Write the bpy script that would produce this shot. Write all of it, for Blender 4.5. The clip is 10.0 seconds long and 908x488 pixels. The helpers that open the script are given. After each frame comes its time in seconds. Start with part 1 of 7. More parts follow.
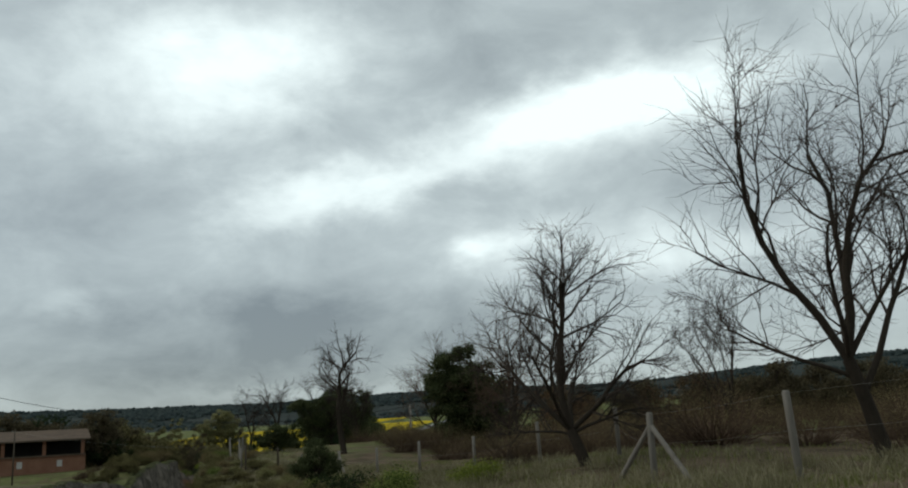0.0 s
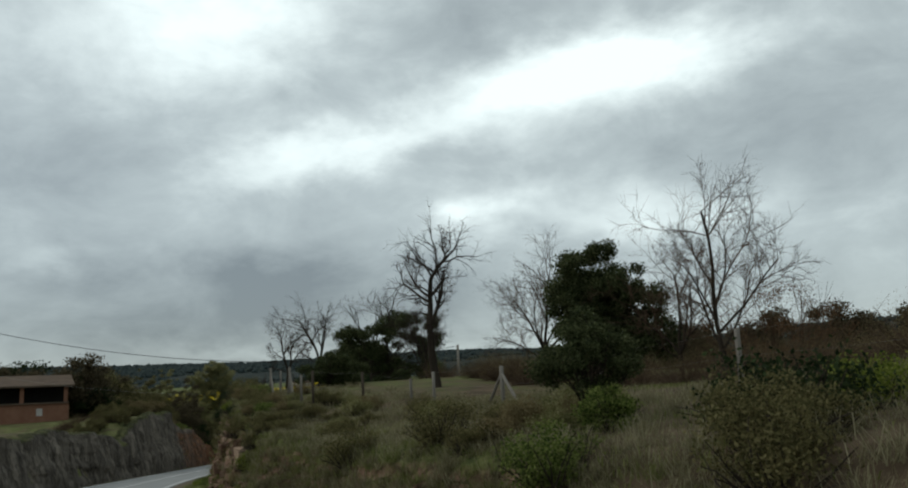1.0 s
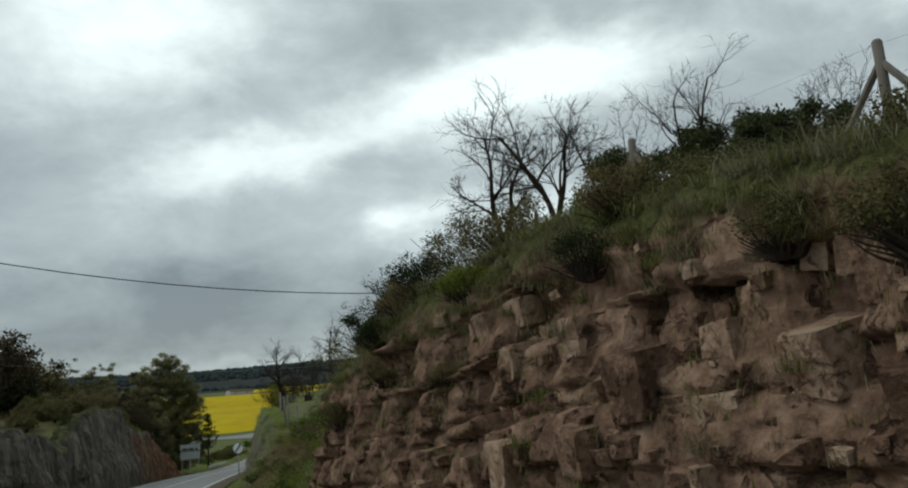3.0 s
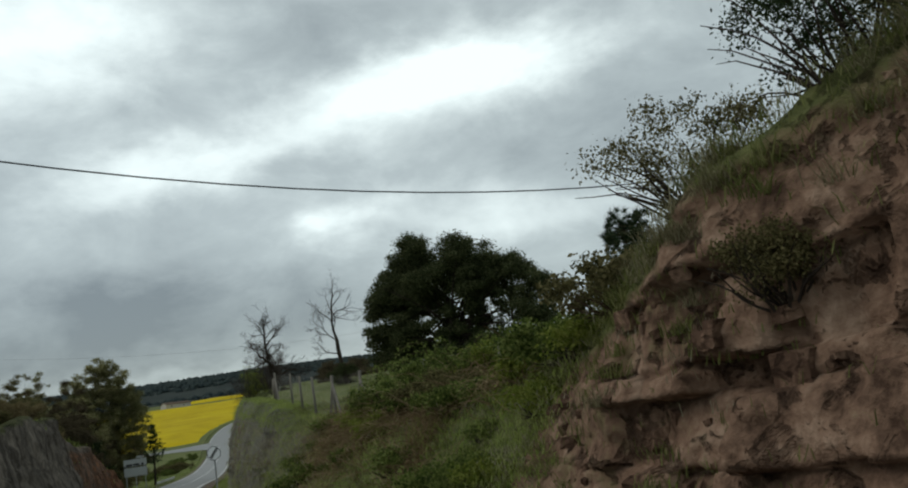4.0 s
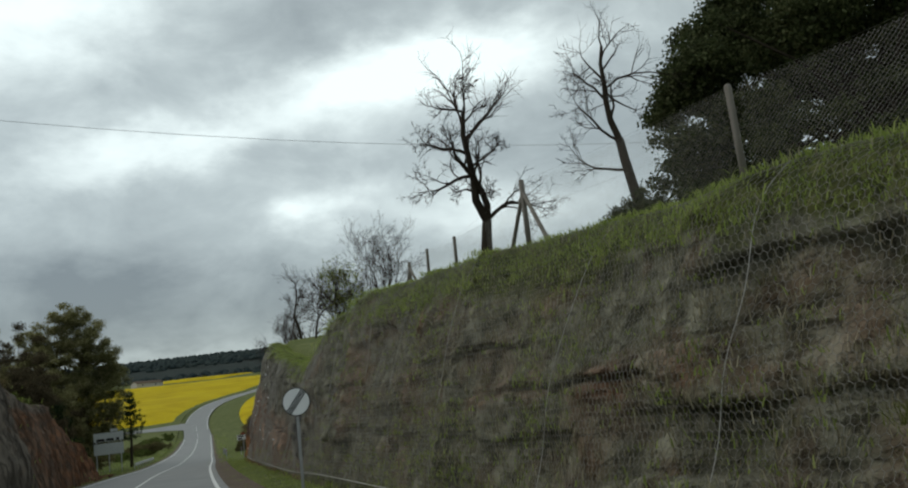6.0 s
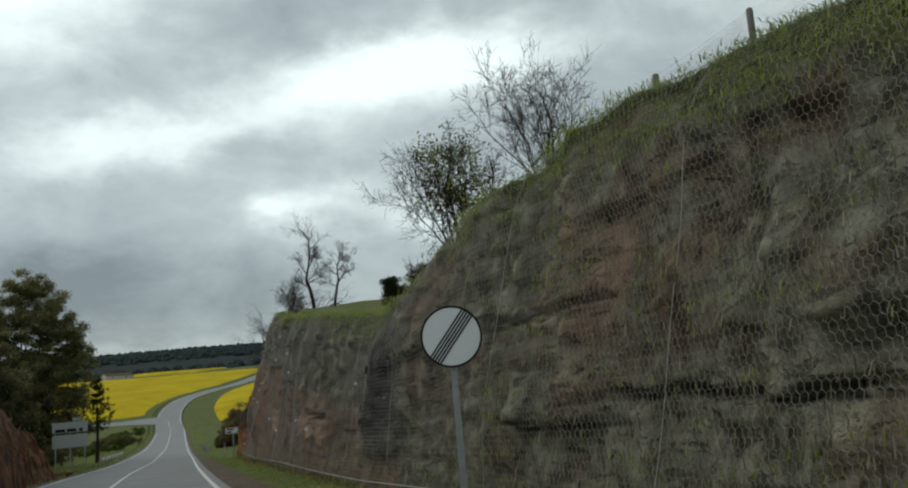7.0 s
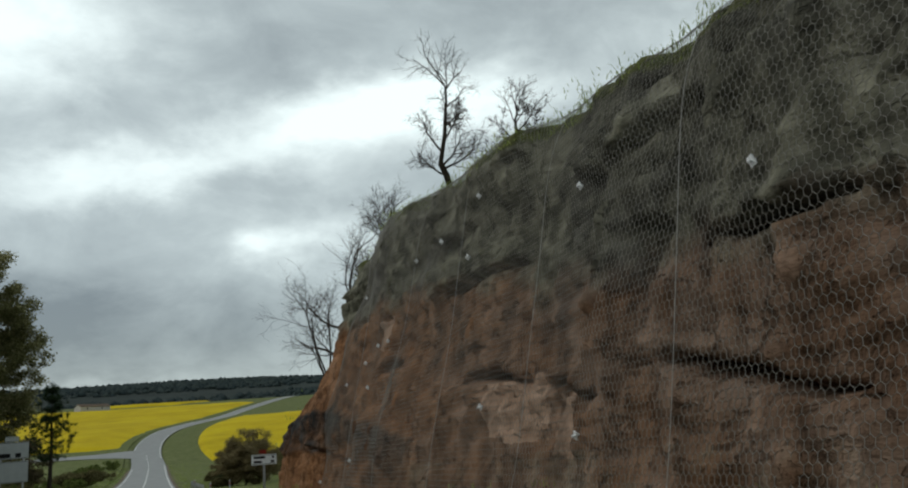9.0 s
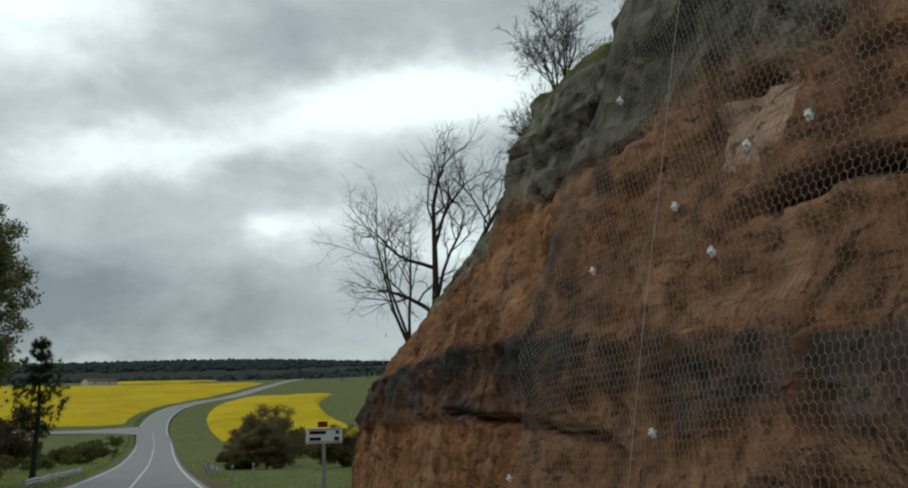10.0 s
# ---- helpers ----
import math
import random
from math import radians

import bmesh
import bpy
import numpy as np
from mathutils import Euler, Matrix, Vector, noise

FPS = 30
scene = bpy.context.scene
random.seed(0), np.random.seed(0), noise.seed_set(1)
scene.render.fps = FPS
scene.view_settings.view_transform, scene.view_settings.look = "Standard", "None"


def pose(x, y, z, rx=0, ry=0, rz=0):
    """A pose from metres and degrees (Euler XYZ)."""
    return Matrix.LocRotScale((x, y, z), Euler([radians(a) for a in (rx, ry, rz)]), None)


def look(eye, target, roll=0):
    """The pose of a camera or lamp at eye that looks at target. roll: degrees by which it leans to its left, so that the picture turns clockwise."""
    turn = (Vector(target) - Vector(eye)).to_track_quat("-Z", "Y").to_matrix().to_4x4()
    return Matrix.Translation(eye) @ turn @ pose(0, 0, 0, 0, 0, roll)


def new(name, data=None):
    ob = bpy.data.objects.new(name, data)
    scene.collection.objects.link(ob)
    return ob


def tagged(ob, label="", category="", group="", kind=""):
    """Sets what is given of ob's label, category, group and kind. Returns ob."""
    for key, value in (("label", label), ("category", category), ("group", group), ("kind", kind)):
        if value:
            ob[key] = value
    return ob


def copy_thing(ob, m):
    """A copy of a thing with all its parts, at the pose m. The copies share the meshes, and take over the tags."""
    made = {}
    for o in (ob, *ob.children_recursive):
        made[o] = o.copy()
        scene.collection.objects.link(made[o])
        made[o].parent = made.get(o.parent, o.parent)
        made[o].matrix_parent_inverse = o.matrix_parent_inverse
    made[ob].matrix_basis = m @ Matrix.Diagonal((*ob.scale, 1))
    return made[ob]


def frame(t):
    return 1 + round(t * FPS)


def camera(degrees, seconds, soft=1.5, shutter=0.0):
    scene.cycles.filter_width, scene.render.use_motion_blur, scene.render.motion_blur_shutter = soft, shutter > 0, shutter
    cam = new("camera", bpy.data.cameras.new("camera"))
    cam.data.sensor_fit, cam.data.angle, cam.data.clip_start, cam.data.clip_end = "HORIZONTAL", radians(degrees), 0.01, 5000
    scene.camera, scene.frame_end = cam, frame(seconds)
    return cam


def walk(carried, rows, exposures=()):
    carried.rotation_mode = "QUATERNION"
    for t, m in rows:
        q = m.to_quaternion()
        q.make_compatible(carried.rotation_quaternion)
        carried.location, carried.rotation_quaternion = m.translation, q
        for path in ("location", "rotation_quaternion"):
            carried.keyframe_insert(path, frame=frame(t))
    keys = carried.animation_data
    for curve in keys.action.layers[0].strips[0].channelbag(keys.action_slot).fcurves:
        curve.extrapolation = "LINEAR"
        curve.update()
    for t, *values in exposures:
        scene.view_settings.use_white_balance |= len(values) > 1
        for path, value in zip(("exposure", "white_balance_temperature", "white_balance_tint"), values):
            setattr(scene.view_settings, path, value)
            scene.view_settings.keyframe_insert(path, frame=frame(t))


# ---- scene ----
# ---------------------------------------------------------------- camera and its way
cam = camera(56.8, 10.0, soft=2.05)
# seconds, place, yaw, pitch and roll
PATH = [
    (0.0, 0.0, 0.0, 1.35, -14.43, 13.31, -3.74),
    (0.5, -1.341, 6.85, 0.944, -14.62, 11.46, -3.48),
    (1.0, -2.676, 13.683, 0.557, -15.52, 10.75, -3.08),
    (1.5, -3.938, 20.508, 0.186, -16.56, 10.8, -3.67),
    (2.0, -5.073, 27.33, -0.17, -18.32, 10.79, -4.78),
    (2.5, -6.044, 34.153, -0.513, -18.79, 10.92, -4.2),
    (3.0, -6.822, 40.977, -0.844, -20.3, 10.94, -4.54),
    (3.2, -7.075, 43.707, -0.974, -21.43, 10.91, -5.02),
    (4.3, -7.856, 58.723, -1.662, -25.6, 10.28, -8.75),
    (4.5, -7.887, 61.453, -1.783, -25.97, 10.41, -8.42),
    (5.0, -7.821, 68.277, -2.08, -26.44, 10.69, -7.65),
    (5.5, -7.562, 75.099, -2.368, -26.31, 9.59, -7.28),
    (6.0, -7.128, 81.918, -2.648, -26.59, 9.61, -6.42),
    (6.2, -6.91, 84.645, -2.758, -26.87, 9.66, -5.79),
    (7.3, -5.335, 99.624, -3.337, -28.31, 9.62, -5.01),
    (7.5, -4.992, 102.343, -3.438, -28.27, 9.86, -4.97),
    (8.0, -4.08, 109.128, -3.683, -28.28, 10.74, -4.4),
    (8.5, -3.105, 115.889, -3.919, -29.04, 11.29, -4.25),
    (9.0, -2.09, 122.613, -4.146, -29.36, 12.26, -3.93),
    (9.5, -1.05, 129.282, -4.367, -29.08, 12.24, -2.67),
    (10.0, 0.0, 135.871, -4.582, -28.53, 11.71, -1.56),
]
walk(cam, [(t, pose(x, y, z, 90 + pitch, 0, yaw) @ pose(0, 0, 0, 0, 0, lean)) for t, x, y, z, yaw, pitch, lean in PATH])

# ---------------------------------------------------------------- sky and light
world = bpy.data.worlds.new("overcast_sky")
scene.world = world
world.use_nodes = True
wn, wl = world.node_tree.nodes, world.node_tree.links
wn.clear()


def wmath(op, a, b=None, clamp=False):
    n = wn.new("ShaderNodeMath")
    n.operation, n.use_clamp = op, clamp
    for i, v in enumerate((a, b)):
        if v is None:
            continue
        if isinstance(v, (int, float)):
            n.inputs[i].default_value = v
        else:
            wl.new(v, n.inputs[i])
    return n.outputs[0]


def wnoise(vec, scale, detail, rough=0.55, distort=0.0):
    n = wn.new("ShaderNodeTexNoise")
    n.inputs["Scale"].default_value, n.inputs["Detail"].default_value = scale, detail
    n.inputs["Roughness"].default_value, n.inputs["Distortion"].default_value = rough, distort
    wl.new(vec, n.inputs["Vector"])
    return n


tc = wn.new("ShaderNodeTexCoord").outputs["Generated"]
sep = wn.new("ShaderNodeSeparateXYZ")
wl.new(tc, sep.inputs[0])
stretch = wn.new("ShaderNodeMapping")
stretch.inputs["Scale"].default_value = (1.0, 1.0, 1.8)
wl.new(tc, stretch.inputs[0])
warp = wn.new("ShaderNodeSeparateColor")
wl.new(wnoise(stretch.outputs[0], 5.0, 4).outputs["Color"], warp.inputs[0])
warp_fine = wn.new("ShaderNodeSeparateColor")
wl.new(wnoise(stretch.outputs[0], 16.0, 5, 0.6).outputs["Color"], warp_fine.inputs[0])
az = wmath("MULTIPLY", wmath("ARCTAN2", sep.outputs[0], sep.outputs[1]), 57.2958)
el = wmath("MULTIPLY", wmath("ARCSINE", sep.outputs[2]), 57.2958)
az = wmath("ADD", az, wmath("MULTIPLY", wmath("SUBTRACT", warp.outputs[0], 0.5), 12.0))
az = wmath("ADD", az, wmath("MULTIPLY", wmath("SUBTRACT", warp_fine.outputs[0], 0.5), 5.0))
el = wmath("ADD", el, wmath("MULTIPLY", wmath("SUBTRACT", warp.outputs[1], 0.5), 5.0))
el = wmath("ADD", el, wmath("MULTIPLY", wmath("SUBTRACT", warp_fine.outputs[1], 0.5), 2.6))
# thin, bright parts of the cloud cover (weight > 0) and thick, grey ones (< 0): azimuth, elevation, half widths, tilt
CLOUDS = [
    (29.5, 21.9, 6.0, 2.1, 6, 0.72), (7.0, 17.2, 7.5, 1.5, 15, 0.50), (1.0, 25.2, 5.5, 3.0, 10, 0.62),
    (18.0, 12.9, 2.0, 1.0, 0, 0.40), (-10.5, 9.8, 2.2, 0.9, 0, 0.22), (-9.0, 24.0, 6.0, 3.5, 0, 0.20),
    (20.0, 20.3, 6.0, 1.4, 12, 0.22), (54.0, 23.0, 6.0, 1.8, 0, 0.3), (4.0, 4.2, 9.0, 0.6, 0, 0.22), (-3.0, 4.6, 15.0, 3.4, 0, -0.25), (-6.0, 3.2, 12.0, 2.2, 0, -0.10), (23.0, 14.0, 8.0, 4.0, 0, 0.14),
    (30.0, 11.5, 9.0, 1.3, 0, 0.22), (17.5, 25.0, 5.0, 2.4, 0, -0.10), (22.0, 22.4, 5.0, 1.6, 8, 0.25), (31.0, 15.6, 7.5, 1.9, 0, -0.20),
    (1.0, 8.6, 10.0, 2.2, 0, -0.24), (27.0, 19.0, 9.0, 5.0, 0, 0.10), (-11.0, 17.0, 7.5, 2.3, 10, -0.14), (38.0, 28.0, 8.0, 2.0, 0, -0.08),
    (13.0, 8.0, 9.0, 2.0, 5, -0.15), (44.0, 18.0, 7.0, 2.6, 0, -0.10), (16.0, 17.2, 4.0, 1.2, 0, -0.10),
]
cover = wmath("ADD", 0.40, wmath("MULTIPLY", wmath("SUBTRACT", wnoise(stretch.outputs[0], 7.0, 8, 0.6, 0.3).outputs["Fac"], 0.5), 0.68))
for a0, e0, wa, we, tilt, weight in CLOUDS:
    du, dv = wmath("SUBTRACT", az, a0), wmath("SUBTRACT", el, e0)
    ct, st = math.cos(radians(tilt)), math.sin(radians(tilt))
    p = wmath("ADD", wmath("MULTIPLY", du, ct / wa), wmath("MULTIPLY", dv, st / wa))
    q = wmath("SUBTRACT", wmath("MULTIPLY", dv, ct / we), wmath("MULTIPLY", du, st / we))
    lobe = wmath("POWER", 2.71828, wmath("MULTIPLY", wmath("ADD", wmath("MULTIPLY", p, p), wmath("MULTIPLY", q, q)), -0.7))
    cover = wmath("ADD", cover, wmath("MULTIPLY", lobe, weight))
ramp = wn.new("ShaderNodeValToRGB")
ramp.color_ramp.elements[0].position, ramp.color_ramp.elements[0].color = 0.0, (0.185, 0.217, 0.225, 1)
ramp.color_ramp.elements[1].position, ramp.color_ramp.elements[1].color = 1.0, (0.95, 1.07, 1.05, 1)
mid = ramp.color_ramp.elements.new(0.45)
mid.color = (0.445, 0.512, 0.512, 1)
wl.new(wmath("ADD", cover, 0.0, True), ramp.inputs[0])
blue = wn.new("ShaderNodeTexSky")
blue.sky_type, blue.sun_disc = "NISHITA", False
blue.sun_elevation, blue.sun_rotation = radians(45), radians(-62)
veil = wn.new("ShaderNodeMix")
veil.data_type = "RGBA"
veil.inputs["Factor"].default_value = 0.985
wl.new(blue.outputs[0], veil.inputs["A"])
wl.new(ramp.outputs[0], veil.inputs["B"])
back = wn.new("ShaderNodeBackground")
back.inputs["Strength"].default_value = 1.0
wl.new(veil.outputs["Result"], back.inputs[0])
wl.new(back.outputs[0], wn.new("ShaderNodeOutputWorld").inputs[0])

sun = new("sun", bpy.data.lights.new("sun", "SUN"))
sun.data.energy, sun.data.angle, sun.data.color = 0.85, radians(40), (1.0, 0.96, 0.9)
sun.matrix_world = look((-62.4, 33.2, 70.7), (0, 0, 0))


# ---------------------------------------------------------------- materials
def material(name, colours, scale=2.0, rough=0.85, metal=0.0, bump=0.3, fine=30.0, contrast=(0.3, 0.7), island=0.0, stretch3=(1, 1, 1), spec=0.06, bump_dist=0.03, coords="Object", translucent=0.0):
    """Two scales of noise between two or three colours, with relief."""
    m = bpy.data.materials.new(name)
    m.use_nodes = True
    nt = m.node_tree
    n, l = nt.nodes, nt.links
    bsdf = n["Principled BSDF"]
    t = n.new("ShaderNodeTexCoord")
    mp = n.new("ShaderNodeMapping")
    mp.inputs["Scale"].default_value = stretch3
    if coords == "World":
        l.new(n.new("ShaderNodeNewGeometry").outputs["Position"], mp.inputs[0])
    else:
        l.new(t.outputs[coords], mp.inputs[0])
    big, small = n.new("ShaderNodeTexNoise"), n.new("ShaderNodeTexNoise")
    for tex, sc, det in ((big, scale, 5), (small, fine, 4)):
        tex.inputs["Scale"].default_value, tex.inputs["Detail"].default_value = sc, det
        tex.inputs["Roughness"].default_value = 0.62
        l.new(mp.outputs[0], tex.inputs["Vector"])
    mixv = n.new("ShaderNodeMath")
    mixv.operation = "MULTIPLY_ADD"
    l.new(small.outputs["Fac"], mixv.inputs[0])
    mixv.inputs[1].default_value = 0.4
    half = n.new("ShaderNodeMath")
    half.operation = "MULTIPLY"
    half.inputs[1].default_value = 0.6
    l.new(big.outputs["Fac"], half.inputs[0])
    l.new(half.outputs[0], mixv.inputs[2])
    fac = mixv.outputs[0]
    if island:
        geo = n.new("ShaderNodeNewGeometry")
        isl = n.new("ShaderNodeMath")
        isl.operation = "MULTIPLY_ADD"
        l.new(n.new("ShaderNodeObjectInfo").outputs["Random"] if coords == "World" else geo.outputs["Random Per Island"], isl.inputs[0])
        isl.inputs[1].default_value = island
        add = n.new("ShaderNodeMath")
        add.operation = "SUBTRACT"
        l.new(fac, add.inputs[0])
        add.inputs[1].default_value = island / 2
        l.new(add.outputs[0], isl.inputs[2])
        fac = isl.outputs[0]
    r = n.new("ShaderNodeValToRGB")
    r.color_ramp.elements[0].position, r.color_ramp.elements[1].position = contrast
    r.color_ramp.elements[0].color, r.color_ramp.elements[1].color = (*colours[0], 1), (*colours[-1], 1)
    for k, c in enumerate(colours[1:-1]):
        e = r.color_ramp.elements.new(contrast[0] + (contrast[1] - contrast[0]) * (k + 1) / (len(colours) - 1))
        e.color = (*c, 1)
    l.new(fac, r.inputs[0])
    l.new(r.outputs[0], bsdf.inputs["Base Color"])
    bsdf.inputs["Roughness"].default_value, bsdf.inputs["Metallic"].default_value = rough, metal
    bsdf.inputs["Specular IOR Level"].default_value = spec
    if bump:
        b = n.new("ShaderNodeBump")
        b.inputs["Strength"].default_value, b.inputs["Distance"].default_value = bump, bump_dist
        l.new(mixv.outputs[0], b.inputs["Height"])
        l.new(b.outputs[0], bsdf.inputs["Normal"])
    if translucent:
        tr, mix = n.new("ShaderNodeBsdfTranslucent"), n.new("ShaderNodeMixShader")
        l.new(r.outputs[0], tr.inputs["Color"])
        mix.inputs[0].default_value = translucent
        l.new(bsdf.outputs[0], mix.inputs[1])
        l.new(tr.outputs[0], mix.inputs[2])
        l.new(mix.outputs[0], n["Material Output"].inputs["Surface"])
    return m


def blend_by(m, attribute, colours, scale, contrast=(0.35, 0.65), soft=0.25, rock=None):
    """Lays a second surface (lichen, soil, grass) over the first one where a mesh attribute says that it grows, with a ragged edge."""
    nt = m.node_tree
    n, l = nt.nodes, nt.links
    bsdf = n["Principled BSDF"]
    under = bsdf.inputs["Base Color"].links[0].from_socket
    at = n.new("ShaderNodeAttribute")
    at.attribute_name = attribute
    t = n.new("ShaderNodeTexCoord")
    tex, edge = n.new("ShaderNodeTexNoise"), n.new("ShaderNodeTexNoise")
    tex.inputs["Scale"].default_value, tex.inputs["Detail"].default_value = scale, 6
    edge.inputs["Scale"].default_value, edge.inputs["Detail"].default_value = scale * 0.5, 7
    edge.inputs["Roughness"].default_value = 0.7
    for x in (tex, edge):
        l.new(t.outputs["Object"], x.inputs["Vector"])
    r = n.new("ShaderNodeValToRGB")
    r.color_ramp.elements[0].position, r.color_ramp.elements[1].position = contrast
    r.color_ramp.elements[0].color, r.color_ramp.elements[1].color = (*colours[0], 1), (*colours[-1], 1)
    l.new(tex.outputs["Fac"], r.inputs[0])
    s = n.new("ShaderNodeMath")
    s.operation = "ADD"
    l.new(at.outputs["Fac"], s.inputs[0])
    l.new(edge.outputs["Fac"], s.inputs[1])
    mr = n.new("ShaderNodeMapRange")
    mr.inputs["From Min"].default_value, mr.inputs["From Max"].default_value = 1.0 - soft / 2, 1.0 + soft / 2
    l.new(s.outputs[0], mr.inputs["Value"])
    mx = n.new("ShaderNodeMix")
    mx.data_type = "RGBA"
    l.new(mr.outputs[0], mx.inputs["Factor"])
    l.new(under, mx.inputs["A"])
    l.new(r.outputs[0], mx.inputs["B"])
    l.new(mx.outputs["Result"], bsdf.inputs["Base Color"])
    return m


def streaks(m, scale3, low, high):
    """Run-off stains drawn down the rock; the dark also stands for shade between flutes."""
    nt = m.node_tree
    n, l = nt.nodes, nt.links
    bsdf = n["Principled BSDF"]
    under = bsdf.inputs["Base Color"].links[0].from_socket
    t, mp, tex, mr = n.new("ShaderNodeTexCoord"), n.new("ShaderNodeMapping"), n.new("ShaderNodeTexNoise"), n.new("ShaderNodeMapRange")
    mp.inputs["Scale"].default_value = scale3
    l.new(t.outputs["Object"], mp.inputs[0])
    l.new(mp.outputs[0], tex.inputs["Vector"])
    tex.inputs["Scale"].default_value, tex.inputs["Detail"].default_value, tex.inputs["Roughness"].default_value = 0.5, 6, 0.65
    mr.inputs["From Min"].default_value, mr.inputs["From Max"].default_value = 0.32, 0.62
    mr.inputs["To Min"].default_value, mr.inputs["To Max"].default_value = low, high
    l.new(tex.outputs["Fac"], mr.inputs["Value"])
    mx = n.new("ShaderNodeMix")
    mx.data_type, mx.blend_type = "RGBA", "MULTIPLY"
    mx.inputs["Factor"].default_value = 1.0
    l.new(under, mx.inputs["A"])
    l.new(mr.outputs[0], mx.inputs["B"])
    l.new(mx.outputs["Result"], bsdf.inputs["Base Color"])


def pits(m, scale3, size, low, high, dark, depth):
    """Weathered holes and cavities, with relief; their shade is multiplied into the colour."""
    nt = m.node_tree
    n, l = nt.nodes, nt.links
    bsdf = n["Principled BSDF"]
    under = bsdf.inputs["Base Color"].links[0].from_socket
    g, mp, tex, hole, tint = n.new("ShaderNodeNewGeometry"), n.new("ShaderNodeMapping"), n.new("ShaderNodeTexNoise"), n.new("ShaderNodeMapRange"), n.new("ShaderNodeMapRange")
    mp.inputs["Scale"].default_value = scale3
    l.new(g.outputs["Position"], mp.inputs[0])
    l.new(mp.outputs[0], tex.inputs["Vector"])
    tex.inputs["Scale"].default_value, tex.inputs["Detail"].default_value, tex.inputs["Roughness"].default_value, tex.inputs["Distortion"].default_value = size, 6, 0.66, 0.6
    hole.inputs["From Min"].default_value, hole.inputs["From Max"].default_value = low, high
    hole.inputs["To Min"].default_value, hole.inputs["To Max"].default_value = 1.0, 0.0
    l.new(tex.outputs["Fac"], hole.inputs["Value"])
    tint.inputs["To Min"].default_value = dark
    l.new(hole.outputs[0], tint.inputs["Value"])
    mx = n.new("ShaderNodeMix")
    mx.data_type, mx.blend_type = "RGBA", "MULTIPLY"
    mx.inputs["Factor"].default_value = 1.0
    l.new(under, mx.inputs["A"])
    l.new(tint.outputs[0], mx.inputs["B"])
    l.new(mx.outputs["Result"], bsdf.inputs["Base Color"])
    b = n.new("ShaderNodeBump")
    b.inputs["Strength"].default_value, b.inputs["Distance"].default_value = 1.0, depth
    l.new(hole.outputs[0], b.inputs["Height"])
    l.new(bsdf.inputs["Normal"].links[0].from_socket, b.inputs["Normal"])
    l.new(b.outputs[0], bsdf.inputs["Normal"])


GRASS = ((0.055, 0.068, 0.022), (0.110, 0.128, 0.044), (0.190, 0.184, 0.088))
m_ground = material("grassy_ground", GRASS, 0.6, 0.95, bump=0.6, fine=9.0, bump_dist=0.08)
blend_by(m_ground, "soil", ((0.055, 0.040, 0.026), (0.125, 0.092, 0.060)), 1.6)
blend_by(m_ground, "wood", ((0.022, 0.029, 0.026), (0.036, 0.045, 0.040)), 0.05, (0.3, 0.7), 0.1)
m_asphalt = material("asphalt", ((0.21, 0.215, 0.212), (0.30, 0.305, 0.298)), 0.5, 0.8, bump=0.25, fine=90.0, bump_dist=0.01)
m_gravel = material("gravel_verge", ((0.075, 0.058, 0.043), (0.185, 0.150, 0.115)), 1.5, 0.95, bump=0.6, fine=25.0)
m_paint = material("road_paint", ((0.55, 0.55, 0.53), (0.75, 0.75, 0.73)), 3.0, 0.6, bump=0.1)
m_rock = material("red_sandstone", ((0.135, 0.062, 0.030), (0.275, 0.136, 0.064), (0.390, 0.220, 0.122)), 0.45, 0.92, bump=0.9, fine=5.0, stretch3=(1, 1, 2.2), bump_dist=0.12, contrast=(0.34, 0.66))
blend_by(m_rock, "dull", ((0.125, 0.085, 0.060), (0.300, 0.218, 0.165)), 1.3, (0.3, 0.7), 0.6)
blend_by(m_rock, "lichen", ((0.090, 0.088, 0.062), (0.270, 0.262, 0.195)), 2.8, (0.34, 0.68), 0.5)
blend_by(m_rock, "damp", ((0.030, 0.029, 0.028), (0.070, 0.068, 0.064)), 1.5, (0.3, 0.7), 0.4)
streaks(m_rock, (5.0, 5.0, 0.35), 0.50, 1.12)
blend_by(m_rock, "pale", ((0.36, 0.230, 0.155), (0.50, 0.350, 0.255)), 3.5, (0.3, 0.7), 0.08)
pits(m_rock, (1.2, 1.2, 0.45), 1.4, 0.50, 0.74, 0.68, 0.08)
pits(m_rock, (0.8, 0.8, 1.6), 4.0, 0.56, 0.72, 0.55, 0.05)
blend_by(m_rock, "grass", ((0.050, 0.062, 0.022), (0.125, 0.130, 0.050)), 4.0, (0.3, 0.7), 0.2)
m_leftrock = material("dark_weathered_rock", ((0.055, 0.048, 0.040), (0.130, 0.112, 0.092), (0.235, 0.200, 0.160)), 0.4, 0.95, bump=0.9, fine=5.0, bump_dist=0.12, stretch3=(1.6, 1.6, 0.4))
blend_by(m_leftrock, "rust", ((0.095, 0.047, 0.026), (0.250, 0.122, 0.066)), 2.0, (0.3, 0.7), 0.5)
blend_by(m_leftrock, "grass", ((0.042, 0.050, 0.020), (0.095, 0.095, 0.042)), 4.0, (0.3, 0.7), 0.3)
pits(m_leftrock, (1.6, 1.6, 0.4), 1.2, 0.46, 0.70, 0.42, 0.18)
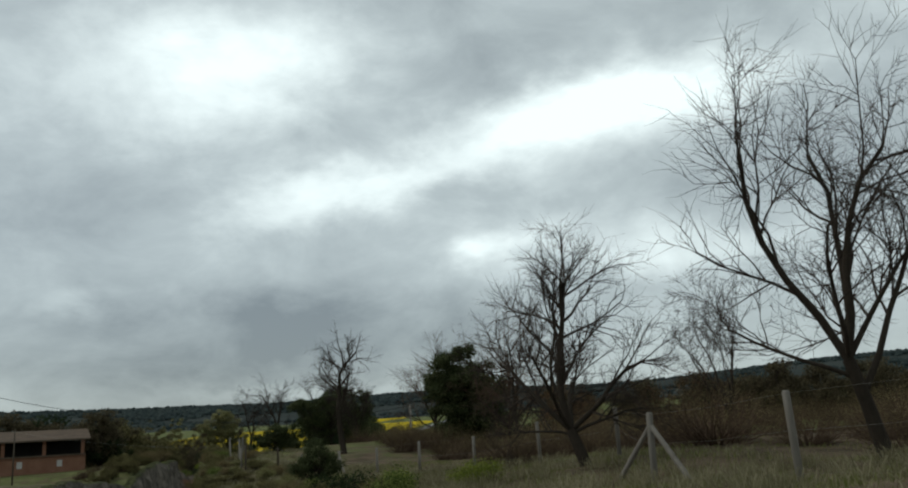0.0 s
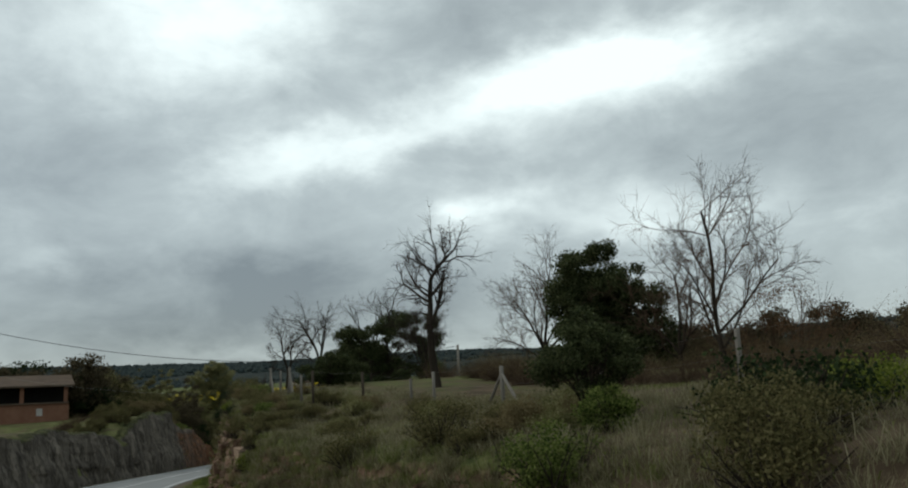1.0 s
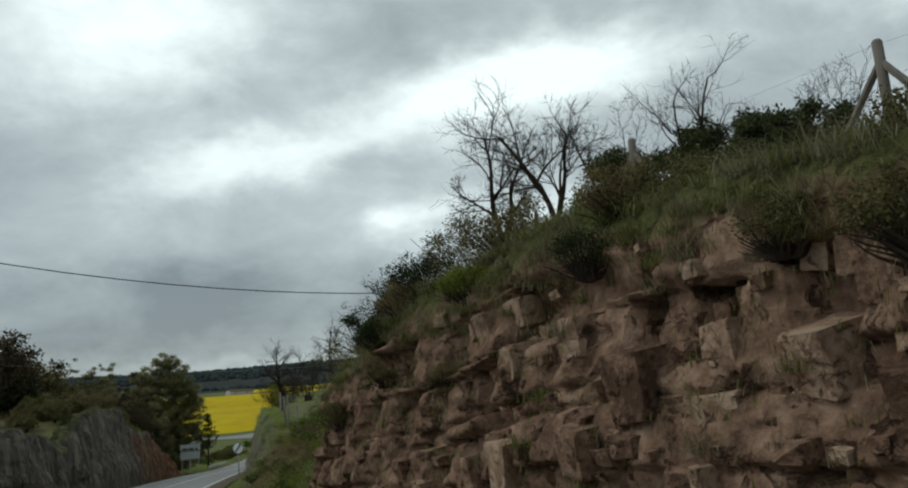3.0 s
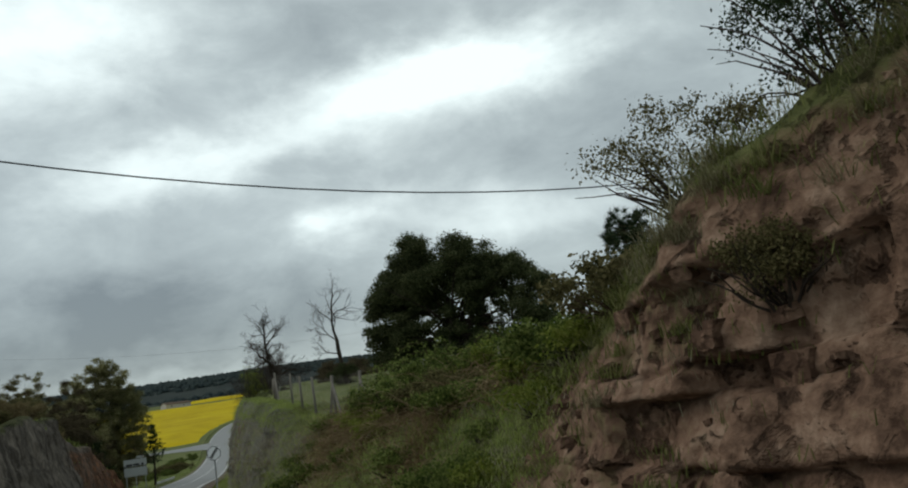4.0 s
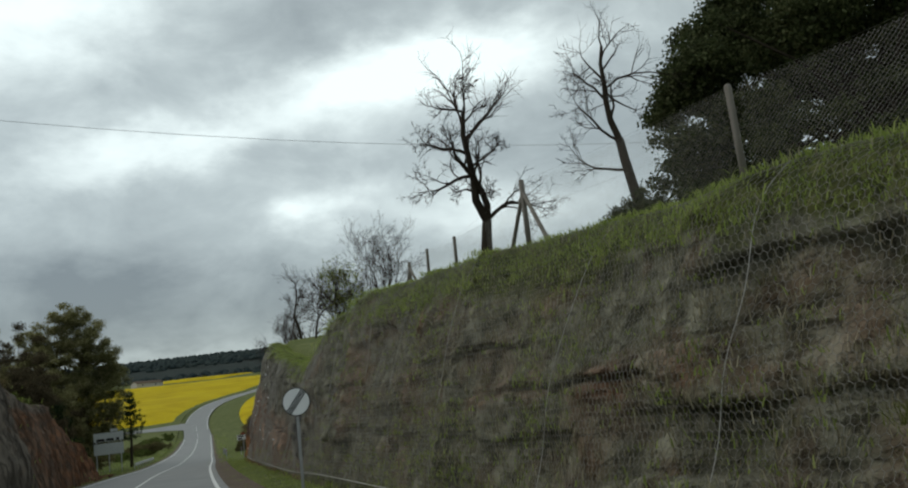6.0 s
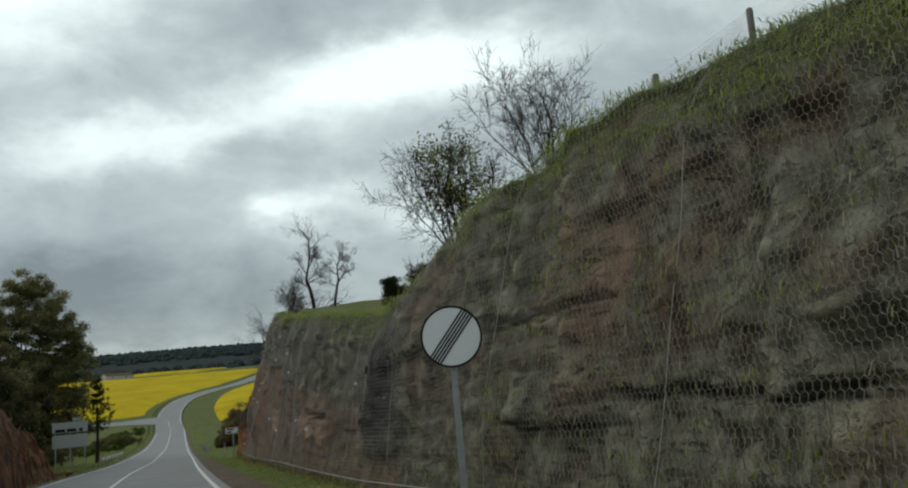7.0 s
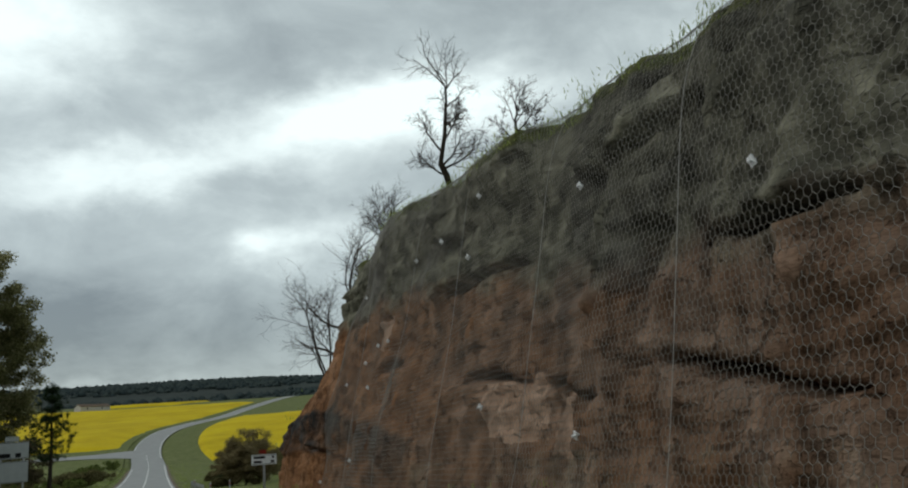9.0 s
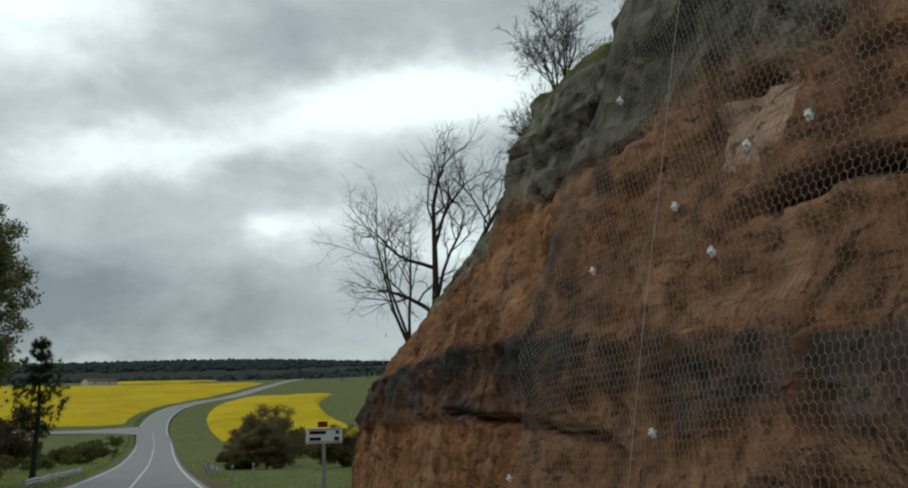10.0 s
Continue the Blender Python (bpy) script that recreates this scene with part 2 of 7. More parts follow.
m_block = material("broken_sandstone", ((0.090, 0.054, 0.037), (0.225, 0.142, 0.096), (0.390, 0.280, 0.200)), 2.2, 0.95, bump=1.0, fine=11.0, bump_dist=0.10, contrast=(0.36, 0.64), island=0.26, coords="World")
m_crack = material("crumbling_sandstone_and_soil", ((0.070, 0.042, 0.029), (0.200, 0.125, 0.085), (0.350, 0.245, 0.175)), 1.5, 0.95, bump=1.0, fine=8.0, bump_dist=0.12, contrast=(0.36, 0.66))
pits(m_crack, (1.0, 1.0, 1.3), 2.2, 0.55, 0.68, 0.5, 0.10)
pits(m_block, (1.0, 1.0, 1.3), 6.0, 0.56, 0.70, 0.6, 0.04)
blend_by(m_crack, "grass", ((0.050, 0.062, 0.022), (0.125, 0.130, 0.050)), 4.0, (0.3, 0.7), 0.25)
m_wire = material("galvanised_wire", ((0.19, 0.182, 0.160), (0.33, 0.318, 0.285)), 4.0, 0.6, metal=0.1, bump=0.0)
m_rope = material("steel_rope", ((0.30, 0.29, 0.27), (0.46, 0.45, 0.42)), 4.0, 0.6, metal=0.1, bump=0.1)
m_plate = material("zinc_anchor_plate", ((0.70, 0.71, 0.71), (0.85, 0.86, 0.86)), 8.0, 0.45, metal=0.1, bump=0.1)
m_bark = material("dark_bark", ((0.022, 0.018, 0.014), (0.060, 0.048, 0.036)), 2.0, 0.95, bump=0.8, fine=18.0, stretch3=(1, 1, 0.35), bump_dist=0.02)
m_twig = material("bare_twigs", ((0.030, 0.024, 0.020), (0.070, 0.055, 0.044)), 1.5, 0.95, bump=0.0)
m_redtwig = material("reddish_twigs", ((0.055, 0.036, 0.024), (0.120, 0.082, 0.056)), 1.5, 0.95, bump=0.0)
m_evergreen = material("evergreen_leaves", ((0.008, 0.014, 0.006), (0.024, 0.038, 0.014), (0.048, 0.066, 0.024)), 0.9, 0.7, bump=0.0, fine=6.0, island=0.5, contrast=(0.2, 0.8), translucent=0.25)
m_oakleaf = material("holm_oak_leaves", ((0.022, 0.030, 0.013), (0.060, 0.075, 0.030), (0.135, 0.145, 0.068)), 0.8, 0.65, bump=0.0, fine=6.0, island=0.5, contrast=(0.2, 0.8), translucent=0.35)
m_pine = material("pine_needles", ((0.010, 0.020, 0.010), (0.026, 0.046, 0.020), (0.050, 0.075, 0.032)), 1.5, 0.7, bump=0.0, fine=8.0, island=0.5, contrast=(0.2, 0.8), translucent=0.25)
m_bramble = material("bramble_leaves", ((0.034, 0.054, 0.014), (0.112, 0.150, 0.034), (0.250, 0.285, 0.090)), 1.2, 0.75, bump=0.0, fine=8.0, island=0.6, contrast=(0.2, 0.8), translucent=0.5)
m_olive = material("olive_shrub_leaves", ((0.055, 0.052, 0.022), (0.130, 0.118, 0.050), (0.220, 0.192, 0.090)), 1.2, 0.8, bump=0.0, fine=8.0, island=0.6, contrast=(0.2, 0.8), translucent=0.45)
m_fresh = material("fresh_spring_leaves", ((0.080, 0.110, 0.018), (0.170, 0.210, 0.035), (0.280, 0.300, 0.075)), 1.2, 0.7, bump=0.0, fine=8.0, island=0.6, contrast=(0.2, 0.8), translucent=0.5)
m_palespring = material("pale_spring_leaves", ((0.085, 0.088, 0.034), (0.200, 0.195, 0.080), (0.420, 0.390, 0.215)), 0.35, 0.75, bump=0.0, fine=3.0, island=0.4, contrast=(0.25, 0.75), translucent=0.6)
m_hedge = material("brown_hedge_twigs_and_leaves", ((0.036, 0.030, 0.017), (0.080, 0.066, 0.038), (0.140, 0.115, 0.068)), 1.0, 0.85, bump=0.0, fine=6.0, island=0.5, contrast=(0.2, 0.8), translucent=0.4)
m_dryleaf = material("dry_brown_leaves", ((0.085, 0.048, 0.026), (0.190, 0.112, 0.062)), 1.2, 0.85, bump=0.0, fine=8.0, island=0.5, translucent=0.45)
m_grassblade = material("grass_blades", ((0.150, 0.205, 0.045), (0.280, 0.345, 0.090), (0.400, 0.430, 0.175)), 0.35, 0.8, bump=0.0, fine=2.0, island=0.30, contrast=(0.25, 0.75), translucent=0.55)
m_straw = material("dry_grass_blades", ((0.135, 0.122, 0.075), (0.260, 0.235, 0.155), (0.380, 0.345, 0.245)), 0.35, 0.9, bump=0.0, fine=2.0, island=0.45, contrast=(0.25, 0.75), translucent=0.45)
m_straw2 = material("weathered_dry_grass_blades", ((0.105, 0.096, 0.050), (0.215, 0.196, 0.112), (0.340, 0.310, 0.195)), 0.35, 0.9, bump=0.0, fine=2.0, island=0.45, contrast=(0.25, 0.75), translucent=0.45)
m_olivegrass = material("olive_grass_blades", ((0.080, 0.098, 0.028), (0.155, 0.175, 0.055), (0.255, 0.252, 0.105)), 0.35, 0.85, bump=0.0, fine=2.0, island=0.45, contrast=(0.25, 0.75), translucent=0.45)
m_fern = material("dead_bracken", ((0.150, 0.105, 0.056), (0.280, 0.205, 0.112), (0.400, 0.310, 0.190)), 0.5, 0.9, bump=0.0, fine=3.0, island=0.5, contrast=(0.25, 0.75), translucent=0.45)
m_post = material("weathered_post_wood", ((0.125, 0.112, 0.094), (0.270, 0.248, 0.215)), 3.0, 0.9, bump=0.5, fine=20.0, stretch3=(1, 1, 0.2), bump_dist=0.01)
m_pole = material("tarred_pole_wood", ((0.045, 0.036, 0.028), (0.110, 0.090, 0.070)), 3.0, 0.9, bump=0.4, fine=20.0, stretch3=(1, 1, 0.2), bump_dist=0.01)
m_zinc = material("galvanised_steel", ((0.30, 0.31, 0.31), (0.46, 0.47, 0.47)), 4.0, 0.5, metal=0.5, bump=0.1)
m_signwhite = material("white_sign_sheeting", ((0.78, 0.80, 0.80), (0.86, 0.88, 0.88)), 2.0, 0.4, bump=0.0)
m_signgrey = material("weathered_sign_sheeting", ((0.33, 0.35, 0.34), (0.44, 0.46, 0.45)), 2.0, 0.5, bump=0.0)
m_signback = material("grey_sign_metal", ((0.34, 0.35, 0.35), (0.44, 0.45, 0.45)), 2.0, 0.55, metal=0.2, bump=0.0)
m_black = material("black_sign_paint", ((0.012, 0.012, 0.012), (0.022, 0.022, 0.022)), 2.0, 0.5, bump=0.0)
m_redsign = material("red_sign_paint", ((0.30, 0.03, 0.02), (0.38, 0.05, 0.03)), 2.0, 0.5, bump=0.0)
m_rape = material("rapeseed_bloom", ((0.30, 0.215, 0.003), (0.46, 0.345, 0.004), (0.56, 0.44, 0.008)), 0.05, 0.9, bump=0.8, fine=1.2, bump_dist=0.4, contrast=(0.3, 0.7))
# the bluish haze of distance is mixed into these wood colours
m_forest = material("far_wood", ((0.022, 0.032, 0.033), (0.032, 0.044, 0.043), (0.044, 0.056, 0.050)), 0.01, 0.95, bump=0.0, fine=0.3, island=0.4, contrast=(0.2, 0.8))
m_brownbush = material("budding_brown_twigs_and_leaves", ((0.095, 0.078, 0.036), (0.190, 0.152, 0.076), (0.290, 0.235, 0.125)), 1.0, 0.85, bump=0.0, fine=6.0, island=0.5, contrast=(0.2, 0.8), translucent=0.45)
m_brick = material("red_brick_wall", ((0.165, 0.078, 0.050), (0.250, 0.135, 0.090)), 1.0, 0.9, bump=0.4, fine=12.0)
m_roof = material("old_roof_tiles", ((0.075, 0.058, 0.046), (0.150, 0.110, 0.080)), 1.0, 0.9, bump=0.5, fine=10.0)
m_barnshade = material("barn_inside_shade", ((0.010, 0.009, 0.008), (0.022, 0.020, 0.018)), 1.0, 0.9, bump=0.0)
m_plaster = material("pale_plaster", ((0.36, 0.34, 0.31), (0.50, 0.48, 0.45)), 1.0, 0.9, bump=0.2, fine=12.0)
m_glass = material("dark_window_pane", ((0.015, 0.018, 0.02), (0.03, 0.034, 0.036)), 1.0, 0.15, bump=0.0, spec=0.5)
m_white = material("white_plastic", ((0.62, 0.63, 0.62), (0.74, 0.75, 0.74)), 2.0, 0.5, bump=0.0)
m_cable = material("black_cable", ((0.012, 0.012, 0.012), (0.02, 0.02, 0.02)), 2.0, 0.6, bump=0.0)


# ---------------------------------------------------------------- the road's course and the lie of the land
SPEED, FALL, EYE = 13.6, radians(-2.5), 1.37
BEND = np.array([9.6623, -0.0982, 0.394, -2.6319, -0.1252, 0.0082, -1.7865, -0.014, 0.099, 0.9838, -0.171, -0.0501, -0.0549, -0.2294, -0.0295]).reshape(5, 3)


def lane(t):
    """The middle of the lane, on the road, as a function of the travel time."""
    u = (t - 5) / 5
    b = np.array([u**2 - 1, u**3 - u, u**4 - 1, u**5 - u, u**6 - 1])
    return np.array([0, SPEED * t * math.cos(FALL), SPEED * t * math.sin(FALL) + 1.35 - EYE]) + b @ BEND


COURSE_S = [v * 1.0 for v in range(0, 137)]
COURSE = [lane(v / SPEED) for v in COURSE_S]
# before the start the road runs straight on; past the cut it dips, meets the side road and climbs round to the right
way0 = (COURSE[1] - COURSE[0]) / np.linalg.norm((COURSE[1] - COURSE[0])[:2])
for v in (-10, -60, -200, -900):
    COURSE_S.insert(0, v)
    COURSE.insert(0, COURSE[-137] + way0 * (v if v > -70 else v) * np.array([1, 1, 1.0 if v > -70 else 0.3]))
AHEAD = [(6.9, 176.3, -7.45), (11.7, 205.3, -8.3), (18.2, 243.9, -9.1), (25.3, 286.6, -9.2), (32.3, 329.1, -8.1), (37.2, 363.0, -5.8),
         (43.7, 397.0, -2.8), (56.0, 441.2, 1.1), (75.4, 487.8, 4.6), (97.9, 532.7, 7.9), (126.0, 585.8, 13.7), (180.0, 682.0, 23.5),
         (270.0, 830.0, 27.0), (520.0, 1240.0, 30.0), (1700.0, 3200.0, 30.0)]
for p in AHEAD:
    p = np.array(p)
    COURSE_S.append(COURSE_S[-1] + float(np.linalg.norm((p - COURSE[-1])[:2])))
    COURSE.append(p)
COURSE_S, COURSE = np.array(COURSE_S), np.array(COURSE)
SLOPES = np.gradient(COURSE, COURSE_S, axis=0)


def on_road(s):
    """Point and heading of the lane's middle at the distance s (smooth cubic)."""
    i = int(np.clip(np.searchsorted(COURSE_S, s) - 1, 0, len(COURSE_S) - 2))
    h = COURSE_S[i + 1] - COURSE_S[i]
    u = min(max((s - COURSE_S[i]) / h, 0), 1)
    a, b, ta, tb = COURSE[i], COURSE[i + 1], SLOPES[i] * h, SLOPES[i + 1] * h
    p = (2 * u**3 - 3 * u**2 + 1) * a + (u**3 - 2 * u**2 + u) * ta + (3 * u**2 - 2 * u**3) * b + (u**3 - u**2) * tb
    d = (6 * u**2 - 6 * u) * a + (3 * u**2 - 4 * u + 1) * ta + (6 * u - 6 * u**2) * b + (3 * u**2 - 2 * u) * tb
    d = d[:2] / np.linalg.norm(d[:2])
    return p, d


FAR_N = np.array([math.cos(radians(10)), -math.sin(radians(10))])


def at(s, d, h=0.0):
    """World place at the distance s along the road, d metres to the right of the lane's middle, h above the road."""
    p, w = on_road(s)
    near = min(max(d, -80), 80)
    xy = p[:2] + near * np.array([w[1], -w[0]]) + (d - near) * FAR_N
    return Vector((xy[0], xy[1], p[2] + h))


def heading(s):
    w = on_road(s)[1]
    return math.degrees(math.atan2(-w[0], w[1]))


def table(s, xs, ys):
    return float(np.interp(s, xs, ys))


def rough(x, y, z=0.0, size=1.0):
    return noise.noise((x / size, y / size, z / size))


def edge_height(s):
    """Height of the upper edge of the cutting beside the lane."""
    return table(s, (-60, 0, 10, 20, 25, 32, 37, 41, 45, 50, 56, 60, 64, 70, 78, 82, 86, 91, 95, 98, 104, 109, 112, 115, 120, 124, 129, 134, 139, 146, 148, 152, 158, 163, 170, 182, 200, 240),
                 (0.6, 1.0, 1.15, 1.15, 1.35, 1.65, 2.1, 2.7, 3.25, 3.95, 3.95, 3.3, 2.2, 1.75, 2.2, 2.6, 3.15, 3.7, 4.1, 4.4, 5.0, 4.9, 4.1, 4.0, 4.6, 5.15, 5.8, 6.45, 7.15, 8.3, 8.3, 8.0, 7.4, 6.2, 4.6, 2.0, 0.4, 0.0))


def steepness(s):
    """1: a rock face, 0: a grassy slope."""
    return table(s, (20, 34, 60, 65, 76, 82, 88, 104, 160, 175), (0.0, 1.0, 1.0, 0.1, 0.1, 0.45, 0.7, 1.0, 1.0, 0.0))


def foot(s):
    return table(s, (-60, 0, 30, 40, 64, 156, 160, 164, 172, 190, 230), (3.4, 3.4, 3.9, 4.4, 4.4, 4.4, 4.9, 7.0, 9.0, 14.0, 22.0))


def section(s):
    """The cutting's cross-section: foot, middle and upper edge as (d, h)."""
    f, top = foot(s), edge_height(s)
    k = 0.22 + 0.85 * (1 - steepness(s))
    if s < 147:
        return (f, 0.0), (f + k * top * 0.45, top * 0.45), (f + k * top, top)
    back = table(s, (147, 150, 153, 158, 172), (-0.1, 0.0, 0.35, 1.0, 1.2))
    low = min(3.2, top * 0.5)
    return (f, 0.0), (f + 0.22 * low, low), (f + k * low + (k + 0.15 + 0.45 * back) * (top - low), top)


def left_edge(s):
    """Height of the rock bank across the road."""
    return table(s, (-60, 20, 40, 60, 81, 90, 97, 102, 106, 111, 124, 129, 131, 134, 140, 144, 149, 152, 155, 170), (0.5, 0.8, 1.6, 3.0, 4.1, 4.2, 3.9, 2.9, 4.6, 5.9, 6.9, 6.7, 5.2, 5.1, 4.9, 4.0, 2.7, 1.3, 0.3, 0.0))


def land(s, d):
    """Height of the ground above the road."""
    if d > 2.0:
        (fd, _), (md, mh), (td, th) = section(s)
        if d <= fd:
            u = (d - 2.0) / max(fd - 2.0, 0.1)
            h = -0.12 * math.sin(math.pi * u)
        elif d <= td:
            h = mh * (d - fd) / max(md - fd, 0.01) if d < md else mh + (th - mh) * (d - md) / max(td - md, 0.01)
        else:
            run = d - td
            rise = table(s, (0, 9, 13, 30, 40, 64, 80, 100, 120, 147, 160), (0.01, 0.02, 0.11, 0.13, 0.10, 0.02, 0.06, 0.08, 0.10, 0.08, 0.03))
            h = th + rise * min(run, 6) + 0.012 * max(run - 6, 0)
            if s > 172:
                h += -0.02 * min(run, 120) * table(s, (172, 230, 330, 420), (0, 1, 1.6, 0.0))
    elif d < -5.3:
        run = -d - 6.6
        le = left_edge(s)
        if run < 0:
            h = -0.1 * math.sin(math.pi * min((-d - 5.3) / 1.3, 1))
        elif run < 0.3 * le:
            h = run / 0.3
        else:
            h = le + 0.02 * min(run, 40) * table(s, (40, 160), (1.0, 0.3))
    else:
        h = -0.03
    return h


def ground_z(s, d):
    p, w = on_road(s)
    q = at(s, d)
    h = land(s, d)
    z = q.z + h
    # off the cutting the land lies level, whatever the road does
    if abs(d) > 14 and s < 260:
        mix = min((abs(d) - 14) / (60 if d > 0 else 22), 1) * table(s, (150, 200) if d > 0 else (190, 260), (1, 0))
        level = 0.9 if d > 0 else 0.6
        z = z * (1 - mix) + level * mix
    r = math.hypot(q.x, q.y - 120)
    if r > 650:
        u = min((r - 650) / 800, 1)
        u = u * u * (3 - 2 * u)
        z += u * (56 + 16 * rough(q.x, q.y, 3.1, 420))
    z += (0.10 if -5.3 > d or d > 4 else 0.02) * rough(q.x, q.y, 0, 1.7) * (1 if abs(d) > 2.1 and d > -12 or d < -7 else 0) * (1 if not -5.4 < d < 2.1 else 0)
    return z


def spot(s, d, sink=0.03):
    """A place on the ground."""
    p = at(s, d)
    p.z = ground_z(s, d) - sink
    return p


# ---------------------------------------------------------------- mesh helpers
class Mesh:
    def __init__(self):
        self.v, self.f = [], []

    def add(self, verts, faces):
        o = len(self.v)
        self.v.extend(verts)
        self.f.extend([tuple(i + o for i in f) for f in faces])

    def box(self, x0, x1, y0, y1, z0, z1, m=None):
        vs = [Vector((x, y, z)) for z in (z0, z1) for y in (y0, y1) for x in (x0, x1)]
        if m is not None:
            vs = [m @ v for v in vs]
        self.add(vs, [(0, 2, 3, 1), (4, 5, 7, 6), (0, 1, 5, 4), (2, 6, 7, 3), (0, 4, 6, 2), (1, 3, 7, 5)])

    def tube(self, pts, radii, sides=6, cap=True):
        o = len(self.v)
        n = len(pts)
        ref = None
        for i, p in enumerate(pts):
            d = (pts[min(i + 1, n - 1)] - pts[max(i - 1, 0)])
            d = d.normalized() if d.length > 1e-9 else Vector((0, 0, 1))
            if ref is None:
                ref = d.orthogonal().normalized()
            ref = (ref - d * ref.dot(d))
            ref = ref.normalized() if ref.length > 1e-6 else d.orthogonal().normalized()
            other = d.cross(ref)
            for k in range(sides):
                a = 2 * math.pi * k / sides
                self.v.append(p + (ref * math.cos(a) + other * math.sin(a)) * radii[i])
        for i in range(n - 1):
            for k in range(sides):
                a, b = o + i * sides + k, o + i * sides + (k + 1) % sides
                self.f.append((a, b, b + sides, a + sides))
        if cap and sides > 2:
            self.f.append(tuple(o + k for k in reversed(range(sides))))
            self.f.append(tuple(o + (n - 1) * sides + k for k in range(sides)))

    def build(self, name, smooth=False):
        me = bpy.data.meshes.new(name)
        me.from_pydata([tuple(v) for v in self.v], [], self.f)
        if smooth:
            me.polygons.foreach_set("use_smooth", [True] * len(me.polygons))
        me.update()
        return me


def part(name, mesh, mat, parent=None, label="", smooth=False):
    if isinstance(mesh, Mesh):
        mesh = mesh.build(name, smooth)
    if not mesh.materials:
        mesh.materials.append(mat)
    ob = new(name, mesh)
    if parent is not None:
        ob.parent = parent
    if label:
        ob["label"] = label
    return ob


def thing(name, where, label, category, group="", turn=0.0, kind=""):
    e = new(name)
    e.empty_display_size = 0.2
    e.matrix_basis = Matrix.Translation(where) @ pose(0, 0, 0, 0, 0, turn)
    return tagged(e, label, category, group, kind)


def quick_mesh(name, verts, faces, sides):
    """A mesh from arrays: verts (n, 3) and faces (m, sides)."""
    me = bpy.data.meshes.new(name)
    me.vertices.add(len(verts))
    me.vertices.foreach_set("co", np.ascontiguousarray(verts, dtype=np.float32).ravel())
    me.loops.add(faces.size)
    me.loops.foreach_set("vertex_index", np.ascontiguousarray(faces, dtype=np.int32).ravel())
    me.polygons.add(len(faces))
    me.polygons.foreach_set("loop_start", np.arange(0, faces.size, sides, dtype=np.int32))
    me.polygons.foreach_set("loop_total", np.full(len(faces), sides, dtype=np.int32))
    me.update(calc_edges=True)
    me.validate()
    return me


def mark(me, name, values):
    a = me.attributes.new(name, "FLOAT", "POINT")
    a.data.foreach_set("value", np.asarray(values, dtype=np.float32))


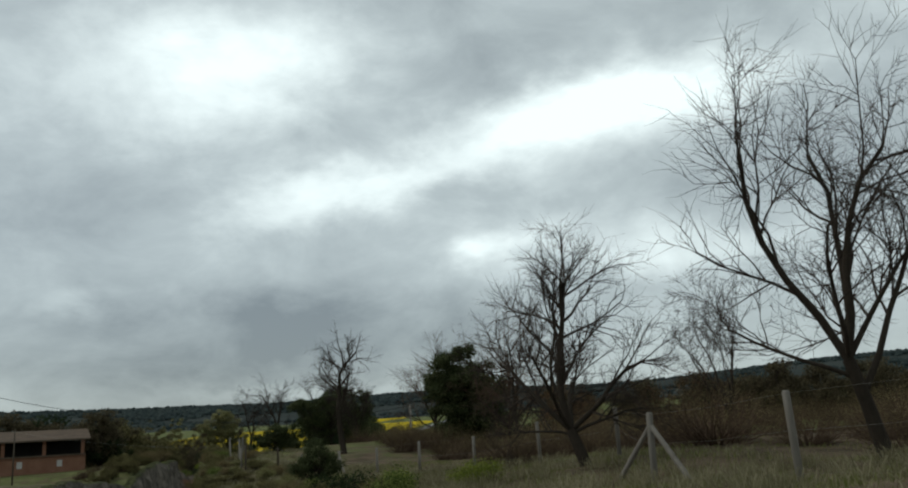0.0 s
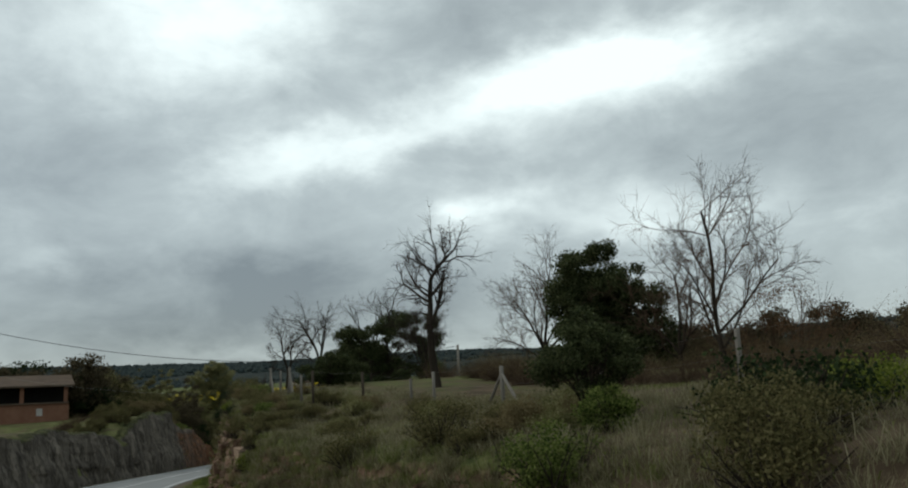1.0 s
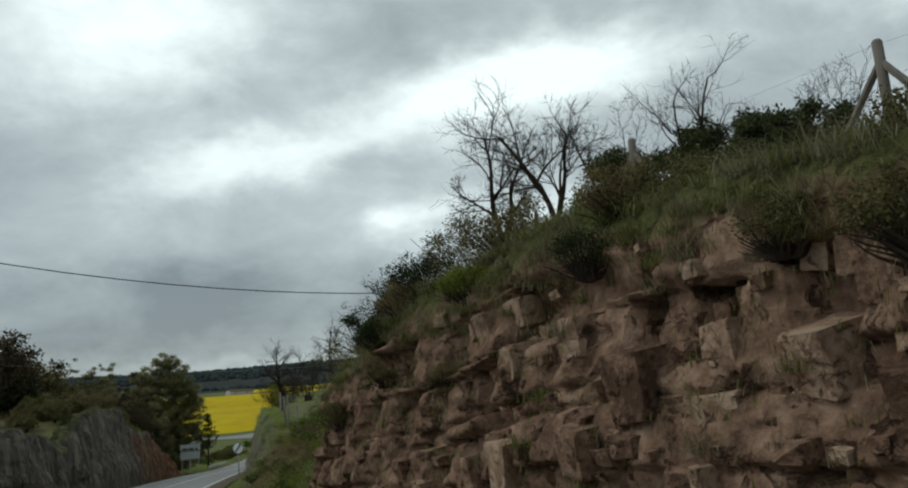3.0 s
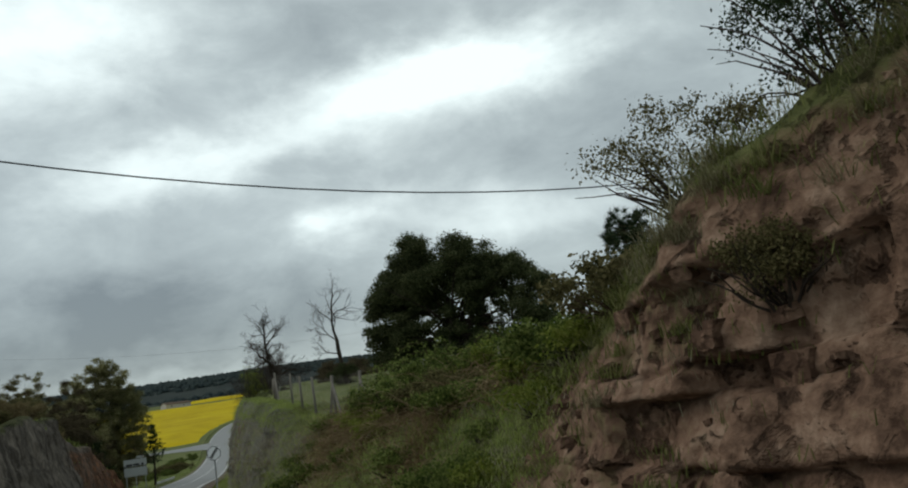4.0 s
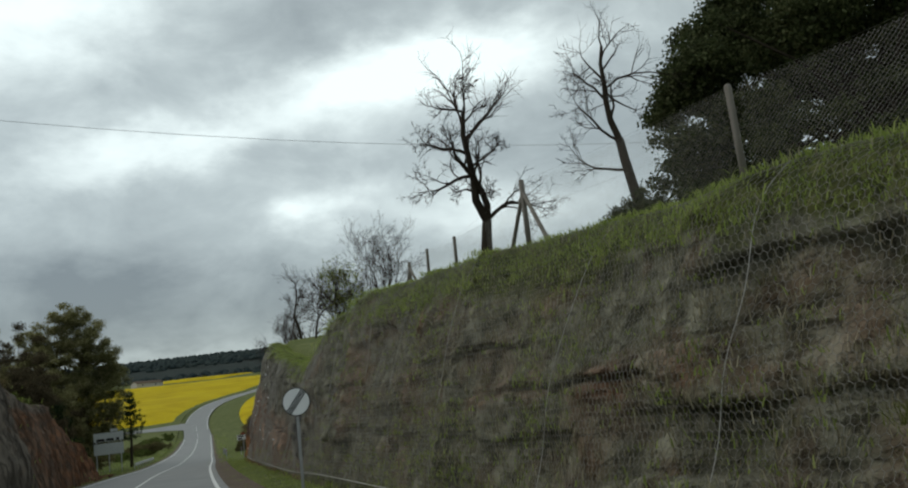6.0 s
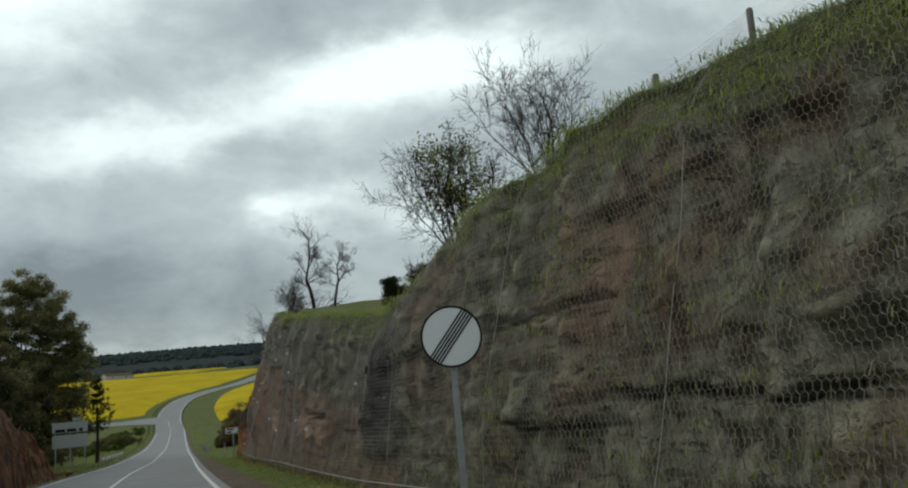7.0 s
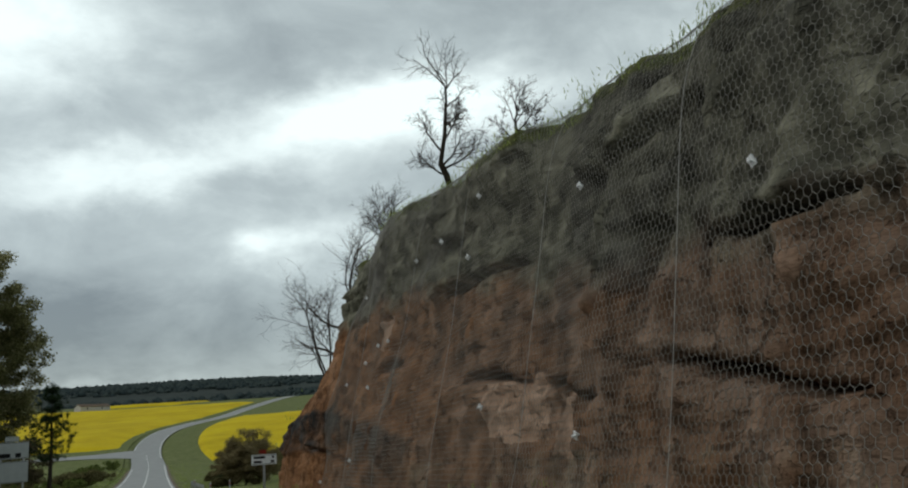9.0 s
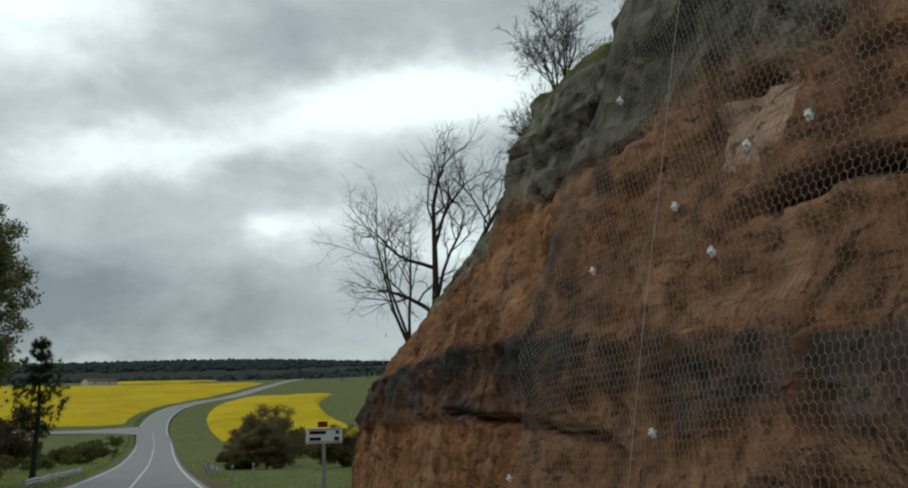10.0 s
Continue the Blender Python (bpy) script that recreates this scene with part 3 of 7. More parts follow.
# ---------------------------------------------------------------- ground
def build_ground():
    rows = [-900, -500, -250, -140, -90, -60, -45, -30, -20] + [v * 1.0 for v in range(-12, 116)] + [116 + 1.5 * v for v in range(0, 60)]
    rows += [208, 216, 226, 238, 250, 265, 280, 296, 312, 330, 348, 366, 386, 406, 430, 456, 484, 514, 548, 586, 630, 680, 740, 800, 870, 950, 1040, 1140, 1250, 1370, 1500, 1650, 1900, 2300, 2700]
    left = [-1900, -1500, -1200, -950, -760, -620, -500, -400, -320, -250, -200, -160, -125, -100, -80, -64, -52, -42, -34, -28, -23, -19, -16, -13.5, -11.5, -10]
    right = [1.2, 2.2, 3.4, 5, 7, 9.5, 12.5, 16, 20, 25, 31, 38, 47, 58, 72, 90, 115, 150, 200, 260, 340, 440, 560, 700, 860, 1050, 1300, 1600, 1950]
    verts, soil, wood, n = [], [], [], 0
    for s in rows:
        (fd, fh), (md, mh), (td, th) = section(s)
        le = left_edge(s)
        ds = left + [-6.6 - 0.3 * le - 0.9, -6.6 - 0.3 * le - 0.35, -7.0, -6.45, -5.9, -5.3, -3.0, 0.0, 2.0, 2.5, 3.1, fd - 0.25]
        cover = max(min((s - 21) / 3, (65 - s) / 3, 1), min((s - 77) / 3, (171 - s) / 3, 1), 0)
        ds += [fd + 0.1 + 1.5 * cover, md + 0.1 + 1.5 * cover, td + 0.1 + 1.2 * cover] + [td + 0.6 + r for r in right]
        heights = {len(ds) - len(right) - 3: 0.0, len(ds) - len(right) - 2: mh, len(ds) - len(right) - 1: th}
        n = len(ds)
        for k, d in enumerate(ds):
            p = at(s, d)
            p.z = p.z + heights[k] - 0.22 * cover if k in heights and cover > 0 else ground_z(s, d)
            if s > 190 and -5.5 < d < 2.2:
                p.z -= 0.6
            if d < -6.5 and d > -6.6 - 0.3 * le - 0.5 and le > 1:
                p.z -= 0.3
            verts.append(p)
            r = math.hypot(p.x, p.y - 120)
            wood.append(min(max((r - 690) / 120, 0), 1) * 0.9 * (1 if p.y > -200 else 0.6))
            bare = 0.0
            if 22 < s < 62 and 3.5 < d < td + 2.5:
                bare = 0.72
            elif -20 < s < 90 and d > 3:
                bare = 0.64 * table(s, (36, 84), (1.0, 0.0)) * table(d, (14, 45), (1.0, 0.2))
            elif s < 190 and d < -6:
                bare = 0.45
            elif 2 < d < 3:
                bare = 0.35
            soil.append(bare + 0.25 * max(0, rough(p.x, p.y, 7, 9)))
    verts = np.array([tuple(v) for v in verts])
    i, j = np.meshgrid(np.arange(len(rows) - 1), np.arange(n - 1), indexing="ij")
    a = (i * n + j).ravel()
    faces = np.stack([a, a + 1, a + n + 1, a + n], 1)
    me = quick_mesh("ground", verts, faces, 4)
    mark(me, "soil", soil)
    mark(me, "wood", wood)
    me.polygons.foreach_set("use_smooth", [True] * len(me.polygons))
    me.materials.append(m_ground)
    tagged(new("ground", me), "rough grassy land with bare soil, rising to wooded hills", "ground", kind="structure")


build_ground()


def ribbon(name, mat, s0, s1, step, d0, d1, lift, kind_label, category, smooth=True):
    ss = np.arange(s0, s1 + 1e-6, step)
    vs = []
    for s in ss:
        for d in (d0, (d0 + d1) / 2, d1):
            p = at(s, d)
            vs.append((p.x, p.y, p.z + lift))
    k = np.arange(len(ss) - 1) * 3
    faces = np.concatenate([np.stack([k, k + 1, k + 4, k + 3], 1), np.stack([k + 1, k + 2, k + 5, k + 4], 1)])
    me = quick_mesh(name, np.array(vs), faces, 4)
    me.materials.append(mat)
    return me


road = tagged(new("road", ribbon("road", m_asphalt, -120, 760, 2.0, -5.3, 2.05, 0.012, "", "")), "grey worn asphalt country road with white edge lines", "road", kind="structure")
for nm, d0, d1, s0, s1 in (("edge_line", 1.64, 1.78, -100, 330), ("edge_line", -5.0, -4.88, -100, 322), ("centre_line", -1.66, -1.54, -100, 322), ("edge_line", 1.64, 1.78, 352, 740), ("edge_line", -5.0, -4.88, 372, 740)):
    part(nm, ribbon(nm, m_paint, s0, s1, 2.0, d0, d1, 0.018, "", ""), m_paint, road, "white painted line")
for k in range(5):
    s0 = 326 + 8 * k
    part("centre_line", ribbon("centre_line", m_paint, s0, s0 + 3.5, 0.5, -1.68, -1.52, 0.018, "", ""), m_paint, road, "white painted line")
# side road that leaves to the left beyond the cutting
side = []
for k in range(25):
    u = k / 24
    side.append((368 - 4 * u, -4.0 - 130 * u, 3.4 + 9.0 * (1 - u) ** 14))
vs_ = []
for s0, d0, w in side:
    for e in (1.0, 0.33, -0.33, -1.0):
        q = at(s0 + w * e, d0)
        vs_.append((q.x, q.y, ground_z(s0 + w * e, d0) + 0.14 if d0 < -5.3 else q.z + 0.008))
k = (np.arange(24)[:, None] * 4 + np.arange(3)[None, :]).ravel()
mb = quick_mesh("side_road", np.array(vs_), np.stack([k, k + 4, k + 5, k + 1], 1), 4)
tagged(part("side_road", mb, m_asphalt), "pale asphalt side road joining the main road", "road", kind="structure")
tagged(part("gravel_verge", ribbon("gravel_verge", m_gravel, -60, 330, 2.0, 2.04, 3.05, -0.015, "", ""), m_gravel), "gravelly verge along the asphalt edge", "verge", kind="structure")
tagged(part("gravel_verge", ribbon("gravel_verge", m_gravel, -60, 320, 2.0, -5.9, -5.29, -0.015, "", ""), m_gravel), "gravelly verge along the asphalt edge", "verge", kind="structure")


# ---------------------------------------------------------------- rock faces
def face_point(s, v, sections):
    """v 0..1 up the face, 1..1.3 back over its upper edge."""
    (fd, fh), (md, mh), (td, th) = sections
    if v <= 0.45:
        u = v / 0.45
        return fd + (md - fd) * u, mh * u
    if v <= 1.0:
        u = (v - 0.45) / 0.55
        return md + (td - md) * u, mh + (th - mh) * u
    u = (v - 1.0) / 0.3
    return td + 1.6 * u, th + 0.10 * u - 0.10 * u * u


def relief(s, h, x, y, z):
    """Beds, joints, blocks, bulges and clefts of the sandstone, out of the face."""
    hb = (h + 0.35 * rough(s, 0, 3, 8) + 0.12 * rough(s, h, 6, 1.5)) / 0.62
    k = math.floor(hb)
    fr = hb - k
    bed = 0.26 * noise.noise((k * 7.31, s * 0.22, 1.7)) + 0.10 * noise.noise((k * 2.77, s * 0.9, 6.1))
    notch = -0.13 * max(0.0, 1 - fr / 0.14) * max(0.0, noise.noise((k * 3.17, s * 0.35, 9.2)) + 0.35)
    js = (s + 0.22 * h + 0.5 * rough(s, h, 2, 2.4)) / 1.15
    kj = math.floor(js)
    fj = js - kj
    block = 0.20 * noise.noise((kj * 5.37, k * 2.91, 4.4))
    crack = -0.16 * max(0.0, 1 - min(fj, 1 - fj) / 0.07) * max(0.0, noise.noise((kj * 1.73, h * 0.5, 8.3)) + 0.25)
    if s > 118:
        upper = table(s, (118, 124, 134, 140, 146, 160), (2.4, 3.0, 4.2, 5.2, 5.4, 5.2))
        smooth = 1 - 0.6 * max(0.0, min((s - 118) / 6, (upper - h) / 0.4, 1.0))
        bed, notch, block, crack = bed * smooth, notch * smooth, block * smooth, crack * smooth
        band = dark_band(s, h)
        if band > 0:
            crack += band * (0.10 + 0.16 * rough(s, h * 0.12, 5, 0.34) + 0.10 * rough(s, h * 0.3, 2, 0.16))
    flutes = 0.20 * rough(s, h * 0.15, 5, 1.1) + 0.13 * rough(s, h * 0.25, 9, 0.42)
    lumps = 0.40 * rough(x, y, z * 1.3, 5.0) + 0.16 * rough(x, y, z * 1.6, 1.7) + 0.11 * rough(x, y, z * 2, 0.6) + 0.08 * rough(x, y, z * 1.5, 0.28)
    return bed + notch + block + crack + flutes + lumps


BEDS = [0.0]
bed_rng = random.Random(41)
while BEDS[-1] < 6.0:
    BEDS.append(BEDS[-1] + bed_rng.choice((0.10, 0.16, 0.24, 0.34, 0.48, 0.62)) * bed_rng.uniform(0.85, 1.15))
BED_WIDE = [bed_rng.uniform(0.35, 1.3) for _ in BEDS]


def ledge_relief(s, h, v, x, y, z):
    """Broken beds of the low bank: blocks standing out or fallen away, open joints, hollow layers, soil above."""
    hb = min(max(h + 0.30 * rough(s, 0, 3, 6) + 0.05 * rough(s, h, 6, 0.7), 0.0), 5.9)
    k = int(np.searchsorted(BEDS, hb, side="right")) - 1
    low, tall, wide = BEDS[k], BEDS[k + 1] - BEDS[k], BED_WIDE[k]
    js = (s + 0.12 * hb + 3.3 * k + 0.16 * rough(s, h, 2, 0.9)) / wide
    kj = math.floor(js)
    up, side = hb - low, (js - kj) * wide
    edge = min(up, tall - up, side, wide - side)
    pick = noise.noise((kj * 5.37 + 0.5, k * 2.91 + 0.3, 4.4))
    block = 0.55 * pick - (0.32 if pick < -0.22 else 0.0)
    shelf = 0.42 * noise.noise((k * 7.31, s * 0.16, 1.7)) - (0.30 if noise.noise((k * 3.7, s * 0.22, 8.8)) > 0.30 else 0.0)
    joint = -0.30 * max(0.0, 1 - edge / 0.05) * max(0.0, 0.55 + noise.noise((kj * 1.7, k * 2.3, s * 0.4)))
    stony = table(s, (20, 28, 36, 42, 58, 63), (0.25, 0.45, 0.6, 1.0, 1.0, 0.3)) * min(max((0.86 - v) / 0.12, 0.0), 1.0)
    stony *= min(max(0.9 + 1.6 * rough(s, h, 21, 2.6), 0.25), 1.0)
    lumps = 0.30 * rough(x, y, z * 1.3, 3.5) + 0.14 * rough(x, y, z * 1.6, 1.1) + 0.09 * rough(x, y, z * 2, 0.4) + 0.05 * rough(x, y, z, 0.16)
    return stony * (block + shelf + joint) + lumps


# overhung ledges and dark clefts: s0, s1, height, depth, thickness, slant
CLEFTS = [(119.4, 124.2, 1.58, 0.85, 0.22, 0.06), (123.2, 126.4, 1.9, 0.5, 0.16, 0.2), (126.8, 130.6, 1.5, 0.6, 0.18, 0.17), (126.6, 129.4, 3.0, 0.7, 0.20, 0.03), (130.9, 133.4, 1.88, 0.5, 0.16, 0.15), (133.3, 136.6, 2.3, 0.8, 0.22, 0.06), (127.0, 129.0, 3.05, 0.3, 0.12, 0.03), (133.6, 139.0, 4.1, 0.28, 0.14, 0.06),
          (141.4, 143.6, 4.55, 0.45, 0.18, 0.16), (139.5, 143.6, 3.1, 0.32, 0.22, 0.09), (143.6, 151.0, 1.12, 0.42, 0.16, 0.12), (141.0, 145.0, 0.55, 0.4, 0.14, 0.03), (144.2, 149.6, 4.95, 0.55, 0.16, 0.09),
          (103, 108, 2.5, 0.16, 0.10, 0.03), (88, 94, 1.5, 0.2, 0.10, 0.02), (92, 98, 2.3, 0.16, 0.09, 0.02), (99, 104, 1.2, 0.2, 0.10, 0.04), (146, 152, 6.4, 0.3, 0.15, 0.03)]


def cleft(s, h):
    cut = 0.0
    for s0, s1, ch, deep, thick, slant in CLEFTS:
        if s0 < s < s1:
            line = ch + slant * (s - s0) + 0.14 * rough(s, ch, 0, 1.1) + 0.06 * rough(s, ch, 4, 0.35)
            end = min((s - s0) / 1.2, (s1 - s) / 1.2, 1)
            w = (h - line) / (thick * end + 0.02)
            if 0 <= w < 1:
                cut = max(cut, deep * end * math.sin(math.pi * min(w * 1.2, 1)))
            elif 1 <= w < 3:
                cut -= 0.10 * end * (3 - w) / 2
    return cut


def surface(s, v, strength):
    """A point of the weathered face, and the way out of it."""
    sec = section(s)
    d, h = face_point(s, v, sec)
    p = at(s, d, h)
    w = on_road(s)[1]
    soft = strength * (0.35 + 0.65 * steepness(s))
    lumpy = ledge_relief(s, h, v, p.x, p.y, p.z) if s < 68 else relief(s, h, p.x, p.y, p.z)
    out = lumpy * soft * min(1, 0.25 + 3.0 * v) * (1.0 if v <= 1 else max(0.15, 1 - (v - 1) * 3.2))
    out -= cleft(s, h) if v < 1 else 0
    if v > 0.86:
        round_off = min((v - 0.86) / 0.14, 1)
        out -= 0.25 * round_off * round_off * (1 if v <= 1 else 0.5)
    z = p.z - 0.35 * max(0, (v - 1.12) / 0.18) + (0.12 * rough(p.x, p.y, 2, 0.9) if v > 0.95 else 0)
    return Vector((p.x - out * w[1], p.y + out * w[0], z)), Vector((-w[1], w[0], 0)), h


# flakes of stone that fell out not long ago: s0, s1, h0, h1
PALE = [(120.6, 124.9, 1.25, 1.62), (122.5, 124.9, 1.5, 2.05), (133.95, 134.95, 1.66, 2.3), (132.85, 133.9, 1.5, 2.3), (131.75, 132.5, 1.28, 1.95), (142.0, 143.1, 4.0, 4.62)]


def pale_at(s, h):
    """Ragged towards the rim of each scar."""
    best = 0.0
    for s0, s1, h0, h1 in PALE:
        inside = min(s - s0, s1 - s, h - h0, h1 - h)
        if inside > -0.1:
            best = max(best, min(0.42 + 1.1 * (inside + 0.1), 0.75))
    return best


def rock_face(name, label, s0, s1, ds, nv, strength, lichen_of, grass_of, mat):
    ss = np.arange(s0, s1 + 1e-6, ds)
    vv = np.concatenate([np.linspace(0, 1.0, nv), np.linspace(1.0, 1.3, 6)[1:]])
    verts, lich, gr, pale, damp = [], [], [], [], []
    for s in ss:
        th = edge_height(s)
        ends = min((s - s0) / 2.0, (s1 - s) / 2.0, 1.0)
        for v in vv:
            p, way, h = surface(s, v, strength)
            p -= way * 0.7 * (1 - ends)
            verts.append((p.x, p.y, p.z - (0.25 if v == 0 else 0)))
            lich.append(lichen_of(s, h, th))
            gr.append(grass_of(s, v, h, th))
            pale.append(pale_at(s, h))
            run = s - 0.05 * h
            wet = 0.15 + 0.42 * dark_band(s, h) + (0.12 if 126 < s < 133 and h > 3 else 0.0)
            wet += 0.55 * max(0.0, min((run - 111.0) / 1.2, (115.3 - run) / 1.2, (h - 0.2) / 0.6, 1.0)) + 0.16 * max(0.0, min((s - 116) / 3, h - 2.2, 1.0))
            damp.append(wet)
    verts = np.array(verts)
    n = len(vv)
    i, j = np.meshgrid(np.arange(len(ss) - 1), np.arange(n - 1), indexing="ij")
    a = (i * n + j).ravel()
    me = quick_mesh(name, verts, np.stack([a, a + 1, a + n + 1, a + n], 1), 4)
    mark(me, "lichen", lich)
    mark(me, "grass", gr)
    mark(me, "pale", pale)
    mark(me, "damp", damp)
    mark(me, "dull", np.repeat([table(s, (76, 130, 136, 142, 150), (0.66, 0.64, 0.50, 0.26, 0.16)) for s in ss], len(vv)))
    me.polygons.foreach_set("use_smooth", [True] * len(me.polygons))
    me.materials.append(mat)
    return tagged(new(name, me), label, "rock face", kind="structure")


def dark_band(s, h):
    """Fluted dark layer low on the last buttress."""
    if s < 137:
        return 0.0
    low = table(s, (137, 140, 143, 145, 149, 152), (0.2, 1.2, 1.4, 1.75, 1.7, 1.9)) + 0.25 * rough(s, 0, 4, 0.9)
    high = table(s, (137, 140.5, 143, 147, 150.5, 153), (1.5, 2.2, 2.45, 2.95, 3.25, 3.3)) + 0.12 * rough(s, 0, 8, 0.8)
    return max(0.0, min((h - low) / 0.2, (high - h) / 0.15, 1.0)) * min((s - 137) / 2, 1)


def lichen_netted(s, h, th):
    bare_top = table(s, (76, 100, 112, 116, 120, 124, 128, 133, 137, 140, 143, 146, 150, 160), (-1, 0.3, 0.8, 1.6, 2.1, 2.6, 3.1, 3.7, 4.3, 4.9, 5.3, 5.2, 5.6, 5.0)) + 0.5 * rough(s, 0, 2, 2.2)
    a = 0.5 + 0.40 * min(max((h - bare_top) / 0.45, -1), 1)
    if s < 111:
        a = 0.68 + 0.35 * rough(s, h * 1.6, 3, 3.0) + 0.45 * rough(s, h * 1.4, 8, 0.9) + 0.12 * (h < 1.4)
    if s < 138 and h < 1.3:
        a = max(a, 0.30 + 0.25 * rough(s, h, 7, 2.5))
    return a + 0.10 * dark_band(s, h)


def grass_netted(s, v, h, th):
    g = 0.05 + 0.85 * min(max((v - 0.93) / 0.06, 0), 1)
    if s < 112:
        u = min(max((112 - s) / 14, 0), 1)
        g = max(g, 0.05 + u * (0.26 + 0.16 * rough(s, h * 1.5, 12, 2.2) + 0.46 * min(max((v - 0.74) / 0.18, 0), 1)))
    if v < 0.06:
        g = max(g, 0.5)
    return g


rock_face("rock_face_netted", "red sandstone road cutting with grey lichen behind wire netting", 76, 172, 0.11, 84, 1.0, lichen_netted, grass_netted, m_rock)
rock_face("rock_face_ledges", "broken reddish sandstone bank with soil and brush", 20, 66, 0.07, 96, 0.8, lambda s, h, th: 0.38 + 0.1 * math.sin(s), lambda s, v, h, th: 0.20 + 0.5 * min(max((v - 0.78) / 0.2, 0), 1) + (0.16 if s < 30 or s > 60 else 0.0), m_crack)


def left_face():
    ss = np.arange(48, 158, 0.22)
    vv = np.linspace(0, 1.25, 34)
    verts, lich, gr = [], [], []
    for s in ss:
        le = max(left_edge(s), 0.05)
        base, w = on_road(s)
        for v in vv:
            d, h = (-6.5 - 0.3 * le * v, le * v) if v <= 1 else (-6.5 - 0.3 * le - 3.0 * (v - 1), le + 0.3 * (v - 1) - 2.0 * max(0, v - 1.15))
            p = at(s, d, h)
            o = (0.7 * relief(s, h, p.x, p.y, p.z) + 0.55 * rough(s, h * 0.12, 3, 1.9) + 0.7 * rough(s, h * 0.4, 9, 6.0)) * min(1, 4 * v) + (0.25 if v < 1 else 0) - 0.5 * max(0, v - 0.8)
            verts.append((p.x + o * w[1], p.y - o * w[0], p.z + 0.5 * rough(s, 0, 2, 4.0) * min(v, 1.0) - (0.2 if v == 0 else 0)))
            lich.append(table(s, (48, 122, 130, 150), (0.85, 0.75, 0.35, 0.1)) + (0.2 if h > 4.5 else 0.0))
            gr.append(0.05 + 0.85 * min(max((v - 0.90) / 0.15, 0), 1) * (1.0 if s < 130 else 0.5))
    n = len(vv)
    i, j = np.meshgrid(np.arange(len(ss) - 1), np.arange(n - 1), indexing="ij")
    a = (i * n + j).ravel()
    rust = [0.85 - v for v in lich]
    me = quick_mesh("rock_face_opposite", np.array(verts), np.stack([a, a + n, a + n + 1, a + 1], 1), 4)
    mark(me, "rust", rust)
    mark(me, "grass", gr)
    me.polygons.foreach_set("use_smooth", [True] * len(me.polygons))
    me.materials.append(m_leftrock)
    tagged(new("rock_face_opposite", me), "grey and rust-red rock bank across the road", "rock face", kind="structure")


left_face()


# ---------------------------------------------------------------- plants: builders
def limb(mb, p, d, length, r0, r1, segs, wobble, rise, rng, sides):
    pts, rad = [p.copy()], [r0]
    d = d.normalized()
    for k in range(segs):
        d = (d + Vector((rng.gauss(0, wobble), rng.gauss(0, wobble), rng.gauss(0, wobble) + rise))).normalized()
        p = p + d * (length / segs)
        pts.append(p.copy())
        rad.append(r0 + (r1 - r0) * (k + 1) / segs)
    mb.tube(pts, rad, sides, cap=False)
    return pts, rad, d


